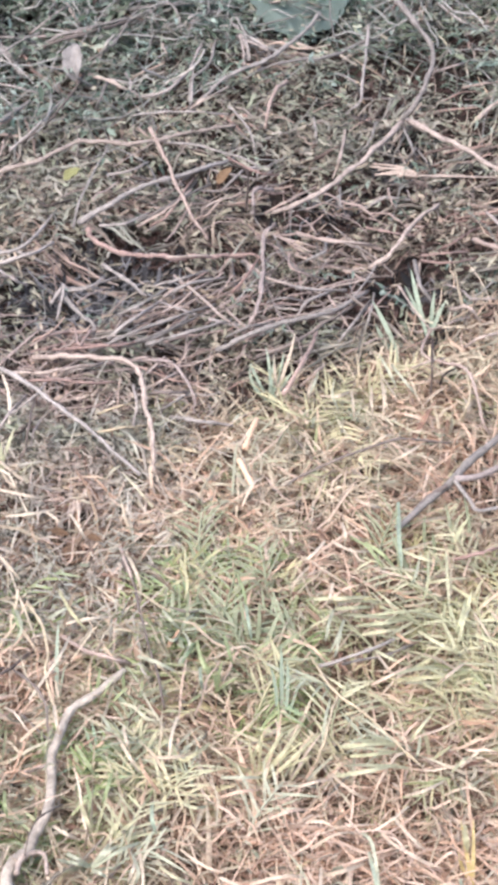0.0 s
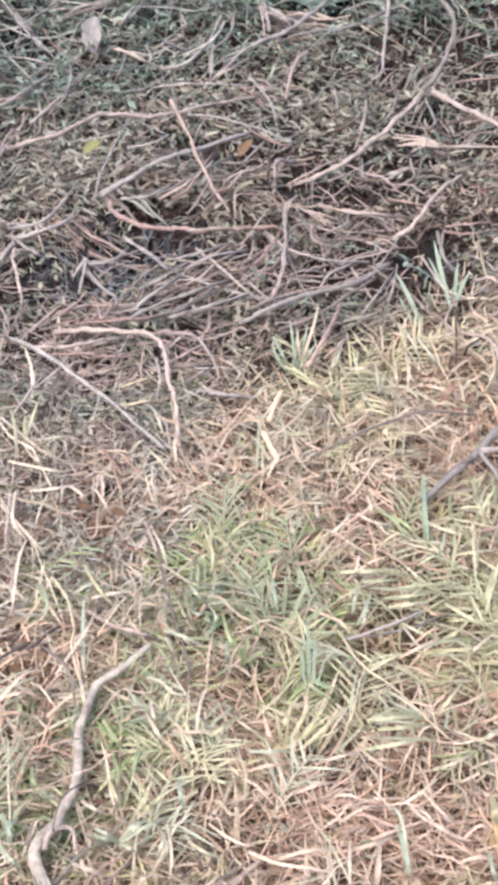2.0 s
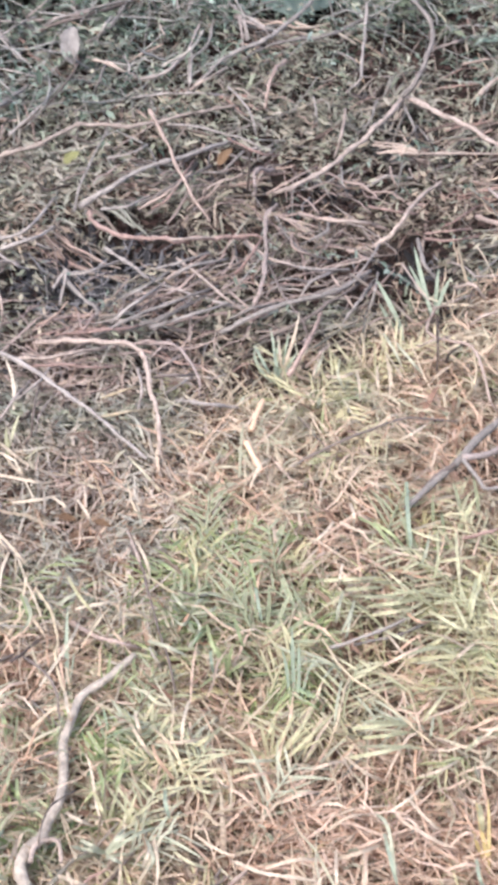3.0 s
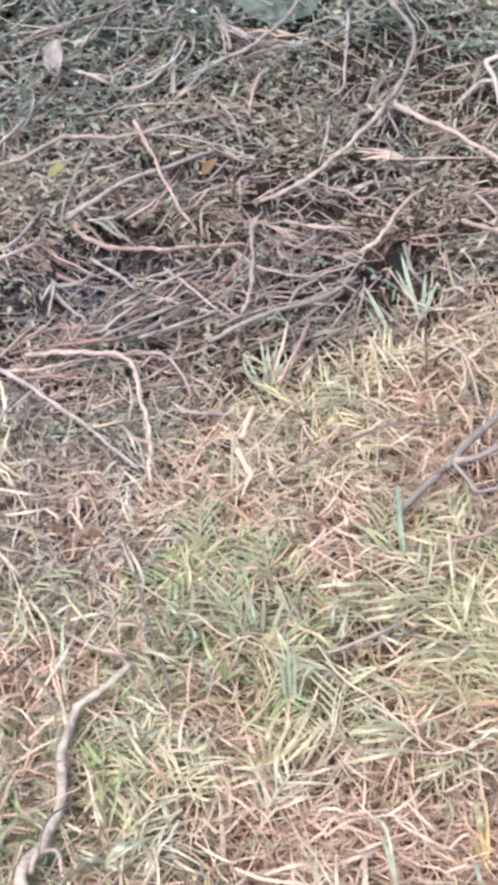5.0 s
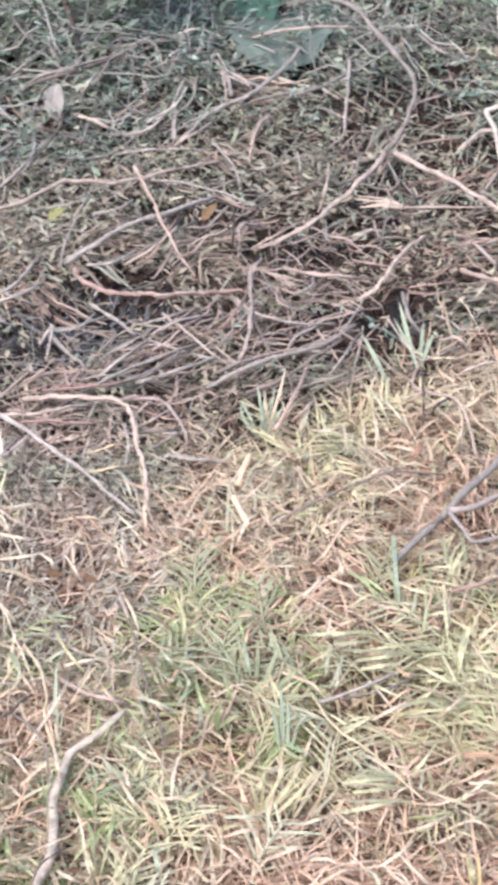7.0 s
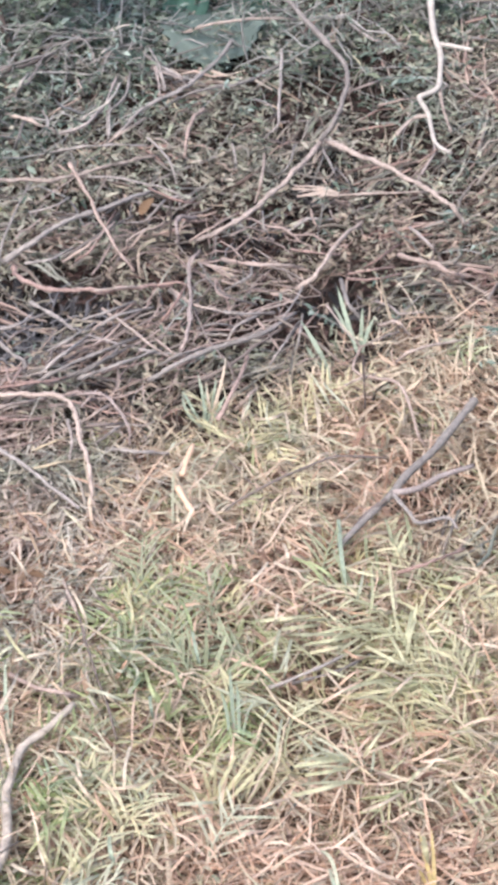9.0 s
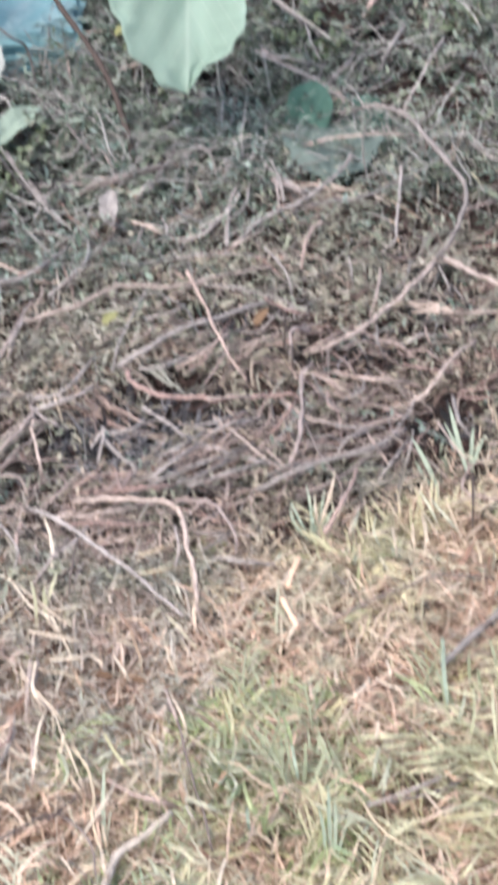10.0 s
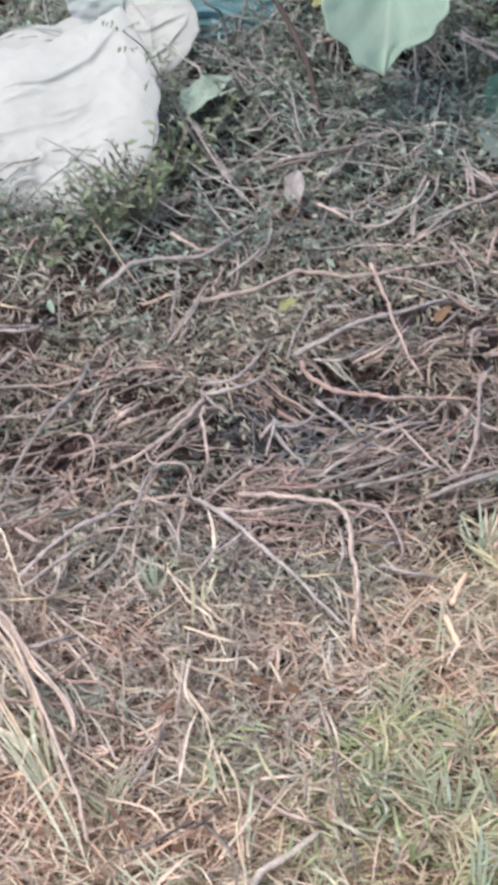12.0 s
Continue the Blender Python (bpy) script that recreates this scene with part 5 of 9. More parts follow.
forked_branch(-0.138, 1.386, "stout pale grey branch rising out of the grass", (
    ("limb", BARK_BLOTCHED, 0.0056, 0.0030, [(-0.148, 1.240, 0.040), (-0.155, 1.261, 0.040), (-0.164, 1.287, 0.040), (-0.161, 1.305, 0.041), (-0.150, 1.320, 0.041), (-0.145, 1.338, 0.041), (-0.137, 1.366, 0.040), (-0.136, 1.398, 0.040), (-0.138, 1.427, 0.040), (-0.133, 1.453, 0.040), (-0.126, 1.483, 0.040), (-0.107, 1.502, 0.040), (-0.083, 1.530, 0.041)]),
    ("side_twig", BARK_PALE, 0.0024, 0.0016, [(-0.156, 1.290, 0.046), (-0.154, 1.305, 0.046), (-0.145, 1.313, 0.046), (-0.136, 1.311, 0.046), (-0.133, 1.294, 0.042)]),
    ("side_twig", BARK_GREY, 0.0016, 0.0010, [(-0.133, 1.426, 0.035), (-0.147, 1.423, 0.033), (-0.161, 1.420, 0.030)])))

thing = empty("frayed_stick", 0.195, 2.357, "stick end frayed into pale fibres on the brush", "stick")
for x, y, h, r in ((0.166, 2.365, 0.052, 0.0014), (0.172, 2.361, 0.046, 0.0018), (0.163, 2.356, 0.054, 0.0017), (0.175, 2.351, 0.048, 0.0018), (0.168, 2.346, 0.05, 0.0015), (0.184, 2.342, 0.044, 0.0015)):
    start = (0.216, 2.352 + (y - 2.354) * 0.3, 0.045)
    attach("strand", rod(on_ground([start, (0.198, 2.355 + (y - 2.354) * 0.75, 0.049), (x, y, h)]), r, r * 0.6, 6, 4, 0.2), FRAY, thing)

for pts in ([(0.032, 1.868, 0.059), (0.026, 1.850, 0.057), (0.020, 1.826, 0.055)], [(0.015, 1.807, 0.055), (0.022, 1.786, 0.052), (0.029, 1.766, 0.050)]):
    chip = new("wood_splinter", mesh_of("wood_splinter", *rod(on_ground(pts), 0.0031, 0.0026, 7, rough=0.15), CHIP))
    tagged(chip, "bright cream split wood splinter on dry grass", "splinter", "bright splinters")


def twig(name, mat, r, pts, label):
    """A fallen twig through a few places, with knots and a slight taper."""
    line = smooth_line(on_ground(pts), 3)
    line[1:-1] += rng.normal(0, r * 0.20, line[1:-1].shape)
    r = r * 0.87
    verts, quads = rod(line, r, r * 0.72, 7, 3, 0.19)
    verts = verts + rng.normal(0, r * 0.06, verts.shape)
    ob = new(name, mesh_of(name, verts, quads, mat))
    return tagged(ob, label, "twig", "fallen twigs")


twig("twig", BARK_PALE, 0.0033, [(-0.192, 2.001, 0.039), (-0.162, 1.991, 0.049), (-0.134, 1.983, 0.056), (-0.106, 1.977, 0.059), (-0.091, 1.966, 0.060), (-0.082, 1.948, 0.060), (-0.077, 1.917, 0.060), (-0.076, 1.898, 0.058), (-0.069, 1.872, 0.055), (-0.067, 1.840, 0.048), (-0.065, 1.822, 0.038)], "pale grey twig bent at an elbow, lying on the brush")
twig("twig", BARK_GREY, 0.0027, [(-0.242, 1.987, 0.042), (-0.210, 1.952, 0.058), (-0.180, 1.918, 0.064), (-0.157, 1.891, 0.065), (-0.128, 1.859, 0.064), (-0.106, 1.836, 0.057), (-0.079, 1.815, 0.041)], "long straight grey twig across the brush")
twig("twig", BARK_PALE, 0.0023, [(-0.213, 1.979, 0.036), (-0.177, 1.959, 0.054), (-0.144, 1.969, 0.054), (-0.112, 2.002, 0.036)], "pinkish dry twig lying flat on the brush")
twig("twig", BARK_GREY, 0.0022, [(-0.093, 2.005, 0.036), (-0.070, 1.987, 0.051), (-0.050, 1.974, 0.055), (-0.038, 1.950, 0.054), (-0.030, 1.927, 0.050), (-0.029, 1.918, 0.035)], "grey twig curving down into the grass")
twig("twig", BARK_GREY, 0.0025, [(-0.052, 1.918, 0.032), (-0.022, 1.885, 0.049), (0.008, 1.899, 0.032)], "short grey stick in the brush")
twig("stick", BARK_PALE, 0.0025, [(-0.082, 2.303, 0.118), (-0.066, 2.282, 0.098), (-0.051, 2.254, 0.078), (-0.035, 2.231, 0.058), (-0.018, 2.221, 0.038)], "thin straight pale stick leaning up from the brush")
twig("twig", BARK_PALE, 0.0018, [(-0.053, 2.150, 0.039), (-0.028, 2.091, 0.059), (-0.005, 2.056, 0.059), (0.019, 2.057, 0.038)], "thin straight pale twig lying on the brush")
twig("branch", BARK_PALE, 0.0032, [(-0.274, 2.330, 0.039), (-0.242, 2.326, 0.051), (-0.205, 2.336, 0.057), (-0.171, 2.362, 0.060), (-0.140, 2.370, 0.060), (-0.105, 2.365, 0.060), (-0.069, 2.384, 0.057), (-0.024, 2.416, 0.051), (0.011, 2.447, 0.039)], "long wavy pale pink twig on the brush")
twig("twig", BARK_GREY, 0.0016, [(-0.069, 2.405, 0.039), (-0.037, 2.373, 0.057), (0.001, 2.355, 0.060), (0.033, 2.344, 0.057), (0.036, 2.340, 0.039)], "thin bowed twig lying on the brush")
twig("branch", BARK_GREY, 0.0037, [(-0.158, 2.231, 0.042), (-0.126, 2.240, 0.060), (-0.096, 2.266, 0.065), (-0.061, 2.290, 0.065), (-0.024, 2.322, 0.060), (0.009, 2.373, 0.042)], "thick grey-pink branch lying across the brush")
twig("twig", BARK_GREY, 0.0022, [(-0.096, 2.248, 0.036), (-0.072, 2.242, 0.054), (-0.042, 2.277, 0.054), (-0.016, 2.329, 0.036)], "grey twig half buried in the brush")
twig("branch", BARK_RED, 0.0033, [(-0.147, 2.224, 0.039), (-0.139, 2.184, 0.054), (-0.117, 2.159, 0.059), (-0.088, 2.151, 0.060), (-0.053, 2.153, 0.059), (-0.011, 2.167, 0.054), (0.022, 2.194, 0.039)], "reddish bent branch lying on the brush")
twig("twig", BARK_GREY, 0.0030, [(0.026, 2.064, 0.041), (0.034, 2.070, 0.059), (0.039, 2.104, 0.065), (0.041, 2.157, 0.065), (0.042, 2.202, 0.060), (0.055, 2.254, 0.042)], "curved grey twig on top of the brush")
twig("twig", BARK_GREY, 0.0021, [(0.018, 2.188, 0.036), (0.036, 2.139, 0.053), (0.066, 2.120, 0.054), (0.094, 2.112, 0.052), (0.128, 2.137, 0.035)], "thin grey twig in the brush tangle")
twig("twig", BARK_GREY, 0.0018, [(0.056, 2.223, 0.036), (0.070, 2.159, 0.054), (0.084, 2.143, 0.053), (0.111, 2.155, 0.035)], "thin grey twig in the brush tangle")
twig("twig", BARK_PALE, 0.0021, [(0.078, 2.244, 0.039), (0.097, 2.203, 0.059), (0.133, 2.196, 0.058), (0.172, 2.210, 0.038)], "thin pale twig on the brush")
twig("twig", BARK_GREY, 0.0021, [(0.112, 2.236, 0.039), (0.106, 2.179, 0.058), (0.090, 2.162, 0.058), (0.078, 2.182, 0.039)], "small hooked grey twig")
twig("branch", BARK_GREY, 0.0032, [(-0.008, 2.018, 0.041), (0.023, 2.017, 0.059), (0.058, 2.031, 0.064), (0.091, 2.041, 0.064), (0.121, 2.066, 0.059), (0.149, 2.123, 0.041)], "grey branch lying slantwise over the brush")
twig("branch", BARK_DARK, 0.0026, [(0.032, 2.009, 0.038), (0.063, 2.000, 0.056), (0.091, 2.025, 0.059), (0.121, 2.060, 0.056), (0.149, 2.116, 0.038)], "dark grey branch beside a lighter one")
twig("twig", BARK_PALE, 0.0031, [(0.154, 2.169, 0.041), (0.179, 2.171, 0.061), (0.196, 2.205, 0.064), (0.211, 2.238, 0.061), (0.236, 2.294, 0.042)], "pale forked stick lying on the brush")
twig("branch", BARK_GREY, 0.0034, [(0.115, 2.681, 0.046), (0.099, 2.616, 0.064), (0.063, 2.556, 0.070), (0.042, 2.531, 0.071), (0.008, 2.508, 0.069), (-0.018, 2.476, 0.063), (-0.045, 2.459, 0.045)], "long bowed grey branch over green litter")
twig("twig", BARK_GREY, 0.0027, [(0.176, 2.633, 0.043), (0.121, 2.559, 0.063), (0.082, 2.545, 0.066), (0.048, 2.533, 0.063), (0.021, 2.540, 0.042)], "long thin grey twig over the brush")
twig("branch", BARK_GREY, 0.0042, [(0.103, 2.769, 0.052), (0.127, 2.753, 0.067), (0.148, 2.741, 0.076), (0.182, 2.711, 0.080), (0.203, 2.662, 0.082), (0.241, 2.567, 0.081), (0.241, 2.523, 0.080), (0.230, 2.483, 0.076), (0.216, 2.457, 0.067), (0.204, 2.454, 0.052)], "arching grey branch bent like a hoop")
twig("branch", BARK_PALE, 0.0038, [(0.205, 2.466, 0.043), (0.191, 2.418, 0.059), (0.166, 2.369, 0.064), (0.132, 2.321, 0.065), (0.106, 2.287, 0.064), (0.075, 2.266, 0.058), (0.050, 2.272, 0.042)], "grey branch with a pale split end")
twig("branch", BARK_PALE, 0.0038, [(0.211, 2.464, 0.046), (0.239, 2.407, 0.063), (0.266, 2.369, 0.069), (0.298, 2.315, 0.070), (0.319, 2.280, 0.069), (0.332, 2.263, 0.063), (0.344, 2.257, 0.045)], "bare pale stick lying over dark brush")
twig("twig", BARK_PALE, 0.0016, [(0.212, 2.357, 0.042), (0.249, 2.315, 0.064), (0.291, 2.307, 0.064), (0.353, 2.326, 0.042)], "thin straight dry stalk")
twig("twig", BARK_GREY, 0.0024, [(0.174, 2.659, 0.043), (0.165, 2.556, 0.063), (0.160, 2.507, 0.066), (0.156, 2.471, 0.063), (0.141, 2.476, 0.043)], "thin upright grey twig in the brush")
twig("twig", BARK_GREY, 0.0020, [(0.134, 2.561, 0.040), (0.150, 2.516, 0.061), (0.159, 2.524, 0.040)], "small curved twig lying in the brush")
twig("twig", BARK_GREY, 0.0024, [(0.013, 2.676, 0.036), (0.020, 2.602, 0.055), (0.022, 2.581, 0.036)], "short grey twig lying in the brush")
twig("twig", BARK_GREY, 0.0021, [(0.011, 2.652, 0.036), (0.043, 2.588, 0.056), (0.058, 2.592, 0.037)], "short grey twig lying in the brush")
twig("twig", BARK_PALE, 0.0026, [(0.072, 2.537, 0.043), (0.057, 2.477, 0.065), (0.050, 2.441, 0.065), (0.046, 2.438, 0.043)], "short twig with a pale broken end")
twig("twig", BARK_PALE, 0.0023, [(0.138, 2.445, 0.043), (0.130, 2.360, 0.065), (0.121, 2.348, 0.042)], "short pale twig standing in the brush")
twig("twig", BARK_GREY, 0.0028, [(-0.299, 2.660, 0.037), (-0.265, 2.577, 0.056), (-0.241, 2.568, 0.037)], "grey twig at the edge of the green weeds")
twig("branch", BARK_DARK, 0.0031, [(-0.238, 2.605, 0.037), (-0.194, 2.609, 0.055), (-0.154, 2.636, 0.054), (-0.117, 2.690, 0.037)], "dark twig in the green weeds")
twig("twig", BARK_GREY, 0.0024, [(-0.158, 2.592, 0.036), (-0.136, 2.608, 0.055), (-0.120, 2.678, 0.037)], "short grey twig among the weeds")
twig("twig", BARK_PALE, 0.0027, [(-0.164, 2.560, 0.039), (-0.129, 2.501, 0.060), (-0.102, 2.510, 0.039)], "pale crooked twig on the brush")
twig("twig", BARK_GREY, 0.0023, [(-0.138, 2.552, 0.039), (-0.144, 2.468, 0.060), (-0.150, 2.477, 0.039)], "short grey twig on the brush")
twig("twig", BARK_GREY, 0.0027, [(-0.100, 2.507, 0.039), (-0.070, 2.484, 0.059), (-0.045, 2.530, 0.059), (-0.027, 2.636, 0.039)], "curved grey twig on the brush")
twig("twig", BARK_GREY, 0.0017, [(-0.038, 2.578, 0.042), (-0.039, 2.459, 0.065), (-0.043, 2.468, 0.042)], "thin upright twig lying in the brush")
twig("twig", BARK_PALE, 0.0033, [(-0.282, 2.437, 0.036), (-0.255, 2.419, 0.055), (-0.233, 2.482, 0.036)], "pale pink stick end in the brush")
twig("twig", BARK_PALE, 0.0030, [(-0.261, 2.427, 0.036), (-0.232, 2.421, 0.036)], "short pale broken stick")
twig("twig", BARK_DARK, 0.0020, [(-0.241, 2.392, 0.039), (-0.209, 2.400, 0.059), (-0.180, 2.470, 0.059), (-0.168, 2.560, 0.039)], "thin dark twig across the brush")
twig("twig", BARK_GREY, 0.0024, [(-0.251, 2.180, 0.036), (-0.218, 2.162, 0.054), (-0.199, 2.189, 0.054), (-0.187, 2.258, 0.036)], "curved twig in the brush")
twig("twig", BARK_GREY, 0.0027, [(-0.246, 2.162, 0.036), (-0.206, 2.151, 0.055), (-0.183, 2.203, 0.036)], "curved grey twig in the brush")
twig("twig", BARK_GREY, 0.0018, [(-0.248, 2.167, 0.036), (-0.221, 2.110, 0.055), (-0.206, 2.126, 0.036)], "thin twig in the brush")
twig("branch", BARK_PALE, 0.0029, [(-0.243, 2.139, 0.045), (-0.258, 2.068, 0.067), (-0.281, 2.026, 0.070), (-0.301, 2.007, 0.067), (-0.322, 2.021, 0.045)], "pale orange stick lying over the brush")
twig("twig", BARK_PALE, 0.0023, [(-0.217, 2.123, 0.045), (-0.232, 2.098, 0.065), (-0.239, 2.085, 0.070), (-0.233, 2.052, 0.070), (-0.226, 2.023, 0.065), (-0.227, 2.027, 0.045)], "short crooked tan twig hanging over the brush")
twig("twig", BARK_GREY, 0.0029, [(-0.172, 2.128, 0.027), (-0.149, 2.075, 0.040), (-0.133, 2.054, 0.040), (-0.137, 2.040, 0.027)], "grey twig lying in the ashy hollow")
twig("twig", BARK_GREY, 0.0027, [(-0.129, 2.178, 0.027), (-0.100, 2.132, 0.040), (-0.082, 2.127, 0.027)], "grey twig in the ashy hollow")
twig("twig", BARK_GREY, 0.0020, [(-0.181, 2.107, 0.027), (-0.167, 2.120, 0.040), (-0.173, 2.079, 0.027)], "thin ashen twig in the hollow")
twig("twig", BARK_GREY, 0.0021, [(-0.165, 2.130, 0.027), (-0.135, 2.124, 0.040), (-0.108, 2.162, 0.027)], "thin ashen twig in the hollow")
twig("twig", BARK_GREY, 0.0023, [(-0.136, 2.017, 0.036), (-0.107, 2.017, 0.053), (-0.080, 2.034, 0.055), (-0.046, 2.059, 0.053), (-0.010, 2.107, 0.036)], "grey twig lying with the brush")
twig("twig", BARK_GREY, 0.0023, [(-0.119, 2.038, 0.036), (-0.091, 2.052, 0.055), (-0.063, 2.112, 0.036)], "grey twig lying with the brush")
twig("twig", BARK_GREY, 0.0020, [(-0.108, 2.028, 0.036), (-0.068, 2.020, 0.055), (-0.022, 2.091, 0.036)], "grey twig lying with the brush")
twig("twig", BARK_RED, 0.0017, [(-0.165, 2.032, 0.033), (-0.129, 2.010, 0.050), (-0.098, 2.037, 0.033)], "thin reddish twig lying with the brush")
twig("twig", BARK_GREY, 0.0023, [(-0.080, 2.032, 0.036), (-0.034, 2.031, 0.055), (0.007, 2.080, 0.036)], "grey twig lying with the brush")
twig("twig", BARK_GREY, 0.0021, [(-0.064, 2.114, 0.036), (-0.035, 2.114, 0.055), (0.001, 2.157, 0.036)], "grey twig lying with the brush")
twig("twig", BARK_GREY, 0.0021, [(0.071, 2.075, 0.035), (0.088, 2.088, 0.054), (0.119, 2.138, 0.035)], "grey twig lying with the brush")
twig("twig", BARK_GREY, 0.0018, [(0.094, 2.090, 0.035), (0.128, 2.086, 0.053), (0.154, 2.140, 0.053), (0.170, 2.203, 0.035)], "thin grey twig lying with the brush")
twig("twig", BARK_DARK, 0.0016, [(0.058, 1.786, 0.038), (0.093, 1.790, 0.056), (0.131, 1.809, 0.059), (0.169, 1.830, 0.056), (0.216, 1.850, 0.038)], "thin dark bowed twig over the dry grass")
twig("twig", BARK_DARK, 0.0013, [(0.065, 1.871, 0.035), (0.087, 1.823, 0.035)], "short dark twig in the dry grass")
twig("twig", BARK_PALE, 0.0020, [(0.211, 2.047, 0.038), (0.197, 1.985, 0.051), (0.212, 1.958, 0.057), (0.233, 1.946, 0.059), (0.240, 1.934, 0.059), (0.245, 1.899, 0.058), (0.247, 1.871, 0.052), (0.255, 1.867, 0.039)], "crooked pale twig lying on the grass")
twig("twig", BARK_PALE, 0.0023, [(0.233, 2.084, 0.038), (0.248, 2.053, 0.059), (0.262, 2.058, 0.038)], "small bowed pale twig")
twig("twig", BARK_PALE, 0.0020, [(0.244, 2.017, 0.035), (0.263, 2.009, 0.054), (0.316, 2.048, 0.036)], "curved pale twig on the grass")
twig("twig", BARK_RED, 0.0021, [(0.205, 1.686, 0.036), (0.224, 1.673, 0.054), (0.246, 1.685, 0.054), (0.273, 1.721, 0.036)], "reddish stick lying in the grass")
twig("twig", BARK_PALE, 0.0024, [(-0.141, 1.596, 0.032), (-0.115, 1.551, 0.048), (-0.092, 1.537, 0.048), (-0.079, 1.550, 0.032)], "pale peeled stick at a branch end")
twig("twig", BARK_DARK, 0.0009, [(-0.125, 1.368, 0.044), (-0.140, 1.329, 0.068), (-0.147, 1.308, 0.068), (-0.151, 1.308, 0.044)], "thin dark curled stem beside a branch")
twig("twig", STALK, 0.0017, [(-0.174, 1.644, 0.035), (-0.156, 1.587, 0.052), (-0.148, 1.545, 0.054), (-0.148, 1.517, 0.052), (-0.136, 1.482, 0.035)], "tan dry stalk standing in the grass")
twig("twig", BARK_PALE, 0.0018, [(-0.094, 1.716, 0.035), (-0.083, 1.654, 0.054), (-0.074, 1.635, 0.035)], "short pale stalk in the grass")
twig("twig", BARK_DARK, 0.0015, [(-0.091, 1.692, 0.035), (-0.080, 1.641, 0.052), (-0.069, 1.580, 0.054), (-0.055, 1.515, 0.052), (-0.048, 1.488, 0.035)], "thin grey stalk in the grass")
twig("twig", BARK_DARK, 0.0017, [(-0.210, 1.524, 0.035), (-0.185, 1.523, 0.054), (-0.164, 1.572, 0.035)], "dark twig lying in the grass")
twig("twig", BARK_DARK, 0.0014, [(-0.180, 1.551, 0.035), (-0.155, 1.501, 0.053), (-0.144, 1.470, 0.053), (-0.142, 1.445, 0.035)], "dark bowed twig in the grass")
twig("twig", BARK_GREY, 0.0012, [(-0.168, 1.492, 0.032), (-0.144, 1.459, 0.032)], "thin grey twig in the grass")
twig("twig", BARK_PALE, 0.0023, [(-0.214, 1.774, 0.033), (-0.212, 1.709, 0.049), (-0.194, 1.697, 0.032)], "short pale stalk standing in the grass")
twig("twig", BARK_GREY, 0.0019, [(0.082, 1.543, 0.033), (0.123, 1.546, 0.050), (0.168, 1.596, 0.033)], "grey stick lying under the grass")
twig("twig", BARK_GREY, 0.0017, [(0.102, 1.547, 0.033), (0.142, 1.544, 0.050), (0.172, 1.583, 0.033)], "grey stick lying under the grass")
twig("twig", STALK, 0.0014, [(0.075, 1.544, 0.042), (0.092, 1.482, 0.064), (0.118, 1.455, 0.064), (0.164, 1.422, 0.041)], "yellowish grass stalk lying over the turf")
twig("twig", STALK, 0.0014, [(0.097, 1.504, 0.039), (0.088, 1.458, 0.059), (0.082, 1.427, 0.059), (0.074, 1.422, 0.039)], "yellowish bent grass stalk")
twig("twig", BARK_PALE, 0.0036, [(0.268, 2.217, 0.041), (0.292, 2.158, 0.063), (0.312, 2.132, 0.064), (0.330, 2.155, 0.042)], "stout pale stick end in the grass")
twig("twig", BARK_GREY, 0.0025, [(0.287, 2.277, 0.038), (0.308, 2.224, 0.038)], "grey twig in the brush")
twig("twig", BARK_GREY, 0.0021, [(0.262, 2.717, 0.041), (0.282, 2.651, 0.061), (0.313, 2.663, 0.040)], "thin twig in the brush")
twig("twig", BARK_PALE, 0.0017, [(0.280, 2.540, 0.040), (0.302, 2.514, 0.061), (0.328, 2.550, 0.040)], "thin pale twig lying in the brush")
twig("twig", BARK_GREY, 0.0026, [(-0.371, 2.205, 0.042), (-0.376, 2.128, 0.060), (-0.386, 2.096, 0.065), (-0.402, 2.049, 0.065), (-0.415, 2.000, 0.060), (-0.426, 1.967, 0.042)], "grey crooked branch over the brush")
twig("twig", BARK_GREY, 0.0021, [(-0.374, 2.153, 0.039), (-0.390, 2.102, 0.059), (-0.417, 2.088, 0.059), (-0.447, 2.110, 0.039)], "short grey side twig")
twig("branch", BARK_PALE, 0.0035, [(-0.453, 2.216, 0.046), (-0.455, 2.180, 0.062), (-0.469, 2.142, 0.068), (-0.470, 2.114, 0.070), (-0.463, 2.071, 0.070), (-0.453, 2.027, 0.068), (-0.439, 1.990, 0.061), (-0.428, 1.979, 0.045)], "stout pale grey crooked branch in the brush")
twig("twig", BARK_GREY, 0.0018, [(-0.481, 2.150, 0.040), (-0.478, 2.067, 0.060), (-0.493, 2.050, 0.039)], "thin grey twig in the brush")
twig("twig", BARK_GREY, 0.0017, [(-0.489, 1.992, 0.039), (-0.452, 1.984, 0.059), (-0.401, 1.987, 0.059), (-0.368, 2.008, 0.039)], "thin grey twig in the brush")
twig("twig", BARK_PALE, 0.0020, [(-0.374, 2.078, 0.042), (-0.353, 2.050, 0.064), (-0.339, 2.025, 0.064), (-0.343, 2.021, 0.042)], "small hooked pale twig")
twig("branch", BARK_GREY, 0.0033, [(-0.387, 1.858, 0.042), (-0.362, 1.878, 0.062), (-0.338, 1.904, 0.065), (-0.314, 1.929, 0.062), (-0.301, 1.970, 0.042)], "stout grey stick lying slantwise in the brush")
twig("twig", BARK_GREY, 0.0022, [(-0.383, 1.846, 0.039), (-0.344, 1.869, 0.060), (-0.322, 1.923, 0.039)], "grey twig beside a stouter stick")
twig("twig", BARK_PALE, 0.0027, [(-0.404, 1.934, 0.039), (-0.377, 1.889, 0.060), (-0.363, 1.906, 0.039)], "short pale stick lying in the brush")
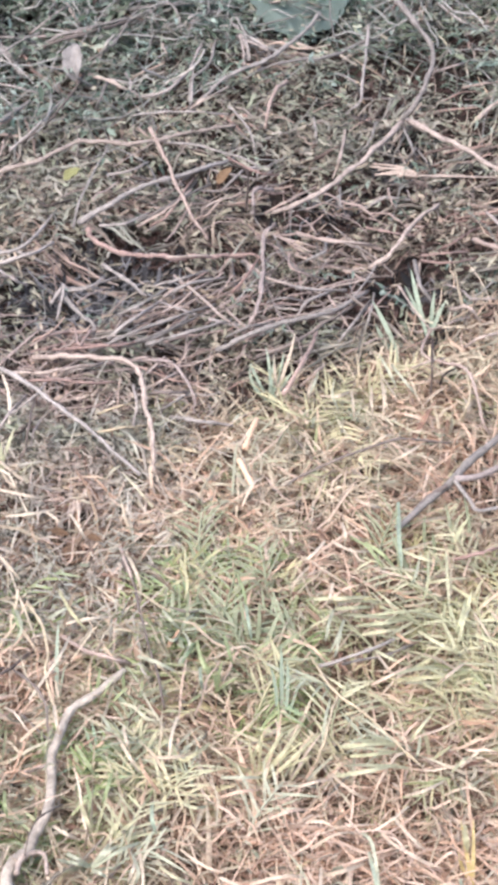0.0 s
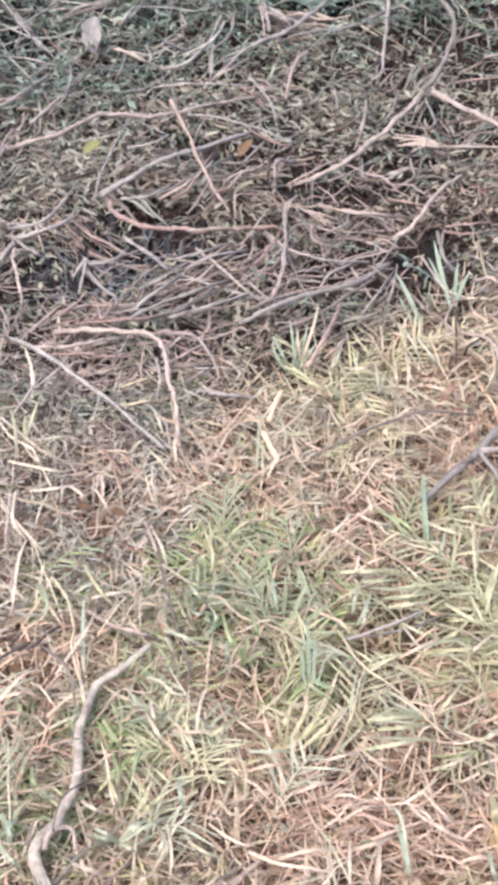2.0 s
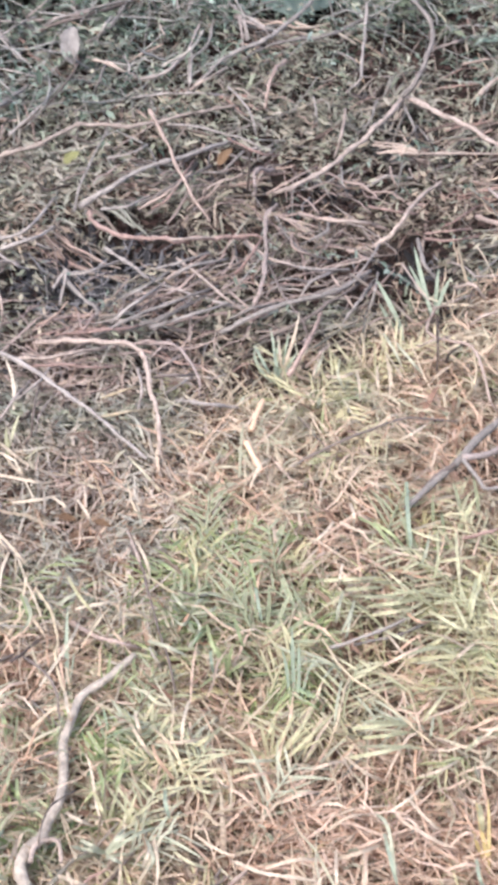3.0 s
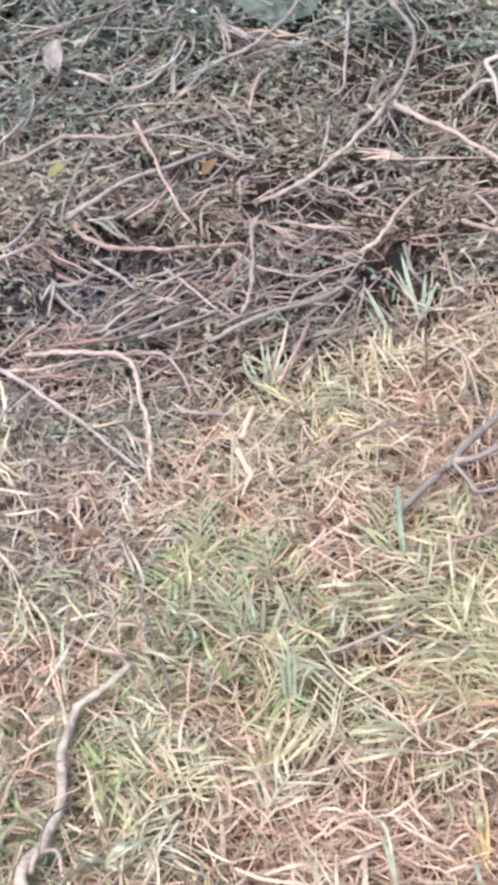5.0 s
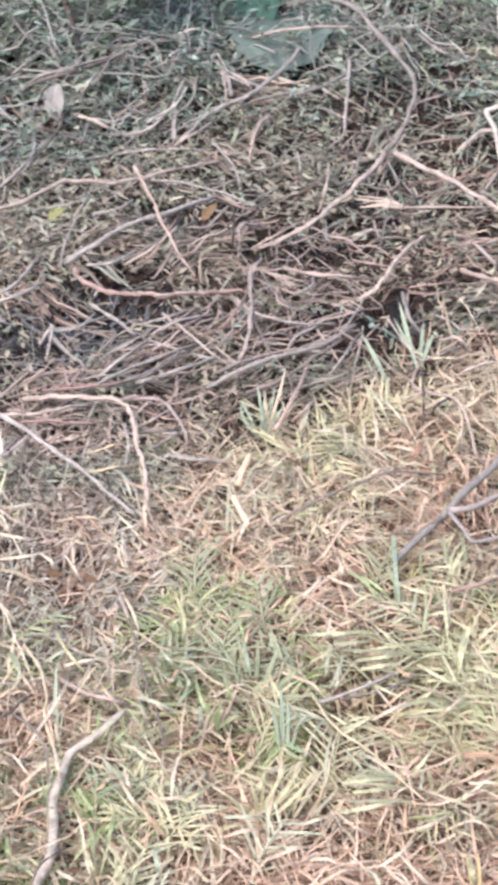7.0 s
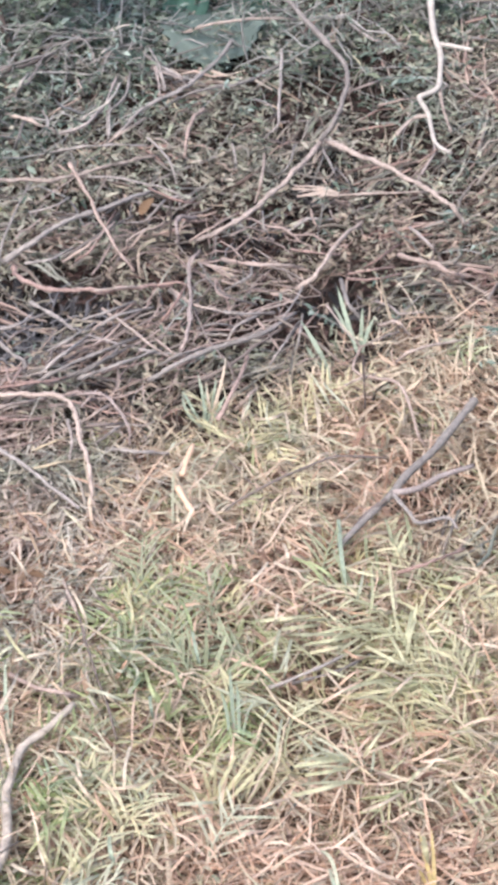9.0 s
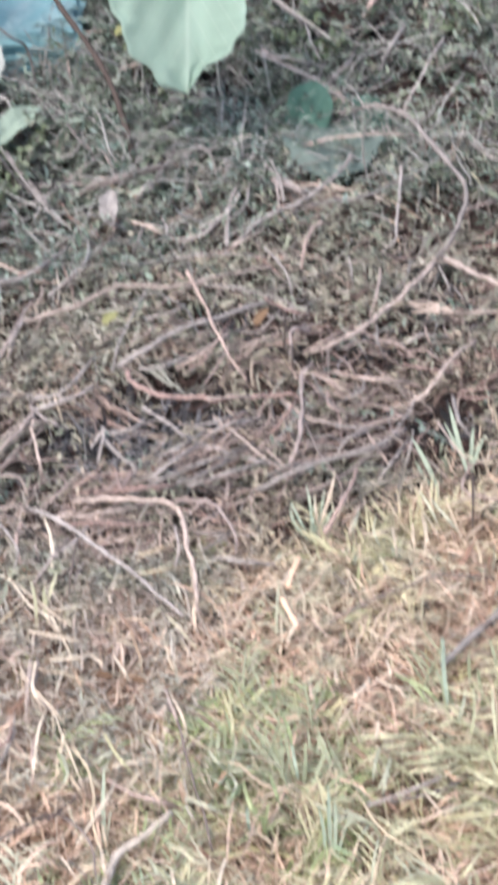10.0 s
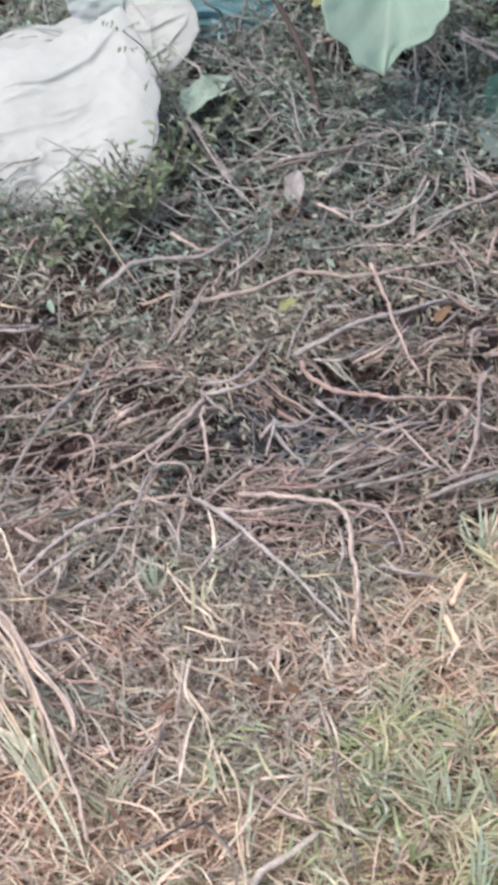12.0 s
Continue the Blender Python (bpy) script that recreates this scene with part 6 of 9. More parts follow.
twig("twig", BARK_GREY, 0.0022, [(-0.242, 2.025, 0.042), (-0.253, 2.019, 0.057), (-0.273, 2.004, 0.063), (-0.283, 1.975, 0.065), (-0.286, 1.949, 0.065), (-0.292, 1.909, 0.063), (-0.301, 1.871, 0.057), (-0.326, 1.858, 0.042)], "crooked grey twig over the brush")
twig("twig", BARK_PALE, 0.0022, [(-0.311, 1.966, 0.042), (-0.278, 1.952, 0.064), (-0.241, 1.960, 0.064), (-0.235, 1.975, 0.042)], "pinkish bowed twig over the brush")
twig("twig", BARK_PALE, 0.0020, [(-0.303, 2.001, 0.042), (-0.270, 1.949, 0.065), (-0.245, 1.970, 0.042)], "short pale twig lying in the brush")
twig("twig", BARK_GREY, 0.0022, [(-0.467, 1.878, 0.038), (-0.437, 1.864, 0.059), (-0.420, 1.864, 0.059), (-0.412, 1.862, 0.039)], "bent grey twig at the brush edge")
twig("stick", BARK_PALE, 0.0041, [(-0.335, 2.114, 0.033), (-0.320, 2.106, 0.050), (-0.309, 2.147, 0.033)], "short thick broken piece of wood")
twig("stick", BARK_PALE, 0.0035, [(-0.327, 2.105, 0.033), (-0.307, 2.094, 0.050), (-0.293, 2.132, 0.033)], "short thick broken piece of wood")
twig("twig", BARK_GREY, 0.0025, [(-0.539, 2.266, 0.037), (-0.483, 2.235, 0.055), (-0.441, 2.239, 0.055), (-0.423, 2.288, 0.037)], "dry curved twig in the brush")
twig("twig", BARK_GREY, 0.0025, [(-0.540, 2.273, 0.037), (-0.505, 2.222, 0.056), (-0.473, 2.225, 0.037)], "dry twig in the brush")
twig("twig", BARK_GREY, 0.0022, [(-0.291, 2.256, 0.039), (-0.272, 2.270, 0.060), (-0.265, 2.344, 0.039)], "thin twig among the weeds")
twig("branch", BARK_GREY, 0.0035, [(-0.381, 2.333, 0.043), (-0.361, 2.340, 0.061), (-0.333, 2.366, 0.065), (-0.277, 2.381, 0.065), (-0.250, 2.421, 0.060), (-0.227, 2.491, 0.042)], "bowed grey branch at the foot of the weeds")
twig("twig", BARK_PALE, 0.0033, [(-0.315, 2.463, 0.040), (-0.277, 2.436, 0.039)], "short pale broken stick among the weeds")
twig("twig", BARK_GREY, 0.0025, [(-0.325, 2.724, 0.037), (-0.287, 2.624, 0.056), (-0.242, 2.563, 0.037)], "straight grey twig in the green weeds")
twig("branch", BARK_PALE, 0.0040, [(0.143, 3.037, 0.046), (0.155, 3.029, 0.070), (0.180, 3.097, 0.070), (0.211, 3.257, 0.046)], "pale grey stick with a swollen node")
twig("twig", BARK_GREY, 0.0035, [(0.007, 3.120, 0.044), (0.043, 3.016, 0.067), (0.085, 2.992, 0.043)], "grey stick in the brush")
twig("twig", BARK_GREY, 0.0030, [(0.005, 2.968, 0.041), (0.048, 2.878, 0.060), (0.090, 2.827, 0.060), (0.131, 2.794, 0.040)], "grey stick in the brush")
twig("twig", BARK_GREY, 0.0030, [(0.090, 2.868, 0.040), (0.129, 2.938, 0.040)], "grey side twig lying in the brush")
twig("twig", BARK_PALE, 0.0025, [(0.049, 2.708, 0.046), (0.093, 2.680, 0.070), (0.149, 2.686, 0.070), (0.197, 2.720, 0.046)], "thin tan stick lying over dark leaves")
twig("twig", BARK_GREY, 0.0027, [(0.158, 2.892, 0.040), (0.175, 2.919, 0.061), (0.199, 3.008, 0.040)], "grey twig in the brush")
twig("twig", BARK_GREY, 0.0022, [(0.184, 2.779, 0.046), (0.214, 2.836, 0.071), (0.248, 2.963, 0.046)], "thin grey twig in the brush")
twig("twig", BARK_GREY, 0.0021, [(-0.249, 2.644, 0.034), (-0.191, 2.632, 0.050), (-0.144, 2.661, 0.050), (-0.107, 2.706, 0.034)], "thin twig among the weeds")
twig("twig", BARK_PALE, 0.0020, [(-0.235, 3.030, 0.036), (-0.193, 3.030, 0.037)], "thin pale twig among the weeds")
twig("twig", BARK_PALE, 0.0023, [(-0.192, 2.916, 0.037), (-0.159, 2.901, 0.057), (-0.144, 2.926, 0.038)], "small pale twig among the weeds")
twig("twig", BARK_GREY, 0.0026, [(-0.196, 2.875, 0.037), (-0.211, 2.789, 0.037)], "short grey twig among the weeds")
twig("twig", BARK_GREY, 0.0025, [(-0.236, 2.771, 0.037), (-0.209, 2.716, 0.037)], "short grey twig among the weeds")
twig("twig", BARK_GREY, 0.0025, [(-0.194, 2.717, 0.037), (-0.175, 2.653, 0.037)], "short grey twig among the weeds")
twig("twig", BARK_GREY, 0.0025, [(-0.045, 2.668, 0.036), (-0.032, 2.667, 0.055), (-0.012, 2.713, 0.036)], "grey twig in the brush")
twig("twig", BARK_GREY, 0.0024, [(0.006, 2.690, 0.036), (0.023, 2.607, 0.055), (0.027, 2.593, 0.036)], "grey twig in the brush")
twig("twig", BARK_GREY, 0.0024, [(0.010, 2.676, 0.036), (0.043, 2.593, 0.056), (0.064, 2.605, 0.037)], "grey twig in the brush")
twig("twig", BARK_GREY, 0.0024, [(-0.042, 2.500, 0.036), (-0.039, 2.520, 0.054), (-0.019, 2.558, 0.054), (-0.012, 2.644, 0.036)], "short grey twig in the brush")
twig("twig", FRAY, 0.0023, [(-0.446, 1.847, 0.041), (-0.408, 1.796, 0.060), (-0.373, 1.743, 0.065), (-0.354, 1.706, 0.065), (-0.329, 1.655, 0.059), (-0.321, 1.643, 0.041)], "long pale dry grass stalk")
twig("twig", BARK_PALE, 0.0023, [(-0.431, 1.843, 0.042), (-0.391, 1.788, 0.058), (-0.361, 1.737, 0.064), (-0.335, 1.700, 0.065), (-0.314, 1.674, 0.064), (-0.303, 1.651, 0.057), (-0.305, 1.646, 0.041)], "long bowed dry grass stalk")
twig("twig", STALK, 0.0018, [(-0.455, 1.851, 0.038), (-0.416, 1.751, 0.056), (-0.387, 1.702, 0.060), (-0.358, 1.652, 0.059), (-0.320, 1.594, 0.055), (-0.295, 1.561, 0.038)], "long yellowish dry grass stalk")
twig("twig", FRAY, 0.0025, [(-0.367, 1.747, 0.039), (-0.336, 1.672, 0.057), (-0.310, 1.612, 0.059), (-0.285, 1.557, 0.056), (-0.273, 1.522, 0.038)], "long pale dry grass stalk")
twig("twig", FRAY, 0.0024, [(-0.397, 1.716, 0.045), (-0.393, 1.647, 0.066), (-0.385, 1.607, 0.069), (-0.370, 1.576, 0.066), (-0.355, 1.576, 0.044)], "bleached bowed stalk over the straw")
twig("twig", BARK_PALE, 0.0017, [(-0.409, 1.564, 0.035), (-0.369, 1.512, 0.053), (-0.330, 1.480, 0.053), (-0.314, 1.476, 0.035)], "long pale dry stalk in the straw")
twig("twig", BARK_PALE, 0.0021, [(-0.350, 1.819, 0.036), (-0.321, 1.774, 0.054), (-0.303, 1.761, 0.054), (-0.270, 1.754, 0.036)], "grey crooked twig at the grass edge")
twig("twig", BARK_PALE, 0.0026, [(-0.221, 1.770, 0.036), (-0.217, 1.697, 0.054), (-0.219, 1.685, 0.035)], "stout pale stalk in the straw")
twig("twig", BARK_PALE, 0.0022, [(-0.204, 1.685, 0.035), (-0.206, 1.620, 0.054), (-0.206, 1.594, 0.035)], "stout pale stalk in the straw")
twig("twig", BARK_DARK, 0.0019, [(-0.245, 1.512, 0.038), (-0.217, 1.499, 0.059), (-0.187, 1.550, 0.038)], "dark twig lying on the straw")
twig("twig", STALK, 0.0014, [(-0.296, 1.465, 0.035), (-0.267, 1.459, 0.053), (-0.243, 1.515, 0.035)], "dry bent stalk on the straw")
twig("twig", BARK_GREY, 0.0015, [(-0.248, 1.595, 0.035), (-0.234, 1.606, 0.053), (-0.226, 1.644, 0.053), (-0.230, 1.700, 0.035)], "thin grey stalk in the straw")
twig("twig", BARK_RED, 0.0015, [(-0.438, 1.717, 0.032), (-0.383, 1.704, 0.050), (-0.325, 1.726, 0.033)], "thin reddish twig in the straw")
twig("twig", BARK_RED, 0.0015, [(-0.434, 1.697, 0.032), (-0.369, 1.683, 0.049), (-0.308, 1.684, 0.049), (-0.275, 1.690, 0.032)], "thin reddish twig in the straw")
twig("twig", BARK_GREY, 0.0019, [(-0.209, 1.913, 0.039), (-0.187, 1.910, 0.060), (-0.175, 1.966, 0.039)], "grey twig at the brush edge")
twig("twig", BARK_GREY, 0.0019, [(-0.225, 1.875, 0.039), (-0.207, 1.887, 0.060), (-0.195, 1.943, 0.039)], "thin grey twig at the brush edge")
twig("twig", BARK_GREY, 0.0022, [(-0.090, 1.966, 0.036), (-0.085, 1.911, 0.055), (-0.088, 1.901, 0.036)], "small curved twig at the brush edge")

twig("twig", BARK_GREY, 0.0018, [(-0.097, 2.021, 0.044), (-0.075, 2.010, 0.062), (-0.049, 2.029, 0.062), (-0.033, 2.079, 0.044)], "thin grey bent twig lying on the dead brush")
twig("twig", BARK_GREY, 0.0017, [(-0.109, 2.069, 0.044), (-0.087, 2.059, 0.064), (-0.061, 2.118, 0.044)], "thin grey bent twig lying on the dead brush")
twig("twig", BARK_GREY, 0.0016, [(-0.073, 2.122, 0.044), (-0.044, 2.110, 0.064), (-0.016, 2.156, 0.044)], "thin grey bent twig lying on the dead brush")
twig("twig", BARK_DARK, 0.0016, [(-0.185, 1.929, 0.044), (-0.186, 1.871, 0.064), (-0.189, 1.853, 0.044)], "thin dark twig at the edge of the brush")
twig("twig", BARK_GREY, 0.0013, [(-0.177, 1.901, 0.044), (-0.181, 1.855, 0.064), (-0.185, 1.857, 0.044)], "thin grey bent twig at the edge of the brush")
twig("twig", BARK_PALE, 0.0016, [(-0.226, 1.928, 0.044), (-0.221, 1.893, 0.064), (-0.222, 1.908, 0.044)], "thin pale pinkish bent twig at the edge of the brush")
twig("twig", BARK_PALE, 0.0014, [(-0.240, 1.900, 0.044), (-0.226, 1.877, 0.064), (-0.219, 1.904, 0.044)], "thin pale pinkish bent twig at the edge of the brush")
twig("twig", BARK_RED, 0.0016, [(-0.196, 1.957, 0.044), (-0.163, 1.938, 0.062), (-0.131, 1.934, 0.062), (-0.106, 1.959, 0.044)], "thin reddish bent twig at the edge of the brush")
twig("twig", BARK_PALE, 0.0018, [(-0.075, 1.949, 0.044), (-0.058, 1.936, 0.064), (-0.043, 1.977, 0.044)], "thin pale pinkish bent twig at the edge of the brush")
twig("twig", BARK_DARK, 0.0024, [(-0.074, 1.940, 0.044), (-0.052, 1.916, 0.063), (-0.035, 1.943, 0.043)], "thin dark bent twig at the edge of the brush")
twig("twig", BARK_GREY, 0.0018, [(-0.061, 1.916, 0.043), (-0.044, 1.903, 0.063), (-0.035, 1.941, 0.043)], "thin grey bent twig at the edge of the brush")
twig("stalk", STALK, 0.0013, [(-0.123, 1.909, 0.044), (-0.098, 1.895, 0.064), (-0.079, 1.930, 0.044)], "thin dry straw-coloured bent stalk at the edge of the brush")
twig("stalk", STALK, 0.0013, [(-0.127, 1.880, 0.044), (-0.097, 1.861, 0.063), (-0.073, 1.891, 0.043)], "thin dry straw-coloured bent stalk at the edge of the brush")
twig("stalk", STALK, 0.0014, [(-0.031, 1.826, 0.043), (-0.046, 1.820, 0.058), (-0.051, 1.823, 0.062), (-0.041, 1.826, 0.062), (-0.023, 1.821, 0.058), (-0.018, 1.850, 0.043)], "thin dry straw-coloured bent stalk at the edge of the brush")
twig("twig", BARK_RED, 0.0017, [(-0.172, 2.008, 0.044), (-0.133, 1.990, 0.062), (-0.106, 1.995, 0.062), (-0.082, 2.028, 0.044)], "thin reddish bent twig lying on the dead brush")
twig("twig", BARK_RED, 0.0014, [(-0.194, 2.003, 0.044), (-0.175, 1.985, 0.064), (-0.157, 2.022, 0.044)], "thin reddish bent twig lying on the dead brush")
twig("twig", BARK_PALE, 0.0017, [(-0.079, 2.179, 0.044), (-0.056, 2.149, 0.062), (-0.025, 2.155, 0.062), (0.002, 2.183, 0.044)], "thin pale pinkish bent twig lying on the dead brush")
twig("twig", BARK_GREY, 0.0015, [(-0.163, 2.105, 0.044), (-0.139, 2.085, 0.064), (-0.128, 2.131, 0.044)], "thin grey bent twig lying on the dead brush")
twig("twig", BARK_GREY, 0.0016, [(-0.151, 2.080, 0.044), (-0.142, 2.069, 0.064), (-0.124, 2.113, 0.044)], "thin grey bent twig lying on the dead brush")
twig("twig", BARK_PALE, 0.0018, [(-0.136, 2.040, 0.044), (-0.144, 1.991, 0.064), (-0.152, 2.044, 0.044)], "thin pale pinkish bent twig lying on the dead brush")
twig("twig", BARK_PALE, 0.0017, [(0.020, 2.179, 0.044), (0.044, 2.120, 0.062), (0.064, 2.110, 0.061), (0.084, 2.126, 0.043)], "thin pale pinkish bent twig lying on the dead brush")
twig("twig", BARK_PALE, 0.0016, [(0.069, 2.193, 0.044), (0.070, 2.136, 0.063), (0.098, 2.150, 0.043)], "thin pale pinkish bent twig lying on the dead brush")
twig("twig", BARK_DARK, 0.0015, [(0.042, 2.146, 0.044), (0.054, 2.058, 0.061), (0.072, 2.006, 0.061), (0.080, 1.989, 0.043)], "long dark twig lying on the dead brush")
twig("twig", BARK_GREY, 0.0015, [(0.121, 2.031, 0.043), (0.137, 2.043, 0.063), (0.152, 2.102, 0.043)], "thin grey twig lying on the dead brush")
twig("twig", BARK_GREY, 0.0014, [(0.115, 2.021, 0.043), (0.131, 2.028, 0.063), (0.152, 2.096, 0.043)], "thin grey twig at the edge of the brush")
twig("twig", BARK_GREY, 0.0014, [(0.143, 2.044, 0.043), (0.150, 2.053, 0.063), (0.156, 2.116, 0.043)], "thin grey twig lying on the dead brush")
twig("twig", BARK_PALE, 0.0030, [(0.058, 1.932, 0.043), (0.076, 1.953, 0.063), (0.094, 2.044, 0.043)], "thin pale pinkish twig at the edge of the brush")
twig("twig", BARK_PALE, 0.0020, [(0.076, 1.945, 0.043), (0.090, 1.937, 0.063), (0.100, 1.982, 0.043)], "thin pale pinkish bent twig at the edge of the brush")
twig("twig", BARK_PALE, 0.0013, [(0.182, 2.130, 0.043), (0.192, 2.048, 0.063), (0.211, 2.032, 0.043)], "thin pale pinkish twig at the edge of the brush")
twig("twig", BARK_BROWN, 0.0014, [(0.212, 1.939, 0.043), (0.215, 1.928, 0.063), (0.236, 1.971, 0.043)], "thin dark brown bent twig at the edge of the brush")
twig("twig", BARK_BROWN, 0.0016, [(0.210, 2.021, 0.043), (0.204, 1.947, 0.063), (0.202, 1.925, 0.043)], "thin dark brown twig at the edge of the brush")
twig("twig", BARK_GREY, 0.0028, [(0.202, 2.177, 0.043), (0.201, 2.099, 0.063), (0.215, 2.089, 0.043)], "thin grey twig lying on the dead brush")
twig("twig", BARK_PALE, 0.0016, [(0.209, 2.037, 0.043), (0.228, 2.019, 0.063), (0.251, 2.059, 0.043)], "thin pale pinkish bent twig at the edge of the brush")
twig("twig", BARK_RED, 0.0018, [(0.208, 2.177, 0.043), (0.235, 2.136, 0.063), (0.266, 2.174, 0.043)], "thin reddish bent twig lying on the dead brush")
twig("twig", BARK_RED, 0.0016, [(0.211, 2.187, 0.043), (0.233, 2.156, 0.063), (0.260, 2.189, 0.043)], "thin reddish bent twig lying on the dead brush")
twig("stalk", STALK, 0.0016, [(0.133, 1.998, 0.043), (0.132, 1.937, 0.063), (0.130, 1.934, 0.043)], "thin dry straw-coloured stalk at the edge of the brush")
twig("twig", BARK_RED, 0.0017, [(0.002, 2.183, 0.044), (0.028, 2.160, 0.064), (0.051, 2.172, 0.044)], "thin reddish bent twig lying on the dead brush")
twig("twig", BARK_GREY, 0.0018, [(0.002, 2.038, 0.043), (0.026, 2.027, 0.063), (0.052, 2.067, 0.043)], "thin grey bent twig lying on the dead brush")
twig("twig", BARK_PALE, 0.0016, [(0.002, 2.086, 0.044), (0.018, 2.032, 0.063), (0.032, 2.042, 0.043)], "thin pale pinkish bent twig lying on the dead brush")
twig("twig", BARK_RED, 0.0018, [(0.008, 2.119, 0.044), (0.025, 2.125, 0.064), (0.037, 2.186, 0.044)], "thin reddish bent twig lying on the dead brush")
twig("twig", BARK_GREY, 0.0014, [(0.044, 2.102, 0.043), (0.063, 2.080, 0.063), (0.086, 2.101, 0.043)], "thin grey bent twig lying on the dead brush")
twig("twig", BARK_PALE, 0.0016, [(0.127, 2.051, 0.043), (0.111, 2.067, 0.063), (0.108, 2.115, 0.043)], "thin pale pinkish twig lying on the dead brush")
twig("stalk", STALK, 0.0015, [(0.241, 1.967, 0.043), (0.235, 1.885, 0.064), (0.228, 1.878, 0.043)], "thin dry straw-coloured stalk lying on the dry grass")
twig("stalk", STALK, 0.0015, [(0.226, 1.913, 0.043), (0.231, 1.872, 0.064), (0.225, 1.878, 0.043)], "short dry straw-coloured bent stalk lying on the dry grass")
twig("twig", BARK_PALE, 0.0015, [(0.185, 1.968, 0.043), (0.198, 1.947, 0.063), (0.221, 1.986, 0.043)], "thin pale pinkish bent twig at the edge of the brush")
twig("twig", BARK_PALE, 0.0022, [(-0.045, 2.465, 0.044), (-0.020, 2.461, 0.064), (0.004, 2.522, 0.044)], "thin pale pinkish bent twig lying on the dead brush")
twig("twig", BARK_GREY, 0.0015, [(-0.109, 2.454, 0.044), (-0.066, 2.433, 0.062), (-0.026, 2.434, 0.062), (0.004, 2.461, 0.044)], "thin grey bent twig lying on the dead brush")
twig("twig", BARK_PALE, 0.0018, [(-0.094, 2.226, 0.044), (-0.068, 2.228, 0.062), (-0.049, 2.255, 0.062), (-0.037, 2.305, 0.044)], "thin pale pinkish bent twig lying on the dead brush")
twig("twig", BARK_GREY, 0.0018, [(-0.134, 2.225, 0.044), (-0.107, 2.201, 0.064), (-0.081, 2.255, 0.044)], "thin grey bent twig lying on the dead brush")
twig("twig", BARK_GREY, 0.0015, [(-0.163, 2.219, 0.044), (-0.156, 2.246, 0.062), (-0.132, 2.346, 0.062), (-0.119, 2.395, 0.044)], "long grey twig lying on the dead brush")
twig("twig", BARK_BROWN, 0.0018, [(-0.205, 2.276, 0.044), (-0.192, 2.233, 0.062), (-0.178, 2.238, 0.062), (-0.163, 2.276, 0.044)], "thin dark brown bent twig lying on the dead brush")
twig("twig", BARK_GREY, 0.0017, [(-0.129, 2.326, 0.044), (-0.101, 2.305, 0.064), (-0.086, 2.355, 0.044)], "thin grey bent twig lying on the dead brush")
twig("twig", BARK_GREY, 0.0018, [(-0.294, 2.618, 0.045), (-0.253, 2.590, 0.065), (-0.230, 2.616, 0.045)], "thin grey bent twig among the green weeds")
twig("twig", BARK_GREY, 0.0018, [(-0.291, 2.574, 0.045), (-0.266, 2.556, 0.063), (-0.244, 2.588, 0.063), (-0.225, 2.641, 0.045)], "thin grey bent twig among the green weeds")
twig("twig", BARK_GREY, 0.0016, [(-0.286, 2.520, 0.045), (-0.253, 2.490, 0.062), (-0.221, 2.477, 0.062), (-0.195, 2.498, 0.044)], "thin grey bent twig lying on the dead brush")
twig("twig", BARK_PALE, 0.0015, [(-0.262, 2.345, 0.044), (-0.248, 2.340, 0.064), (-0.251, 2.403, 0.044)], "thin pale pinkish bent twig lying on the dead brush")
twig("twig", BARK_GREY, 0.0014, [(-0.118, 2.554, 0.044), (-0.109, 2.486, 0.064), (-0.119, 2.479, 0.044)], "thin grey bent twig lying on the dead brush")
twig("twig", BARK_RED, 0.0018, [(-0.080, 2.229, 0.044), (-0.062, 2.221, 0.064), (-0.035, 2.326, 0.044)], "thin reddish bent twig lying on the dead brush")
twig("twig", BARK_BROWN, 0.0020, [(-0.105, 2.321, 0.044), (-0.064, 2.287, 0.064), (-0.017, 2.350, 0.044)], "long dark brown bent twig lying on the dead brush")
twig("twig", BARK_GREY, 0.0016, [(0.004, 2.478, 0.044), (0.022, 2.415, 0.062), (0.031, 2.384, 0.062), (0.034, 2.382, 0.044)], "thin grey twig lying on the dead brush")
twig("twig", BARK_PALE, 0.0014, [(0.083, 2.290, 0.044), (0.070, 2.250, 0.064), (0.050, 2.270, 0.044)], "thin pale pinkish bent twig lying on the dead brush")
twig("twig", BARK_PALE, 0.0015, [(0.044, 2.269, 0.044), (0.070, 2.266, 0.064), (0.101, 2.326, 0.044)], "thin pale pinkish bent twig lying on the dead brush")
twig("twig", BARK_RED, 0.0017, [(0.229, 2.196, 0.043), (0.244, 2.179, 0.063), (0.272, 2.237, 0.043)], "thin reddish bent twig lying on the dead brush")
twig("twig", BARK_PALE, 0.0018, [(0.078, 2.234, 0.044), (0.108, 2.193, 0.062), (0.139, 2.190, 0.061), (0.164, 2.211, 0.043)], "thin pale pinkish bent twig lying on the dead brush")
twig("twig", BARK_PALE, 0.0020, [(0.040, 2.201, 0.044), (0.046, 2.203, 0.064), (0.052, 2.245, 0.044)], "short pale pinkish twig lying on the dead brush")
twig("twig", BARK_GREY, 0.0028, [(0.052, 2.316, 0.044), (0.032, 2.284, 0.062), (0.032, 2.259, 0.062), (0.031, 2.263, 0.044)], "thin grey bent twig lying on the dead brush")
twig("twig", BARK_RED, 0.0017, [(0.003, 2.373, 0.044), (0.021, 2.330, 0.062), (0.042, 2.317, 0.062), (0.060, 2.345, 0.044)], "thin reddish bent twig lying on the dead brush")
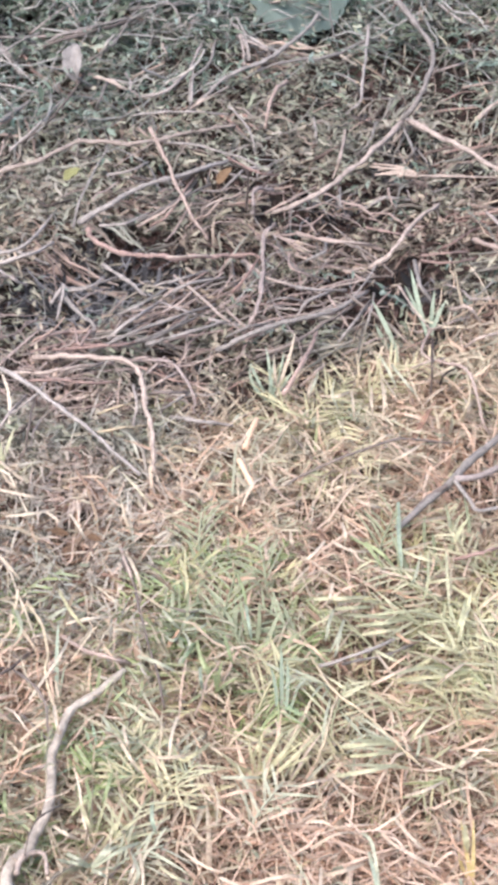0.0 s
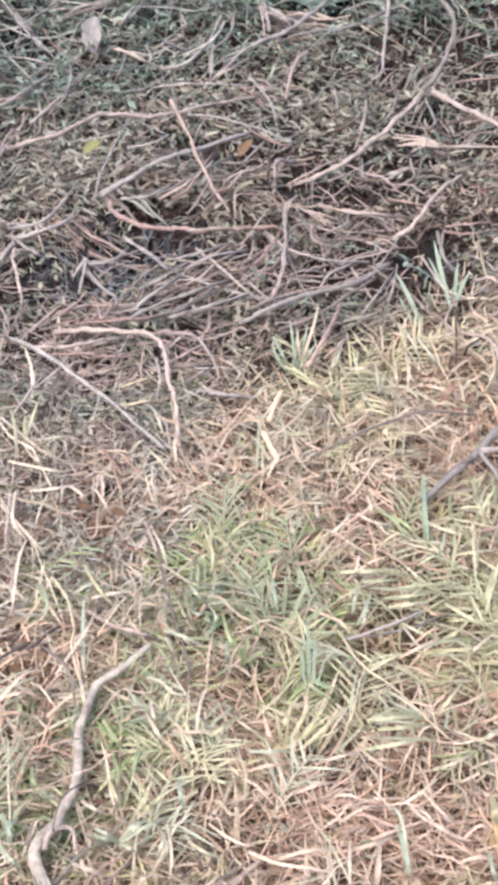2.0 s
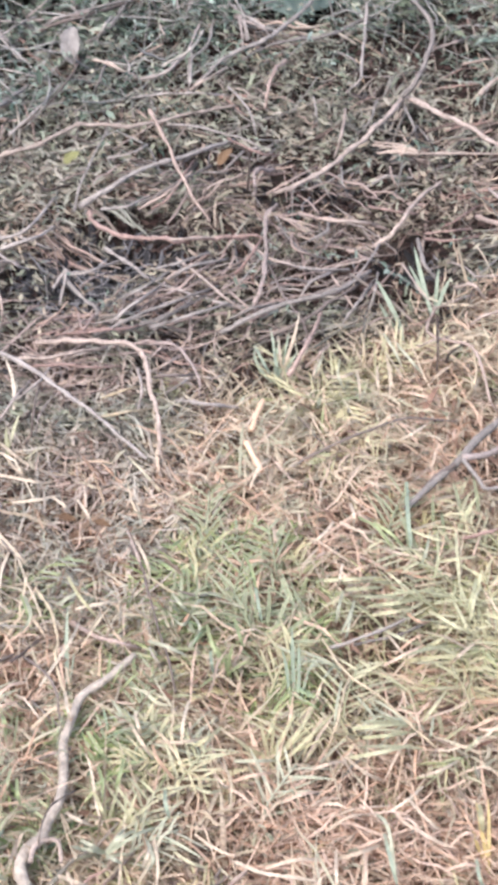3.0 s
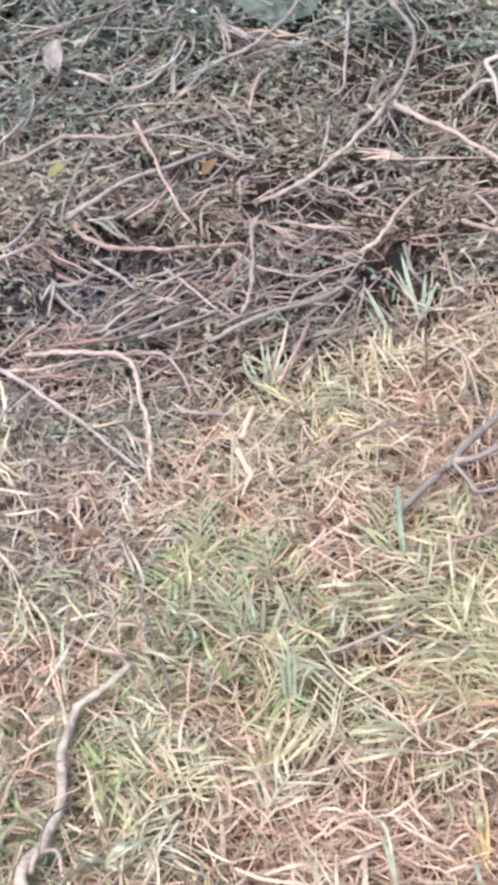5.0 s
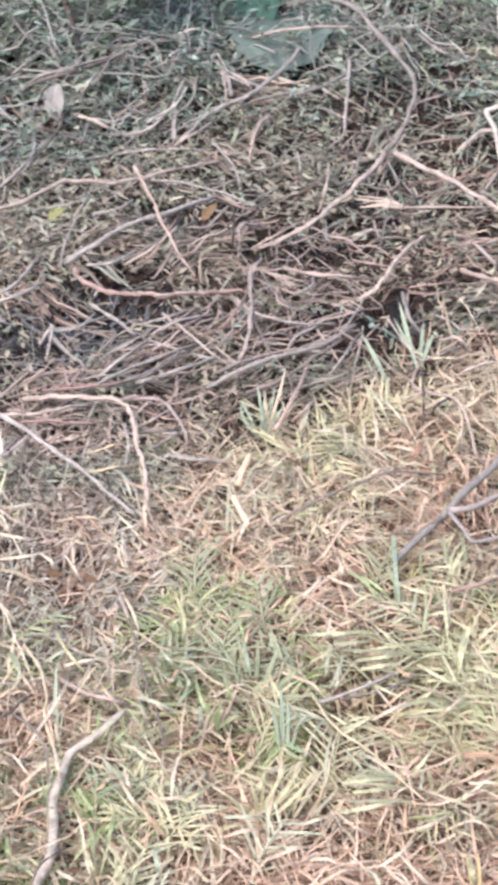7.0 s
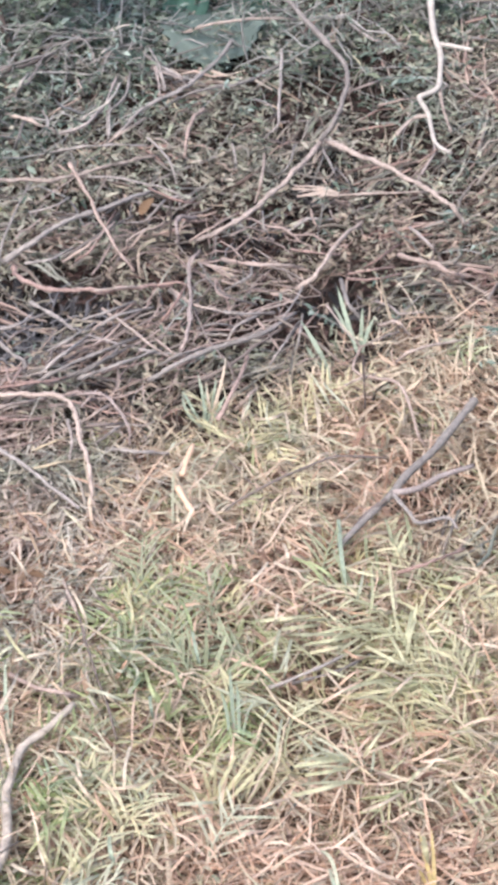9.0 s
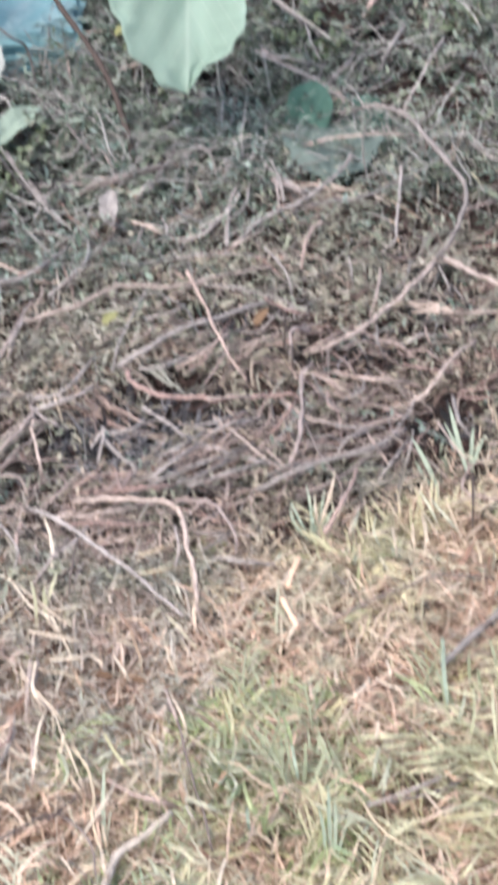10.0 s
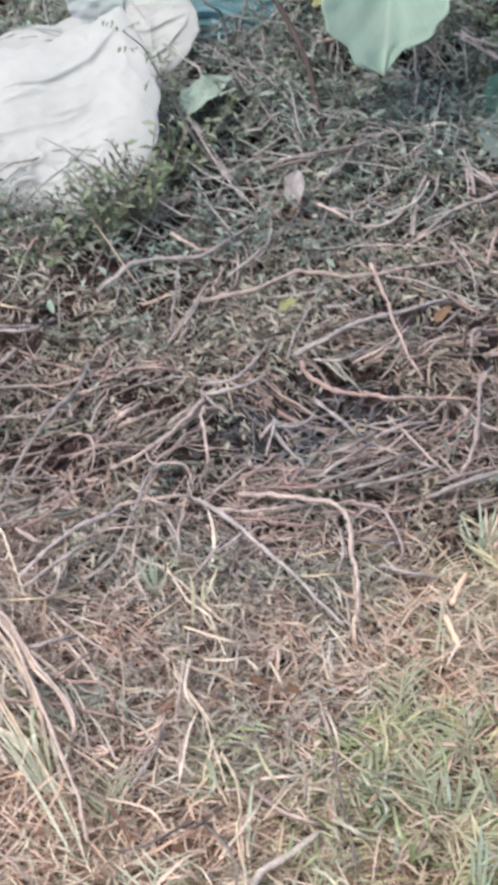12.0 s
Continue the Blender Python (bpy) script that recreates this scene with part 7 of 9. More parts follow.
twig("twig", BARK_BROWN, 0.0019, [(0.009, 2.358, 0.044), (0.024, 2.320, 0.062), (0.025, 2.284, 0.062), (0.023, 2.271, 0.044)], "thin dark brown twig lying on the dead brush")
twig("twig", BARK_PALE, 0.0015, [(0.182, 2.329, 0.044), (0.181, 2.269, 0.064), (0.188, 2.280, 0.044)], "thin pale pinkish bent twig lying on the dead brush")
twig("twig", BARK_PALE, 0.0013, [(0.203, 2.323, 0.044), (0.202, 2.276, 0.064), (0.207, 2.295, 0.044)], "thin pale pinkish bent twig lying on the dead brush")
twig("twig", BARK_GREY, 0.0014, [(0.128, 2.328, 0.044), (0.126, 2.264, 0.064), (0.132, 2.271, 0.044)], "thin grey bent twig lying on the dead brush")
twig("twig", BARK_MAUVE, 0.0016, [(0.217, 2.411, 0.044), (0.225, 2.350, 0.064), (0.233, 2.366, 0.044)], "thin mauve-grey bent twig lying on the dead brush")
twig("twig", BARK_MAUVE, 0.0016, [(0.206, 2.384, 0.044), (0.211, 2.368, 0.064), (0.220, 2.411, 0.044)], "thin mauve-grey bent twig lying on the dead brush")
twig("twig", BARK_GREY, 0.0017, [(0.246, 2.563, 0.045), (0.272, 2.548, 0.065), (0.285, 2.585, 0.045)], "thin grey bent twig among the green weeds")
twig("twig", BARK_RED, 0.0016, [(0.154, 2.249, 0.044), (0.174, 2.207, 0.063), (0.205, 2.229, 0.043)], "thin reddish bent twig lying on the dead brush")
twig("twig", BARK_MAUVE, 0.0018, [(0.205, 2.453, 0.045), (0.211, 2.379, 0.064), (0.215, 2.378, 0.044)], "thin mauve-grey twig lying on the dead brush")
twig("twig", BARK_GREY, 0.0014, [(0.102, 2.462, 0.045), (0.103, 2.395, 0.065), (0.101, 2.410, 0.045)], "thin grey bent twig lying on the dead brush")
twig("twig", BARK_GREY, 0.0015, [(0.174, 2.457, 0.045), (0.163, 2.389, 0.064), (0.149, 2.393, 0.044)], "thin grey bent twig lying on the dead brush")
twig("twig", BARK_PALE, 0.0017, [(-0.537, 2.256, 0.045), (-0.502, 2.210, 0.065), (-0.474, 2.216, 0.045)], "thin pale pinkish bent twig lying on the dead brush")
twig("twig", BARK_PALE, 0.0018, [(-0.514, 2.250, 0.045), (-0.481, 2.227, 0.065), (-0.445, 2.260, 0.045)], "thin pale pinkish bent twig lying on the dead brush")
twig("twig", BARK_BROWN, 0.0020, [(-0.530, 2.219, 0.045), (-0.506, 2.194, 0.065), (-0.493, 2.221, 0.045)], "thin dark brown bent twig lying on the dead brush")
twig("twig", BARK_PALE, 0.0020, [(-0.524, 2.201, 0.045), (-0.502, 2.175, 0.065), (-0.490, 2.202, 0.045)], "thin pale pinkish bent twig lying on the dead brush")
twig("twig", BARK_PALE, 0.0017, [(-0.380, 2.131, 0.044), (-0.372, 2.082, 0.064), (-0.368, 2.099, 0.044)], "thin pale pinkish bent twig lying on the dead brush")
twig("twig", BARK_GREY, 0.0014, [(-0.421, 2.089, 0.044), (-0.408, 2.032, 0.064), (-0.419, 2.022, 0.044)], "thin grey bent twig lying on the dead brush")
twig("twig", BARK_GREY, 0.0019, [(-0.490, 2.033, 0.044), (-0.472, 2.052, 0.064), (-0.475, 2.140, 0.044)], "thin grey twig lying on the dead brush")
twig("twig", BARK_PALE, 0.0016, [(-0.457, 2.023, 0.044), (-0.446, 1.963, 0.064), (-0.449, 1.959, 0.044)], "thin pale pinkish twig at the edge of the brush")
twig("twig", BARK_RED, 0.0018, [(-0.479, 1.942, 0.044), (-0.459, 1.918, 0.064), (-0.451, 1.945, 0.044)], "thin reddish bent twig at the edge of the brush")
twig("twig", BARK_RED, 0.0016, [(-0.483, 1.962, 0.044), (-0.453, 1.923, 0.064), (-0.435, 1.945, 0.044)], "thin reddish bent twig at the edge of the brush")
twig("twig", BARK_PALE, 0.0016, [(-0.335, 1.914, 0.044), (-0.306, 1.909, 0.062), (-0.274, 1.915, 0.062), (-0.251, 1.948, 0.044)], "thin pale pinkish bent twig at the edge of the brush")
twig("twig", BARK_PALE, 0.0016, [(-0.293, 2.053, 0.044), (-0.280, 2.012, 0.060), (-0.263, 2.008, 0.064), (-0.246, 2.010, 0.060), (-0.240, 2.005, 0.044)], "thin pale pinkish bent twig lying on the dead brush")
twig("twig", BARK_PALE, 0.0018, [(-0.273, 2.035, 0.044), (-0.279, 1.985, 0.064), (-0.291, 1.989, 0.044)], "thin pale pinkish bent twig lying on the dead brush")
twig("twig", BARK_GREY, 0.0016, [(-0.338, 2.176, 0.044), (-0.322, 2.177, 0.064), (-0.319, 2.218, 0.044)], "thin grey bent twig lying on the dead brush")
twig("twig", BARK_PALE, 0.0016, [(-0.331, 2.192, 0.044), (-0.291, 2.167, 0.064), (-0.271, 2.187, 0.044)], "thin pale pinkish bent twig lying on the dead brush")
twig("twig", BARK_PALE, 0.0014, [(-0.321, 2.208, 0.044), (-0.298, 2.177, 0.064), (-0.285, 2.214, 0.044)], "thin pale pinkish bent twig lying on the dead brush")
twig("twig", BARK_PALE, 0.0018, [(-0.385, 2.144, 0.044), (-0.358, 2.126, 0.064), (-0.340, 2.166, 0.044)], "thin pale pinkish bent twig lying on the dead brush")
twig("stalk", STALK, 0.0016, [(-0.398, 1.821, 0.044), (-0.361, 1.802, 0.064), (-0.334, 1.834, 0.044)], "thin dry straw-coloured bent stalk at the edge of the brush")
twig("twig", BARK_GREY, 0.0026, [(-0.368, 1.756, 0.044), (-0.342, 1.746, 0.064), (-0.321, 1.780, 0.044)], "thin grey bent twig lying on the dry grass")
twig("twig", BARK_RED, 0.0017, [(-0.332, 1.722, 0.044), (-0.313, 1.722, 0.064), (-0.305, 1.760, 0.044)], "thin reddish bent twig lying on the dry grass")
twig("twig", BARK_RED, 0.0017, [(-0.324, 1.719, 0.044), (-0.285, 1.700, 0.062), (-0.272, 1.679, 0.061), (-0.277, 1.685, 0.043)], "thin reddish bent twig lying on the dry grass")
twig("twig", BARK_RED, 0.0017, [(-0.306, 1.686, 0.044), (-0.275, 1.658, 0.063), (-0.259, 1.669, 0.043)], "thin reddish bent twig lying on the dry grass")
twig("twig", BARK_RED, 0.0019, [(-0.256, 1.642, 0.043), (-0.235, 1.619, 0.061), (-0.227, 1.634, 0.061), (-0.230, 1.673, 0.043)], "thin reddish bent twig lying on the dry grass")
twig("twig", BARK_PALE, 0.0014, [(-0.424, 1.647, 0.043), (-0.408, 1.622, 0.063), (-0.403, 1.643, 0.043)], "thin pale pinkish bent twig lying on the dry grass")
twig("stalk", STALK, 0.0012, [(-0.258, 1.807, 0.044), (-0.236, 1.808, 0.064), (-0.225, 1.853, 0.044)], "thin dry straw-coloured bent stalk at the edge of the brush")
twig("stalk", STALK, 0.0013, [(-0.268, 1.716, 0.044), (-0.252, 1.695, 0.063), (-0.243, 1.721, 0.044)], "thin dry straw-coloured bent stalk lying on the dry grass")
twig("twig", BARK_GREY, 0.0013, [(-0.299, 2.404, 0.044), (-0.293, 2.334, 0.062), (-0.290, 2.266, 0.062), (-0.289, 2.251, 0.044)], "long grey twig lying on the dead brush")
twig("twig", BARK_GREY, 0.0016, [(-0.274, 2.284, 0.044), (-0.273, 2.233, 0.064), (-0.279, 2.246, 0.044)], "thin grey bent twig lying on the dead brush")
twig("twig", BARK_GREY, 0.0014, [(-0.358, 2.357, 0.045), (-0.354, 2.299, 0.064), (-0.360, 2.302, 0.044)], "thin grey bent twig lying on the dead brush")
twig("twig", BARK_GREY, 0.0013, [(-0.348, 2.464, 0.045), (-0.346, 2.413, 0.065), (-0.353, 2.423, 0.045)], "thin grey bent twig lying on the dead brush")
twig("twig", BARK_GREY, 0.0014, [(-0.385, 2.418, 0.045), (-0.384, 2.361, 0.065), (-0.394, 2.363, 0.045)], "thin grey bent twig lying on the dead brush")
twig("twig", BARK_GREY, 0.0013, [(-0.322, 2.299, 0.044), (-0.311, 2.243, 0.064), (-0.307, 2.251, 0.044)], "thin grey bent twig lying on the dead brush")
twig("twig", BARK_PALE, 0.0022, [(-0.452, 2.374, 0.045), (-0.439, 2.331, 0.065), (-0.436, 2.346, 0.045)], "thin pale pinkish bent twig lying on the dead brush")
twig("twig", BARK_PALE, 0.0015, [(-0.533, 2.394, 0.045), (-0.535, 2.325, 0.063), (-0.525, 2.286, 0.063), (-0.529, 2.262, 0.045)], "long pale pinkish twig lying on the dead brush")
twig("twig", BARK_BROWN, 0.0022, [(-0.429, 2.279, 0.045), (-0.429, 2.226, 0.065), (-0.442, 2.232, 0.045)], "thin dark brown bent twig lying on the dead brush")
twig("twig", BARK_PALE, 0.0020, [(-0.196, 2.712, 0.045), (-0.185, 2.651, 0.065), (-0.178, 2.663, 0.045)], "thin pale pinkish bent twig among the green weeds")
twig("twig", BARK_PALE, 0.0016, [(-0.252, 2.934, 0.045), (-0.245, 2.866, 0.065), (-0.244, 2.871, 0.045)], "thin pale pinkish bent twig among the green weeds")
twig("twig", BARK_GREY, 0.0016, [(-0.236, 2.638, 0.045), (-0.209, 2.647, 0.065), (-0.186, 2.717, 0.045)], "thin grey bent twig among the green weeds")
twig("twig", BARK_GREY, 0.0017, [(-0.220, 2.616, 0.045), (-0.186, 2.615, 0.063), (-0.127, 2.648, 0.062), (-0.101, 2.688, 0.045)], "long grey twig among the green weeds")
twig("twig", BARK_GREY, 0.0020, [(-0.164, 2.585, 0.044), (-0.131, 2.592, 0.064), (-0.100, 2.747, 0.045)], "long grey bent twig among the green weeds")
twig("twig", BARK_PALE, 0.0017, [(-0.046, 2.656, 0.044), (-0.041, 2.640, 0.064), (-0.032, 2.692, 0.044)], "thin pale pinkish bent twig among the green weeds")
twig("twig", BARK_GREY, 0.0016, [(-0.129, 2.699, 0.045), (-0.075, 2.681, 0.064), (-0.013, 2.716, 0.045)], "thin grey bent twig among the green weeds")
twig("twig", BARK_GREY, 0.0013, [(-0.095, 2.715, 0.045), (-0.087, 2.650, 0.064), (-0.080, 2.656, 0.044)], "thin grey bent twig among the green weeds")
twig("twig", BARK_PALE, 0.0014, [(-0.076, 2.623, 0.044), (-0.071, 2.567, 0.064), (-0.068, 2.583, 0.044)], "thin pale pinkish bent twig among the green weeds")
twig("twig", BARK_GREY, 0.0018, [(-0.479, 2.401, 0.045), (-0.465, 2.365, 0.065), (-0.461, 2.381, 0.045)], "thin grey bent twig lying on the dead brush")
twig("twig", BARK_BROWN, 0.0022, [(-0.517, 2.285, 0.045), (-0.480, 2.258, 0.065), (-0.438, 2.296, 0.045)], "thin dark brown bent twig lying on the dead brush")
twig("stalk", STALK, 0.0016, [(-0.506, 2.294, 0.045), (-0.468, 2.263, 0.065), (-0.442, 2.283, 0.045)], "thin dry straw-coloured bent stalk lying on the dead brush")
twig("twig", BARK_GREY, 0.0016, [(-0.391, 1.751, 0.044), (-0.355, 1.692, 0.064), (-0.351, 1.694, 0.044)], "thin grey twig lying on the dry grass")
twig("twig", BARK_RED, 0.0016, [(-0.381, 1.961, 0.044), (-0.358, 1.948, 0.064), (-0.340, 1.992, 0.044)], "thin reddish bent twig at the edge of the brush")
twig("twig", BARK_RED, 0.0017, [(-0.398, 1.927, 0.044), (-0.369, 1.926, 0.064), (-0.355, 1.974, 0.044)], "thin reddish bent twig at the edge of the brush")
twig("twig", BARK_GREY, 0.0015, [(-0.264, 1.960, 0.044), (-0.240, 1.896, 0.064), (-0.245, 1.888, 0.044)], "thin grey twig at the edge of the brush")
twig("twig", BARK_PALE, 0.0018, [(-0.242, 1.962, 0.044), (-0.242, 1.911, 0.064), (-0.238, 1.896, 0.044)], "thin pale pinkish twig at the edge of the brush")
twig("twig", BARK_PALE, 0.0015, [(-0.285, 1.868, 0.044), (-0.281, 1.884, 0.064), (-0.286, 1.941, 0.044)], "thin pale pinkish twig at the edge of the brush")
twig("twig", BARK_GREY, 0.0017, [(-0.351, 1.831, 0.044), (-0.345, 1.839, 0.064), (-0.356, 1.889, 0.044)], "thin grey twig at the edge of the brush")
twig("twig", BARK_PALE, 0.0015, [(-0.365, 1.839, 0.044), (-0.351, 1.807, 0.064), (-0.346, 1.833, 0.044)], "thin pale pinkish bent twig at the edge of the brush")
twig("twig", BARK_RED, 0.0015, [(-0.348, 2.229, 0.044), (-0.346, 2.178, 0.064), (-0.352, 2.166, 0.044)], "thin reddish twig lying on the dead brush")

# ---- small things on the brush ----

curl = leaf_blade((-0.1742, 2.5457, 0.148), (-0.1779, 2.5337, 0.1065), 0.025, (-0.4, -0.8, 0.4), 0.35, 0.08, 3.0, False)
curled = new("dead_leaf", mesh_of("dead_leaf", curl[0], curl[1], DEAD_LEAF))
curled.modifiers.new("thickness", "SOLIDIFY").thickness = 0.0006
tagged(curled, "curled lilac-grey dead leaf standing in the brush", "leaf")


for mat, base, tip, width, label in (
    (YELLOW_LEAF, (-0.177, 2.305, 0.099), (-0.160, 2.313, 0.108), 0.012, "small yellow-green leaf lying in the brush"),
    (RUST_LEAF, (-0.008, 2.318, 0.087), (0.007, 2.329, 0.101), 0.011, "brown dead leaf lying in the brush"),
    (RUST_LEAF, (-0.158, 1.741, 0.040), (-0.141, 1.728, 0.044), 0.007, "reddish brown dead leaf lying in the straw"),
    (RUST_LEAF, (-0.124, 1.728, 0.043), (-0.110, 1.717, 0.045), 0.006, "brown dead leaf in the straw"),
    (PALE_LEAF, (-0.327, 2.70, 0.138), (-0.281, 2.795, 0.150), 0.040, "pale green leaf lying on the weeds"),
    (PALE_LEAF, (-0.429, 2.293, 0.102), (-0.421, 2.278, 0.095), 0.007, "cream curled leaf scrap in the weeds"),
    (YELLOW_LEAF, (-0.191, 2.974, 0.176), (-0.172, 2.975, 0.181), 0.014, "small yellow leaf among the weeds"),
    (RUST_LEAF, (-0.200, 1.511, 0.044), (-0.186, 1.496, 0.047), 0.007, "brown dead leaf under dry stalks"),
):
    spread = leaf_blade(base, tip, width, (-0.2, -0.5, 0.85), 0.2, 0.1, 30 * base[0], False)
    fallen = new("fallen_leaf", mesh_of("fallen_leaf", spread[0], spread[1], mat))
    fallen.modifiers.new("thickness", "SOLIDIFY").thickness = 0.0005
    tagged(fallen, label, "leaf", "fallen leaves")


twig("twig", BARK_BONE, 0.0020, [(0.006, 3.102, 0.055), (0.051, 3.005, 0.072), (0.097, 2.962, 0.055)], "thin bone-white stem leaning among the weeds")
twig("twig", BARK_GREY, 0.0017, [(-0.003, 2.938, 0.055), (0.041, 2.886, 0.072), (0.087, 2.887, 0.055)], "thin grey stem leaning among the weeds")
twig("twig", BARK_GREY, 0.0021, [(0.004, 2.928, 0.055), (0.033, 2.868, 0.072), (0.076, 2.819, 0.072), (0.110, 2.795, 0.055)], "thin grey stem leaning among the weeds")
twig("twig", BARK_GREY, 0.0016, [(0.197, 2.988, 0.055), (0.178, 2.912, 0.072), (0.161, 2.892, 0.055)], "thin grey stem leaning among the weeds")
twig("twig", BARK_BONE, 0.0024, [(0.224, 3.161, 0.055), (0.239, 3.120, 0.072), (0.265, 3.149, 0.055)], "thin bone-white stem leaning among the weeds")
twig("twig", BARK_GREY, 0.0016, [(0.063, 3.016, 0.055), (0.070, 2.928, 0.072), (0.082, 2.904, 0.055)], "thin grey stem leaning among the weeds")
twig("twig", BARK_GREY, 0.0017, [(0.127, 2.919, 0.055), (0.110, 2.854, 0.072), (0.091, 2.861, 0.055)], "thin grey stem leaning among the weeds")
twig("twig", BARK_BONE, 0.0026, [(0.142, 3.020, 0.055), (0.167, 3.069, 0.072), (0.196, 3.163, 0.072), (0.204, 3.238, 0.055)], "thin bone-white stem leaning among the weeds")
twig("twig", BARK_BONE, 0.0018, [(-0.049, 2.643, 0.055), (-0.043, 2.635, 0.072), (-0.029, 2.676, 0.055)], "thin bone-white stem leaning among the weeds")
twig("twig", BARK_GREY, 0.0016, [(0.011, 2.668, 0.055), (0.023, 2.592, 0.072), (0.029, 2.561, 0.055)], "thin grey stem leaning among the weeds")
twig("twig", BARK_GREY, 0.0019, [(-0.324, 2.694, 0.055), (-0.300, 2.621, 0.072), (-0.268, 2.555, 0.072), (-0.238, 2.525, 0.055)], "thin grey stem leaning among the weeds")
twig("twig", BARK_GREY, 0.0016, [(-0.242, 2.754, 0.055), (-0.221, 2.684, 0.072), (-0.206, 2.686, 0.055)], "thin grey stem leaning among the weeds")
twig("twig", BARK_GREY, 0.0015, [(-0.203, 2.701, 0.055), (-0.188, 2.654, 0.072), (-0.177, 2.646, 0.055)], "thin grey stem leaning among the weeds")
twig("twig", BARK_BONE, 0.0018, [(-0.149, 2.579, 0.055), (-0.140, 2.574, 0.072), (-0.131, 2.632, 0.055)], "thin bone-white stem leaning among the weeds")
twig("twig", BARK_GREY, 0.0018, [(-0.241, 2.358, 0.055), (-0.210, 2.384, 0.072), (-0.187, 2.474, 0.055)], "thin grey stem leaning among the weeds")
twig("twig", BARK_GREY, 0.0018, [(-0.289, 2.227, 0.055), (-0.271, 2.260, 0.072), (-0.259, 2.349, 0.055)], "thin grey stem leaning among the weeds")
twig("twig", BARK_GREY, 0.0016, [(-0.297, 2.368, 0.055), (-0.290, 2.285, 0.072), (-0.291, 2.252, 0.055)], "thin grey stem leaning among the weeds")
twig("twig", BARK_GREY, 0.0014, [(0.068, 3.099, 0.055), (0.112, 3.032, 0.072), (0.175, 3.069, 0.055)], "thin grey stem leaning among the weeds")
twig("twig", BARK_GREY, 0.0014, [(0.172, 2.848, 0.055), (0.147, 2.791, 0.072), (0.105, 2.821, 0.055)], "thin grey stem leaning among the weeds")
twig("twig", BARK_BONE, 0.0014, [(-0.039, 2.711, 0.055), (-0.011, 2.693, 0.072), (0.024, 2.697, 0.055)], "thin bone-white stem leaning among the weeds")
twig("twig", BARK_GREY, 0.0014, [(-0.082, 2.713, 0.055), (-0.060, 2.653, 0.072), (-0.053, 2.628, 0.055)], "thin grey stem leaning among the weeds")
twig("twig", BARK_BONE, 0.0017, [(-0.025, 2.585, 0.055), (-0.038, 2.515, 0.072), (-0.072, 2.507, 0.055)], "thin bone-white stem leaning among the weeds")


def stone(x, y, rx, ry, rz, seed, label):
    bm = bmesh.new()
    bmesh.ops.create_icosphere(bm, subdivisions=4, radius=1)
    for v in bm.verts:
        d = 1 + 0.25 * noise.noise(v.co * 0.9 + Vector((seed, 0, 0))) + 0.08 * noise.noise(v.co * 3 + Vector((0, seed, 0))) + 0.025 * noise.noise(v.co * 9)
        v.co = Vector((v.co.x * rx, v.co.y * ry, v.co.z * rz)) * d
    me = bpy.data.meshes.new("stone")
    bm.to_mesh(me)
    bm.free()
    me.materials.append(STONE)
    for p in me.polygons:
        p.use_smooth = True
    ob = new("stone", me)
    ob.location = (x, y, float(terrain(x, y)) + rz * 0.55)
    return tagged(ob, label, "stone", "stones beside the bag")


stone(-0.632, 2.735, 0.050, 0.035, 0.050, 1.0, "rough grey stone leaning on a white bag")
stone(-0.612, 2.575, 0.034, 0.024, 0.026, 5.0, "small flat grey stone beside a white bag")
stone(-0.655, 2.64, 0.035, 0.03, 0.028, 9.0, "grey stone half sunk in the weeds")

# ---- grass tufts ----


def tuft(mat, width, spec, label):
    """A grass tuft: each blade runs from its foot to its tip in a low arch."""
    x, y = spec[0][0], spec[0][1]
    thing = empty("grass_tuft", x, y, label, "grass tuft", "grass tufts")
    for x0, y0, x1, y1, h in spec:
        a, b = on_ground([(x0, y0, 0.018), (x1, y1, h)])
        mid = (a + b) / 2 + [0, 0, 0.04 * np.linalg.norm(b - a)]
        s = np.linspace(0, 1, 9)[:, None]
        pts = (1 - s) ** 2 * a + 2 * s * (1 - s) * (mid + rng.normal(0, 0.003, 3)) + s * s * b
        w = 0.75 * width * np.array([0.55, 0.8, 0.95, 1, 1, 0.92, 0.75, 0.45, 0.05]) * rng.uniform(0.8, 1.2)
        side = np.cross(b - a, [rng.normal(-0.3, 0.3), rng.normal(-0.45, 0.2), 0.8])
        attach("blade", blades(pts[None], w[None], side[None]), mat, thing)
    return thing


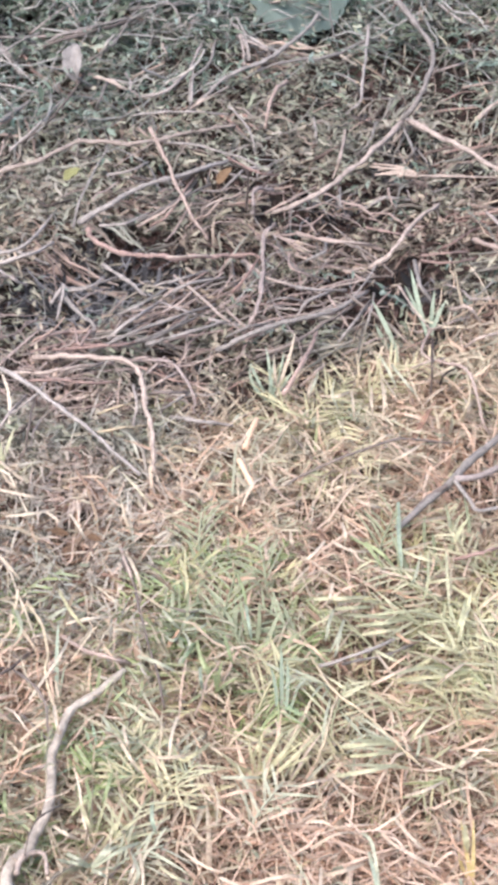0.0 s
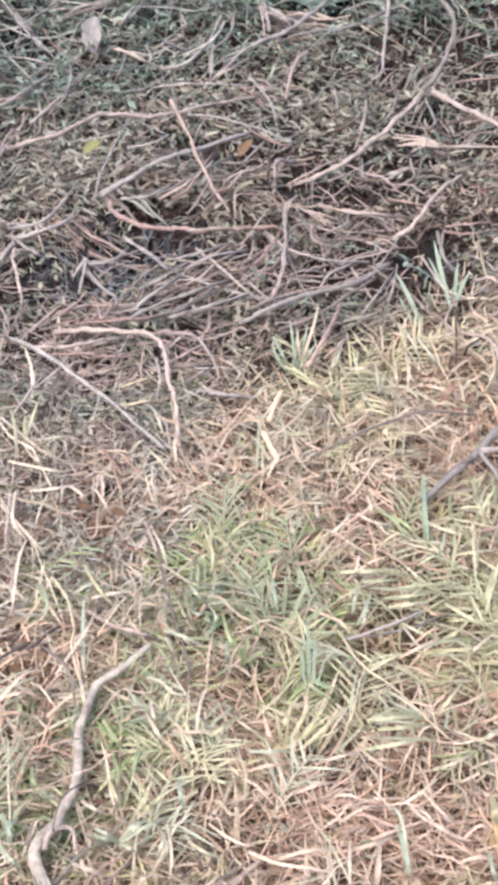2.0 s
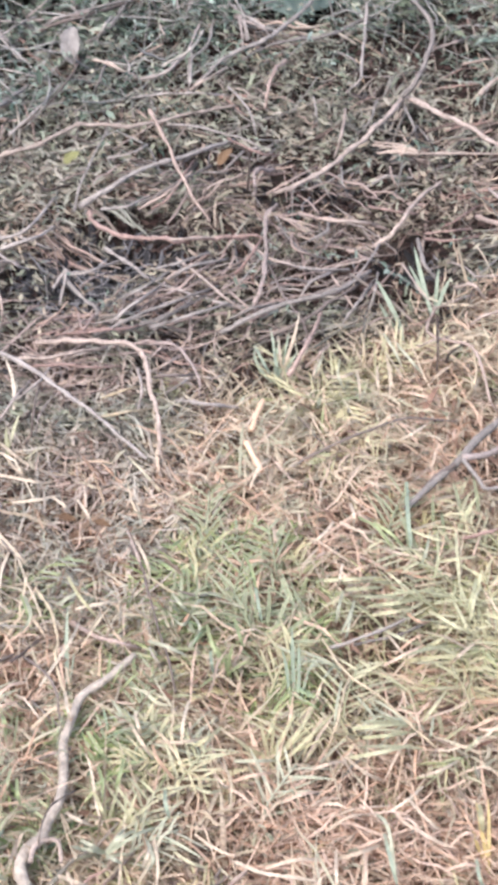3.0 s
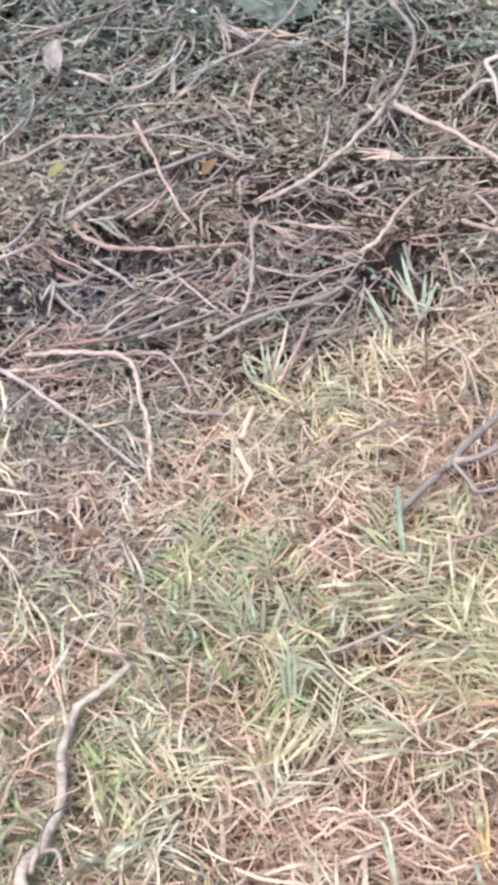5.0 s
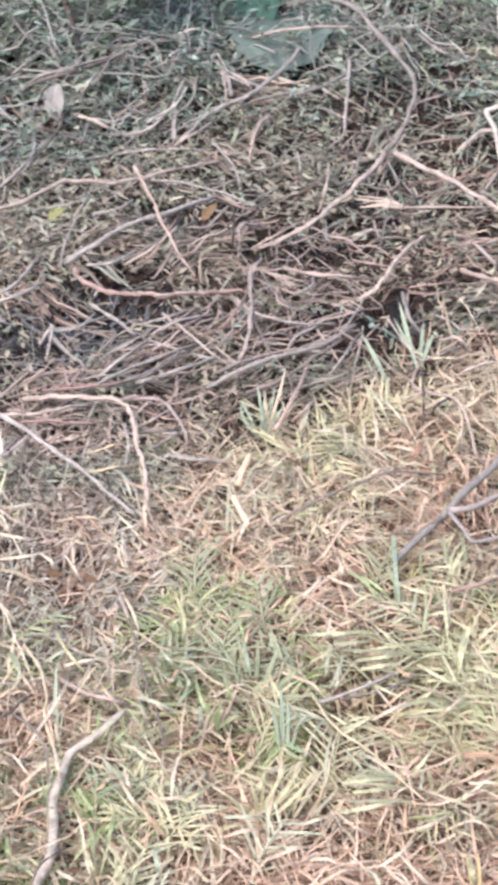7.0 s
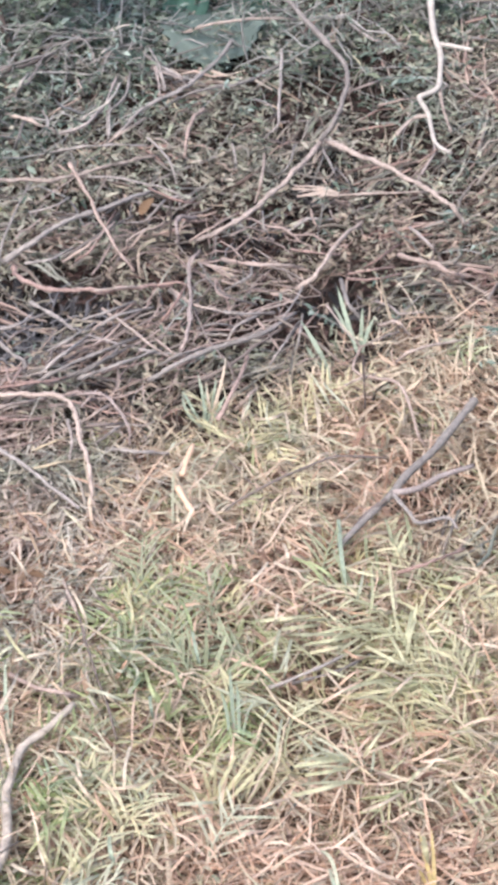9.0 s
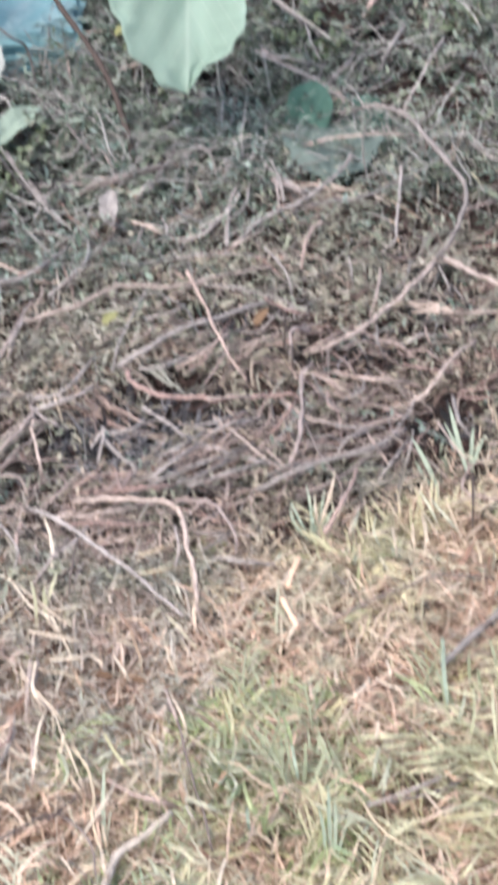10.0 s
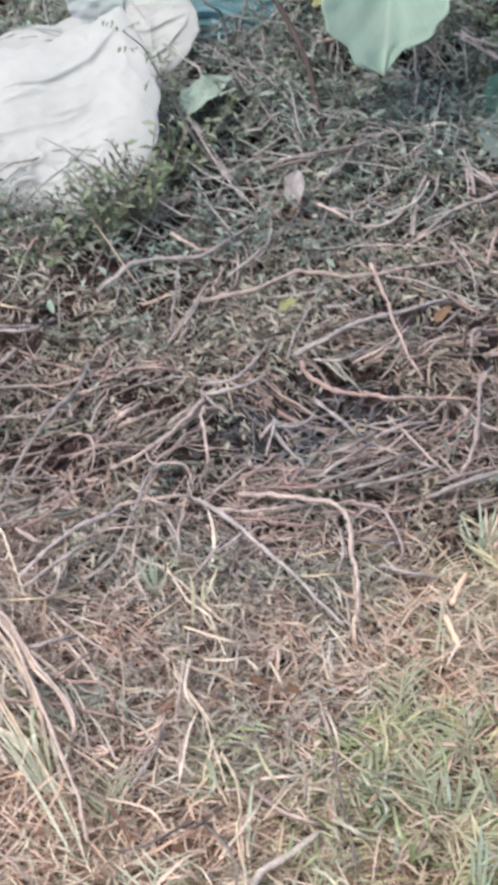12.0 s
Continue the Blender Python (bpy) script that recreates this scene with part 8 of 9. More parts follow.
tuft(BLADE_YELLOW, 0.0042, [(0.029, 1.424, 0.021, 1.432, 0.057), (0.029, 1.424, 0.033, 1.438, 0.061), (0.029, 1.424, 0.049, 1.435, 0.064), (0.031, 1.425, 0.067, 1.424, 0.066), (0.032, 1.424, 0.073, 1.408, 0.065), (0.026, 1.424, -0.001, 1.414, 0.058), (0.026, 1.427, 0.008, 1.412, 0.048), (0.030, 1.427, 0.056, 1.426, 0.059)], "pale yellow-green grass tuft fanning out of the straw")
tuft(BLADE_PALE, 0.0049, [(0.174, 1.639, 0.085, 1.573, 0.075), (0.178, 1.622, 0.099, 1.560, 0.075), (0.182, 1.612, 0.106, 1.546, 0.075), (0.193, 1.592, 0.122, 1.538, 0.075), (0.203, 1.564, 0.138, 1.493, 0.071), (0.206, 1.544, 0.145, 1.487, 0.070), (0.206, 1.517, 0.161, 1.469, 0.061), (0.199, 1.643, 0.159, 1.623, 0.060), (0.207, 1.673, 0.180, 1.674, 0.060), (0.218, 1.689, 0.207, 1.701, 0.058), (0.206, 1.607, 0.217, 1.620, 0.059), (0.198, 1.698, 0.223, 1.714, 0.065), (0.182, 1.676, 0.146, 1.650, 0.056), (0.214, 1.579, 0.182, 1.571, 0.058), (0.203, 1.625, 0.154, 1.585, 0.062), (0.212, 1.537, 0.168, 1.517, 0.063)], "broad pale green grass tuft with comb-like blades")
tuft(BLADE_PALE, 0.0048, [(0.165, 1.443, 0.093, 1.388, 0.075), (0.162, 1.456, 0.097, 1.408, 0.074), (0.153, 1.468, 0.099, 1.424, 0.067), (0.149, 1.481, 0.142, 1.485, 0.052), (0.166, 1.450, 0.188, 1.437, 0.054), (0.129, 1.441, 0.088, 1.392, 0.060), (0.157, 1.461, 0.117, 1.439, 0.061), (0.171, 1.456, 0.163, 1.458, 0.051)], "pale green grass blades lying over brown straw")
tuft(BLADE_GREEN, 0.0040, [(-0.037, 1.601, -0.053, 1.588, 0.046), (-0.037, 1.601, -0.049, 1.567, 0.043), (-0.037, 1.601, -0.045, 1.602, 0.048), (-0.037, 1.601, -0.031, 1.603, 0.050), (-0.037, 1.601, -0.022, 1.589, 0.048), (-0.037, 1.601, -0.019, 1.570, 0.046), (-0.037, 1.601, -0.032, 1.549, 0.045), (-0.037, 1.601, -0.051, 1.578, 0.044)], "small star-shaped green grass tuft")
tuft(BLADE_YELLOW, 0.0031, [(-0.028, 1.639, -0.034, 1.668, 0.067), (-0.031, 1.660, -0.045, 1.647, 0.046), (-0.031, 1.660, -0.015, 1.646, 0.046), (-0.032, 1.676, -0.045, 1.664, 0.045), (-0.032, 1.676, -0.016, 1.663, 0.047), (-0.033, 1.693, -0.045, 1.682, 0.044), (-0.033, 1.693, -0.018, 1.681, 0.047), (-0.034, 1.707, -0.045, 1.697, 0.044), (-0.034, 1.707, -0.021, 1.698, 0.047), (-0.030, 1.647, -0.043, 1.631, 0.044), (-0.030, 1.647, -0.014, 1.629, 0.045)], "yellow-green grass shoot with short side blades")
tuft(BLADE_TEAL, 0.0046, [(0.045, 1.957, 0.025, 1.966, 0.055), (0.045, 1.957, 0.041, 1.990, 0.064), (0.046, 1.957, 0.050, 1.977, 0.057), (0.048, 1.956, 0.068, 1.958, 0.054), (0.046, 1.957, 0.060, 1.983, 0.062)], "bluish green shoots at the edge of the brush")
tuft(BLADE_TEAL, 0.0057, [(0.177, 2.030, 0.150, 2.064, 0.067), (0.172, 2.039, 0.153, 2.042, 0.051), (0.177, 2.001, 0.171, 2.009, 0.050)], "two broad bluish green blades above the straw")
tuft(BLADE_TEAL, 0.0058, [(0.209, 2.064, 0.193, 2.115, 0.071), (0.214, 2.067, 0.228, 2.077, 0.054), (0.208, 2.078, 0.186, 2.100, 0.060), (0.213, 2.073, 0.217, 2.094, 0.056)], "broad bluish green blades standing in the brush")
tuft(BLADE_TEAL, 0.0044, [(-0.260, 1.873, -0.278, 1.877, 0.055), (-0.260, 1.873, -0.270, 1.886, 0.057), (-0.259, 1.873, -0.261, 1.882, 0.052), (-0.262, 1.871, -0.276, 1.863, 0.048), (-0.258, 1.873, -0.248, 1.874, 0.048)], "bluish green grass shoots at the edge of the brush")
tuft(BLADE_TEAL, 0.0049, [(-0.138, 1.508, -0.139, 1.561, 0.075), (-0.138, 1.513, -0.132, 1.524, 0.056)], "single upright bluish green blade with a smaller one")
tuft(BLADE_WHITE, 0.0045, [(-0.106, 1.322, -0.127, 1.302, 0.051), (-0.106, 1.321, -0.122, 1.290, 0.048), (-0.106, 1.322, -0.091, 1.316, 0.049), (-0.105, 1.321, -0.082, 1.298, 0.049), (-0.105, 1.319, -0.089, 1.291, 0.046), (-0.107, 1.324, -0.113, 1.322, 0.048), (-0.105, 1.320, -0.098, 1.289, 0.043), (-0.108, 1.322, -0.122, 1.314, 0.049)], "whitish green grass tuft flattened on the straw")
tuft(BLADE_GREEN, 0.0052, [(0.161, 1.710, 0.157, 1.729, 0.061), (0.169, 1.680, 0.149, 1.690, 0.060), (0.184, 1.712, 0.183, 1.723, 0.055), (0.210, 1.717, 0.201, 1.733, 0.060), (0.226, 1.731, 0.220, 1.747, 0.058), (0.161, 1.676, 0.156, 1.684, 0.053), (0.193, 1.694, 0.188, 1.702, 0.053)], "bluish green grass tuft beside a dead branch")
tuft(BLADE_VIVID, 0.0044, [(-0.001, 1.530, -0.020, 1.532, 0.056), (-0.005, 1.525, 0.000, 1.529, 0.051), (-0.009, 1.522, 0.014, 1.507, 0.052), (-0.014, 1.522, -0.029, 1.479, 0.047), (-0.001, 1.523, -0.005, 1.521, 0.046)], "vivid green short grass blades in the turf")
tuft(BLADE_WHITE, 0.0042, [(-0.315, 1.596, -0.375, 1.630, 0.075), (-0.314, 1.596, -0.365, 1.638, 0.075), (-0.312, 1.597, -0.352, 1.623, 0.075), (-0.311, 1.598, -0.341, 1.639, 0.075), (-0.310, 1.597, -0.335, 1.618, 0.071), (-0.308, 1.597, -0.326, 1.625, 0.072), (-0.314, 1.595, -0.366, 1.611, 0.075), (-0.313, 1.595, -0.346, 1.608, 0.071), (-0.309, 1.593, -0.329, 1.606, 0.063)], "pale green tuft bundled with dry stalks")
tuft(BLADE_GOLD, 0.0048, [(0.195, 1.310, 0.187, 1.350, 0.055), (0.195, 1.310, 0.197, 1.353, 0.055), (0.193, 1.322, 0.183, 1.323, 0.050)], "golden yellow dying grass blades on the straw")
tuft(BLADE_PALE, 0.0044, [(-0.221, 1.837, -0.226, 1.857, 0.060), (-0.216, 1.845, -0.199, 1.866, 0.063), (-0.204, 1.845, -0.177, 1.833, 0.051), (-0.210, 1.842, -0.212, 1.855, 0.055)], "thin pale green blades in the straw")
tuft(BLADE_VIVID, 0.0044, [(-0.108, 1.510, -0.102, 1.521, 0.056), (-0.104, 1.506, -0.090, 1.508, 0.054), (-0.100, 1.502, -0.078, 1.494, 0.053), (-0.106, 1.507, -0.111, 1.510, 0.050), (-0.074, 1.508, -0.082, 1.515, 0.054), (-0.072, 1.508, -0.067, 1.510, 0.050)], "vivid green blades at the foot of a branch")
tuft(BLADE_PALE, 0.0043, [(-0.070, 1.453, -0.097, 1.452, 0.060), (-0.068, 1.446, -0.065, 1.456, 0.056), (-0.066, 1.446, -0.051, 1.446, 0.052), (-0.063, 1.445, -0.037, 1.432, 0.054), (-0.066, 1.443, -0.028, 1.402, 0.059), (-0.070, 1.446, -0.092, 1.429, 0.051)], "pale green blades fanning beside dry stalks")
tuft(BLADE_GREEN, 0.0045, [(0.024, 1.583, 0.014, 1.601, 0.063), (0.028, 1.575, 0.031, 1.592, 0.061), (0.034, 1.572, 0.050, 1.582, 0.060), (0.019, 1.583, -0.001, 1.591, 0.059), (0.038, 1.568, 0.066, 1.558, 0.057), (0.040, 1.565, 0.075, 1.523, 0.058), (0.014, 1.579, -0.010, 1.557, 0.051)], "green blades crossing in the middle of the turf")
tuft(BLADE_TEAL, 0.0043, [(0.050, 1.501, 0.049, 1.527, 0.071), (0.053, 1.498, 0.054, 1.516, 0.064), (0.046, 1.500, 0.040, 1.513, 0.059), (0.056, 1.498, 0.067, 1.505, 0.056)], "bluish upright blades in the turf")
tuft(BLADE_GREEN, 0.0041, [(-0.186, 1.453, -0.190, 1.464, 0.056), (-0.181, 1.449, -0.176, 1.454, 0.052), (-0.191, 1.392, -0.194, 1.405, 0.059), (-0.185, 1.378, -0.175, 1.386, 0.057), (-0.188, 1.327, -0.175, 1.331, 0.055), (-0.185, 1.315, -0.190, 1.323, 0.056)], "green grass blades at the corner of the turf")
tuft(BLADE_PALE, 0.0041, [(-0.101, 1.352, -0.089, 1.363, 0.060), (-0.096, 1.346, -0.076, 1.351, 0.060), (-0.092, 1.346, -0.062, 1.341, 0.060), (-0.103, 1.352, -0.107, 1.363, 0.059), (-0.085, 1.341, -0.053, 1.326, 0.058), (-0.083, 1.347, -0.085, 1.355, 0.056)], "pale blades around the branch foot")


STRAND_LABELS = {BLADE_PALE: "pale green grass strand lying on the turf", BLADE_WHITE: "whitish green grass strand lying on the turf", BLADE_STRAW: "dry straw-coloured grass strand lying on the turf", BLADE_YELLOW: "yellowish green grass strand lying on the turf", BLADE_TEAL: "bluish green grass strand lying on the turf", BLADE_VIVID: "fresh green grass strand lying on the turf", BLADE_RUST: "rust-coloured dead grass strand lying on the turf"}


def strand(mat, width, pts):
    """One grass blade through a few places, folded along its middle and drawn to a point."""
    line = smooth_line(on_ground(pts), 4)
    k = len(line)
    s = np.linspace(0, 1, k)
    wide = width * np.clip(1.25 * np.sin(np.pi * np.clip(0.16 + 0.84 * s, 0, 1)) ** 0.6, 0.03, 1)
    side = np.cross(line[-1] - line[0], [rng.normal(-0.1, 0.25), rng.normal(-0.5, 0.25), 0.8])
    ob = new("grass_strand", mesh_of("grass_strand", *blades(line[None], wide[None], side[None]), mat))
    return tagged(ob, STRAND_LABELS[mat], "grass", "single grass strands")


strand(BLADE_PALE, 0.0032, [(0.080, 1.620, 0.040), (0.104, 1.601, 0.058), (0.132, 1.626, 0.040)])
strand(BLADE_PALE, 0.0032, [(0.098, 1.608, 0.040), (0.113, 1.589, 0.058), (0.132, 1.613, 0.040)])
strand(BLADE_PALE, 0.0034, [(0.114, 1.597, 0.040), (0.150, 1.586, 0.058), (0.188, 1.614, 0.040)])
strand(BLADE_PALE, 0.0030, [(0.116, 1.587, 0.040), (0.138, 1.572, 0.058), (0.160, 1.598, 0.040)])
strand(BLADE_PALE, 0.0030, [(0.120, 1.577, 0.040), (0.137, 1.562, 0.058), (0.156, 1.587, 0.040)])
strand(BLADE_WHITE, 0.0027, [(0.096, 1.607, 0.040), (0.090, 1.566, 0.058), (0.088, 1.564, 0.040)])
strand(BLADE_WHITE, 0.0027, [(0.105, 1.594, 0.040), (0.098, 1.553, 0.058), (0.091, 1.552, 0.040)])
strand(BLADE_WHITE, 0.0025, [(0.102, 1.577, 0.040), (0.097, 1.540, 0.058), (0.095, 1.546, 0.040)])
strand(BLADE_STRAW, 0.0027, [(0.128, 1.559, 0.040), (0.135, 1.523, 0.058), (0.147, 1.523, 0.040)])
strand(BLADE_YELLOW, 0.0032, [(0.154, 1.524, 0.040), (0.179, 1.510, 0.058), (0.210, 1.535, 0.040)])
strand(BLADE_YELLOW, 0.0027, [(0.159, 1.538, 0.040), (0.176, 1.532, 0.058), (0.200, 1.587, 0.040)])
strand(BLADE_PALE, 0.0027, [(0.214, 1.630, 0.040), (0.205, 1.584, 0.058), (0.201, 1.583, 0.040)])
strand(BLADE_TEAL, 0.0037, [(0.161, 1.756, 0.040), (0.157, 1.685, 0.058), (0.159, 1.658, 0.040)])
strand(BLADE_PALE, 0.0025, [(0.201, 1.692, 0.040), (0.197, 1.635, 0.058), (0.198, 1.615, 0.040)])
strand(BLADE_PALE, 0.0024, [(0.184, 1.690, 0.040), (0.179, 1.627, 0.058), (0.174, 1.619, 0.040)])
strand(BLADE_STRAW, 0.0028, [(0.061, 1.713, 0.040), (0.061, 1.675, 0.058), (0.064, 1.686, 0.040)])
strand(BLADE_STRAW, 0.0027, [(0.108, 1.724, 0.040), (0.109, 1.686, 0.058), (0.109, 1.690, 0.040)])
strand(BLADE_STRAW, 0.0025, [(0.122, 1.759, 0.040), (0.132, 1.728, 0.058), (0.148, 1.747, 0.040)])
strand(BLADE_STRAW, 0.0025, [(0.097, 1.699, 0.040), (0.114, 1.664, 0.058), (0.135, 1.686, 0.040)])
strand(BLADE_STRAW, 0.0025, [(0.092, 1.699, 0.040), (0.078, 1.656, 0.058), (0.067, 1.671, 0.040)])
strand(BLADE_STRAW, 0.0025, [(0.097, 1.642, 0.040), (0.093, 1.603, 0.058), (0.092, 1.614, 0.040)])
strand(BLADE_PALE, 0.0025, [(0.125, 1.562, 0.040), (0.140, 1.530, 0.058), (0.159, 1.541, 0.040)])
strand(BLADE_PALE, 0.0027, [(0.169, 1.585, 0.040), (0.186, 1.549, 0.058), (0.206, 1.558, 0.040)])
strand(BLADE_PALE, 0.0025, [(0.181, 1.648, 0.040), (0.195, 1.632, 0.058), (0.221, 1.659, 0.040)])
strand(BLADE_PALE, 0.0025, [(0.155, 1.692, 0.040), (0.176, 1.658, 0.058), (0.199, 1.676, 0.040)])
strand(BLADE_WHITE, 0.0025, [(0.166, 1.643, 0.040), (0.170, 1.640, 0.058), (0.178, 1.690, 0.040)])
strand(BLADE_VIVID, 0.0027, [(0.128, 1.698, 0.040), (0.140, 1.662, 0.058), (0.153, 1.666, 0.040)])
strand(BLADE_VIVID, 0.0027, [(0.114, 1.705, 0.040), (0.129, 1.668, 0.058), (0.143, 1.662, 0.040)])
strand(BLADE_VIVID, 0.0025, [(0.010, 1.659, 0.040), (0.017, 1.614, 0.058), (0.021, 1.607, 0.040)])
strand(BLADE_TEAL, 0.0028, [(0.020, 1.614, 0.040), (0.022, 1.568, 0.058), (0.025, 1.565, 0.040)])
strand(BLADE_VIVID, 0.0028, [(0.001, 1.572, 0.040), (0.005, 1.531, 0.058), (0.009, 1.534, 0.040)])
strand(BLADE_STRAW, 0.0025, [(0.036, 1.797, 0.040), (0.026, 1.761, 0.058), (0.016, 1.750, 0.040)])
strand(BLADE_STRAW, 0.0024, [(0.037, 1.699, 0.040), (0.038, 1.653, 0.058), (0.034, 1.673, 0.040)])
strand(BLADE_STRAW, 0.0025, [(0.077, 1.664, 0.040), (0.063, 1.620, 0.058), (0.059, 1.624, 0.040)])
strand(BLADE_RUST, 0.0025, [(0.148, 1.583, 0.040), (0.157, 1.551, 0.058), (0.171, 1.572, 0.040)])
strand(BLADE_RUST, 0.0025, [(0.126, 1.517, 0.040), (0.143, 1.511, 0.058), (0.164, 1.545, 0.040)])
strand(BLADE_RUST, 0.0024, [(0.136, 1.530, 0.040), (0.153, 1.531, 0.058), (0.169, 1.555, 0.040)])
strand(BLADE_STRAW, 0.0024, [(0.181, 1.520, 0.040), (0.190, 1.514, 0.058), (0.212, 1.555, 0.040)])
strand(BLADE_PALE, 0.0025, [(0.203, 1.574, 0.040), (0.207, 1.581, 0.058), (0.218, 1.623, 0.040)])
strand(BLADE_PALE, 0.0024, [(0.191, 1.600, 0.040), (0.196, 1.553, 0.058), (0.201, 1.554, 0.040)])
strand(BLADE_YELLOW, 0.0027, [(0.025, 1.428, 0.040), (0.029, 1.422, 0.058), (0.033, 1.454, 0.040)])
strand(BLADE_YELLOW, 0.0030, [(0.032, 1.419, 0.040), (0.041, 1.421, 0.058), (0.051, 1.462, 0.040)])
strand(BLADE_YELLOW, 0.0030, [(0.039, 1.417, 0.040), (0.051, 1.420, 0.058), (0.066, 1.467, 0.040)])
strand(BLADE_YELLOW, 0.0030, [(0.043, 1.411, 0.040), (0.062, 1.418, 0.058), (0.082, 1.461, 0.040)])
strand(BLADE_WHITE, 0.0028, [(-0.001, 1.405, 0.040), (0.016, 1.388, 0.058), (0.034, 1.407, 0.040)])
strand(BLADE_PALE, 0.0033, [(0.092, 1.412, 0.040), (0.117, 1.401, 0.058), (0.144, 1.428, 0.040)])
strand(BLADE_PALE, 0.0030, [(0.096, 1.444, 0.040), (0.117, 1.429, 0.058), (0.141, 1.451, 0.040)])
strand(BLADE_PALE, 0.0028, [(0.104, 1.434, 0.040), (0.123, 1.419, 0.058), (0.144, 1.442, 0.040)])
strand(BLADE_STRAW, 0.0028, [(0.124, 1.356, 0.040), (0.133, 1.333, 0.049), (0.144, 1.314, 0.058), (0.156, 1.314, 0.049), (0.171, 1.315, 0.040)])
strand(BLADE_STRAW, 0.0028, [(-0.001, 1.302, 0.040), (0.019, 1.281, 0.052), (0.044, 1.277, 0.052), (0.067, 1.284, 0.040)])
strand(BLADE_STRAW, 0.0025, [(0.022, 1.297, 0.040), (0.048, 1.290, 0.058), (0.067, 1.305, 0.040)])
strand(BLADE_STRAW, 0.0027, [(0.070, 1.335, 0.040), (0.089, 1.333, 0.058), (0.109, 1.353, 0.040)])
strand(BLADE_WHITE, 0.0027, [(0.110, 1.353, 0.040), (0.117, 1.321, 0.058), (0.122, 1.281, 0.040)])
strand(BLADE_STRAW, 0.0032, [(0.078, 1.308, 0.040), (0.093, 1.296, 0.058), (0.113, 1.322, 0.040)])
strand(BLADE_WHITE, 0.0024, [(0.090, 1.498, 0.040), (0.084, 1.455, 0.058), (0.081, 1.445, 0.040)])
strand(BLADE_TEAL, 0.0030, [(0.115, 1.333, 0.040), (0.117, 1.288, 0.058), (0.122, 1.278, 0.040)])
strand(BLADE_YELLOW, 0.0045, [(0.191, 1.361, 0.040), (0.189, 1.329, 0.058), (0.192, 1.331, 0.040)])
strand(BLADE_STRAW, 0.0024, [(0.135, 1.370, 0.040), (0.149, 1.327, 0.058), (0.162, 1.333, 0.040)])
strand(BLADE_STRAW, 0.0024, [(0.149, 1.382, 0.040), (0.133, 1.349, 0.058), (0.117, 1.353, 0.040)])
strand(BLADE_RUST, 0.0024, [(0.126, 1.350, 0.040), (0.136, 1.327, 0.058), (0.149, 1.322, 0.040)])
strand(BLADE_RUST, 0.0025, [(0.159, 1.293, 0.040), (0.172, 1.281, 0.058), (0.189, 1.295, 0.040)])
strand(BLADE_STRAW, 0.0024, [(0.088, 1.414, 0.040), (0.101, 1.380, 0.058), (0.119, 1.387, 0.040)])
strand(BLADE_STRAW, 0.0024, [(0.053, 1.395, 0.040), (0.074, 1.387, 0.058), (0.090, 1.409, 0.040)])
strand(BLADE_RUST, 0.0025, [(-0.001, 1.384, 0.040), (0.014, 1.373, 0.058), (0.032, 1.394, 0.040)])
strand(BLADE_RUST, 0.0025, [(0.037, 1.364, 0.040), (0.052, 1.355, 0.058), (0.067, 1.376, 0.040)])
strand(BLADE_STRAW, 0.0024, [(0.147, 1.393, 0.040), (0.161, 1.381, 0.058), (0.181, 1.411, 0.040)])
strand(BLADE_TEAL, 0.0027, [(0.184, 1.303, 0.040), (0.182, 1.269, 0.058), (0.187, 1.269, 0.040)])
strand(BLADE_STRAW, 0.0025, [(0.099, 1.316, 0.040), (0.098, 1.278, 0.058), (0.097, 1.272, 0.040)])
strand(BLADE_STRAW, 0.0024, [(0.077, 1.316, 0.040), (0.075, 1.278, 0.058), (0.076, 1.272, 0.040)])
strand(BLADE_RUST, 0.0024, [(0.165, 1.318, 0.040), (0.177, 1.314, 0.058), (0.188, 1.320, 0.040)])
strand(BLADE_PALE, 0.0025, [(0.186, 1.420, 0.040), (0.193, 1.413, 0.058), (0.202, 1.438, 0.040)])
strand(BLADE_PALE, 0.0025, [(0.154, 1.453, 0.040), (0.161, 1.449, 0.058), (0.179, 1.494, 0.040)])
strand(BLADE_WHITE, 0.0024, [(0.163, 1.459, 0.040), (0.158, 1.422, 0.058), (0.157, 1.435, 0.040)])
strand(BLADE_WHITE, 0.0027, [(-0.101, 1.306, 0.040), (-0.110, 1.297, 0.058), (-0.123, 1.321, 0.040)])
strand(BLADE_WHITE, 0.0027, [(-0.101, 1.306, 0.040), (-0.110, 1.292, 0.058), (-0.120, 1.311, 0.040)])
strand(BLADE_WHITE, 0.0028, [(-0.100, 1.307, 0.040), (-0.090, 1.306, 0.058), (-0.085, 1.333, 0.040)])
strand(BLADE_WHITE, 0.0028, [(-0.099, 1.307, 0.040), (-0.086, 1.306, 0.058), (-0.077, 1.331, 0.040)])
strand(BLADE_WHITE, 0.0027, [(-0.099, 1.305, 0.040), (-0.078, 1.307, 0.058), (-0.060, 1.335, 0.040)])
strand(BLADE_WHITE, 0.0025, [(-0.100, 1.304, 0.040), (-0.091, 1.283, 0.058), (-0.087, 1.296, 0.040)])
strand(BLADE_STRAW, 0.0027, [(-0.085, 1.448, 0.040), (-0.074, 1.407, 0.058), (-0.066, 1.407, 0.040)])
strand(BLADE_STRAW, 0.0025, [(-0.037, 1.472, 0.040), (-0.041, 1.428, 0.058), (-0.043, 1.419, 0.040)])
strand(BLADE_YELLOW, 0.0030, [(-0.010, 1.442, 0.040), (-0.023, 1.410, 0.058), (-0.037, 1.417, 0.040)])
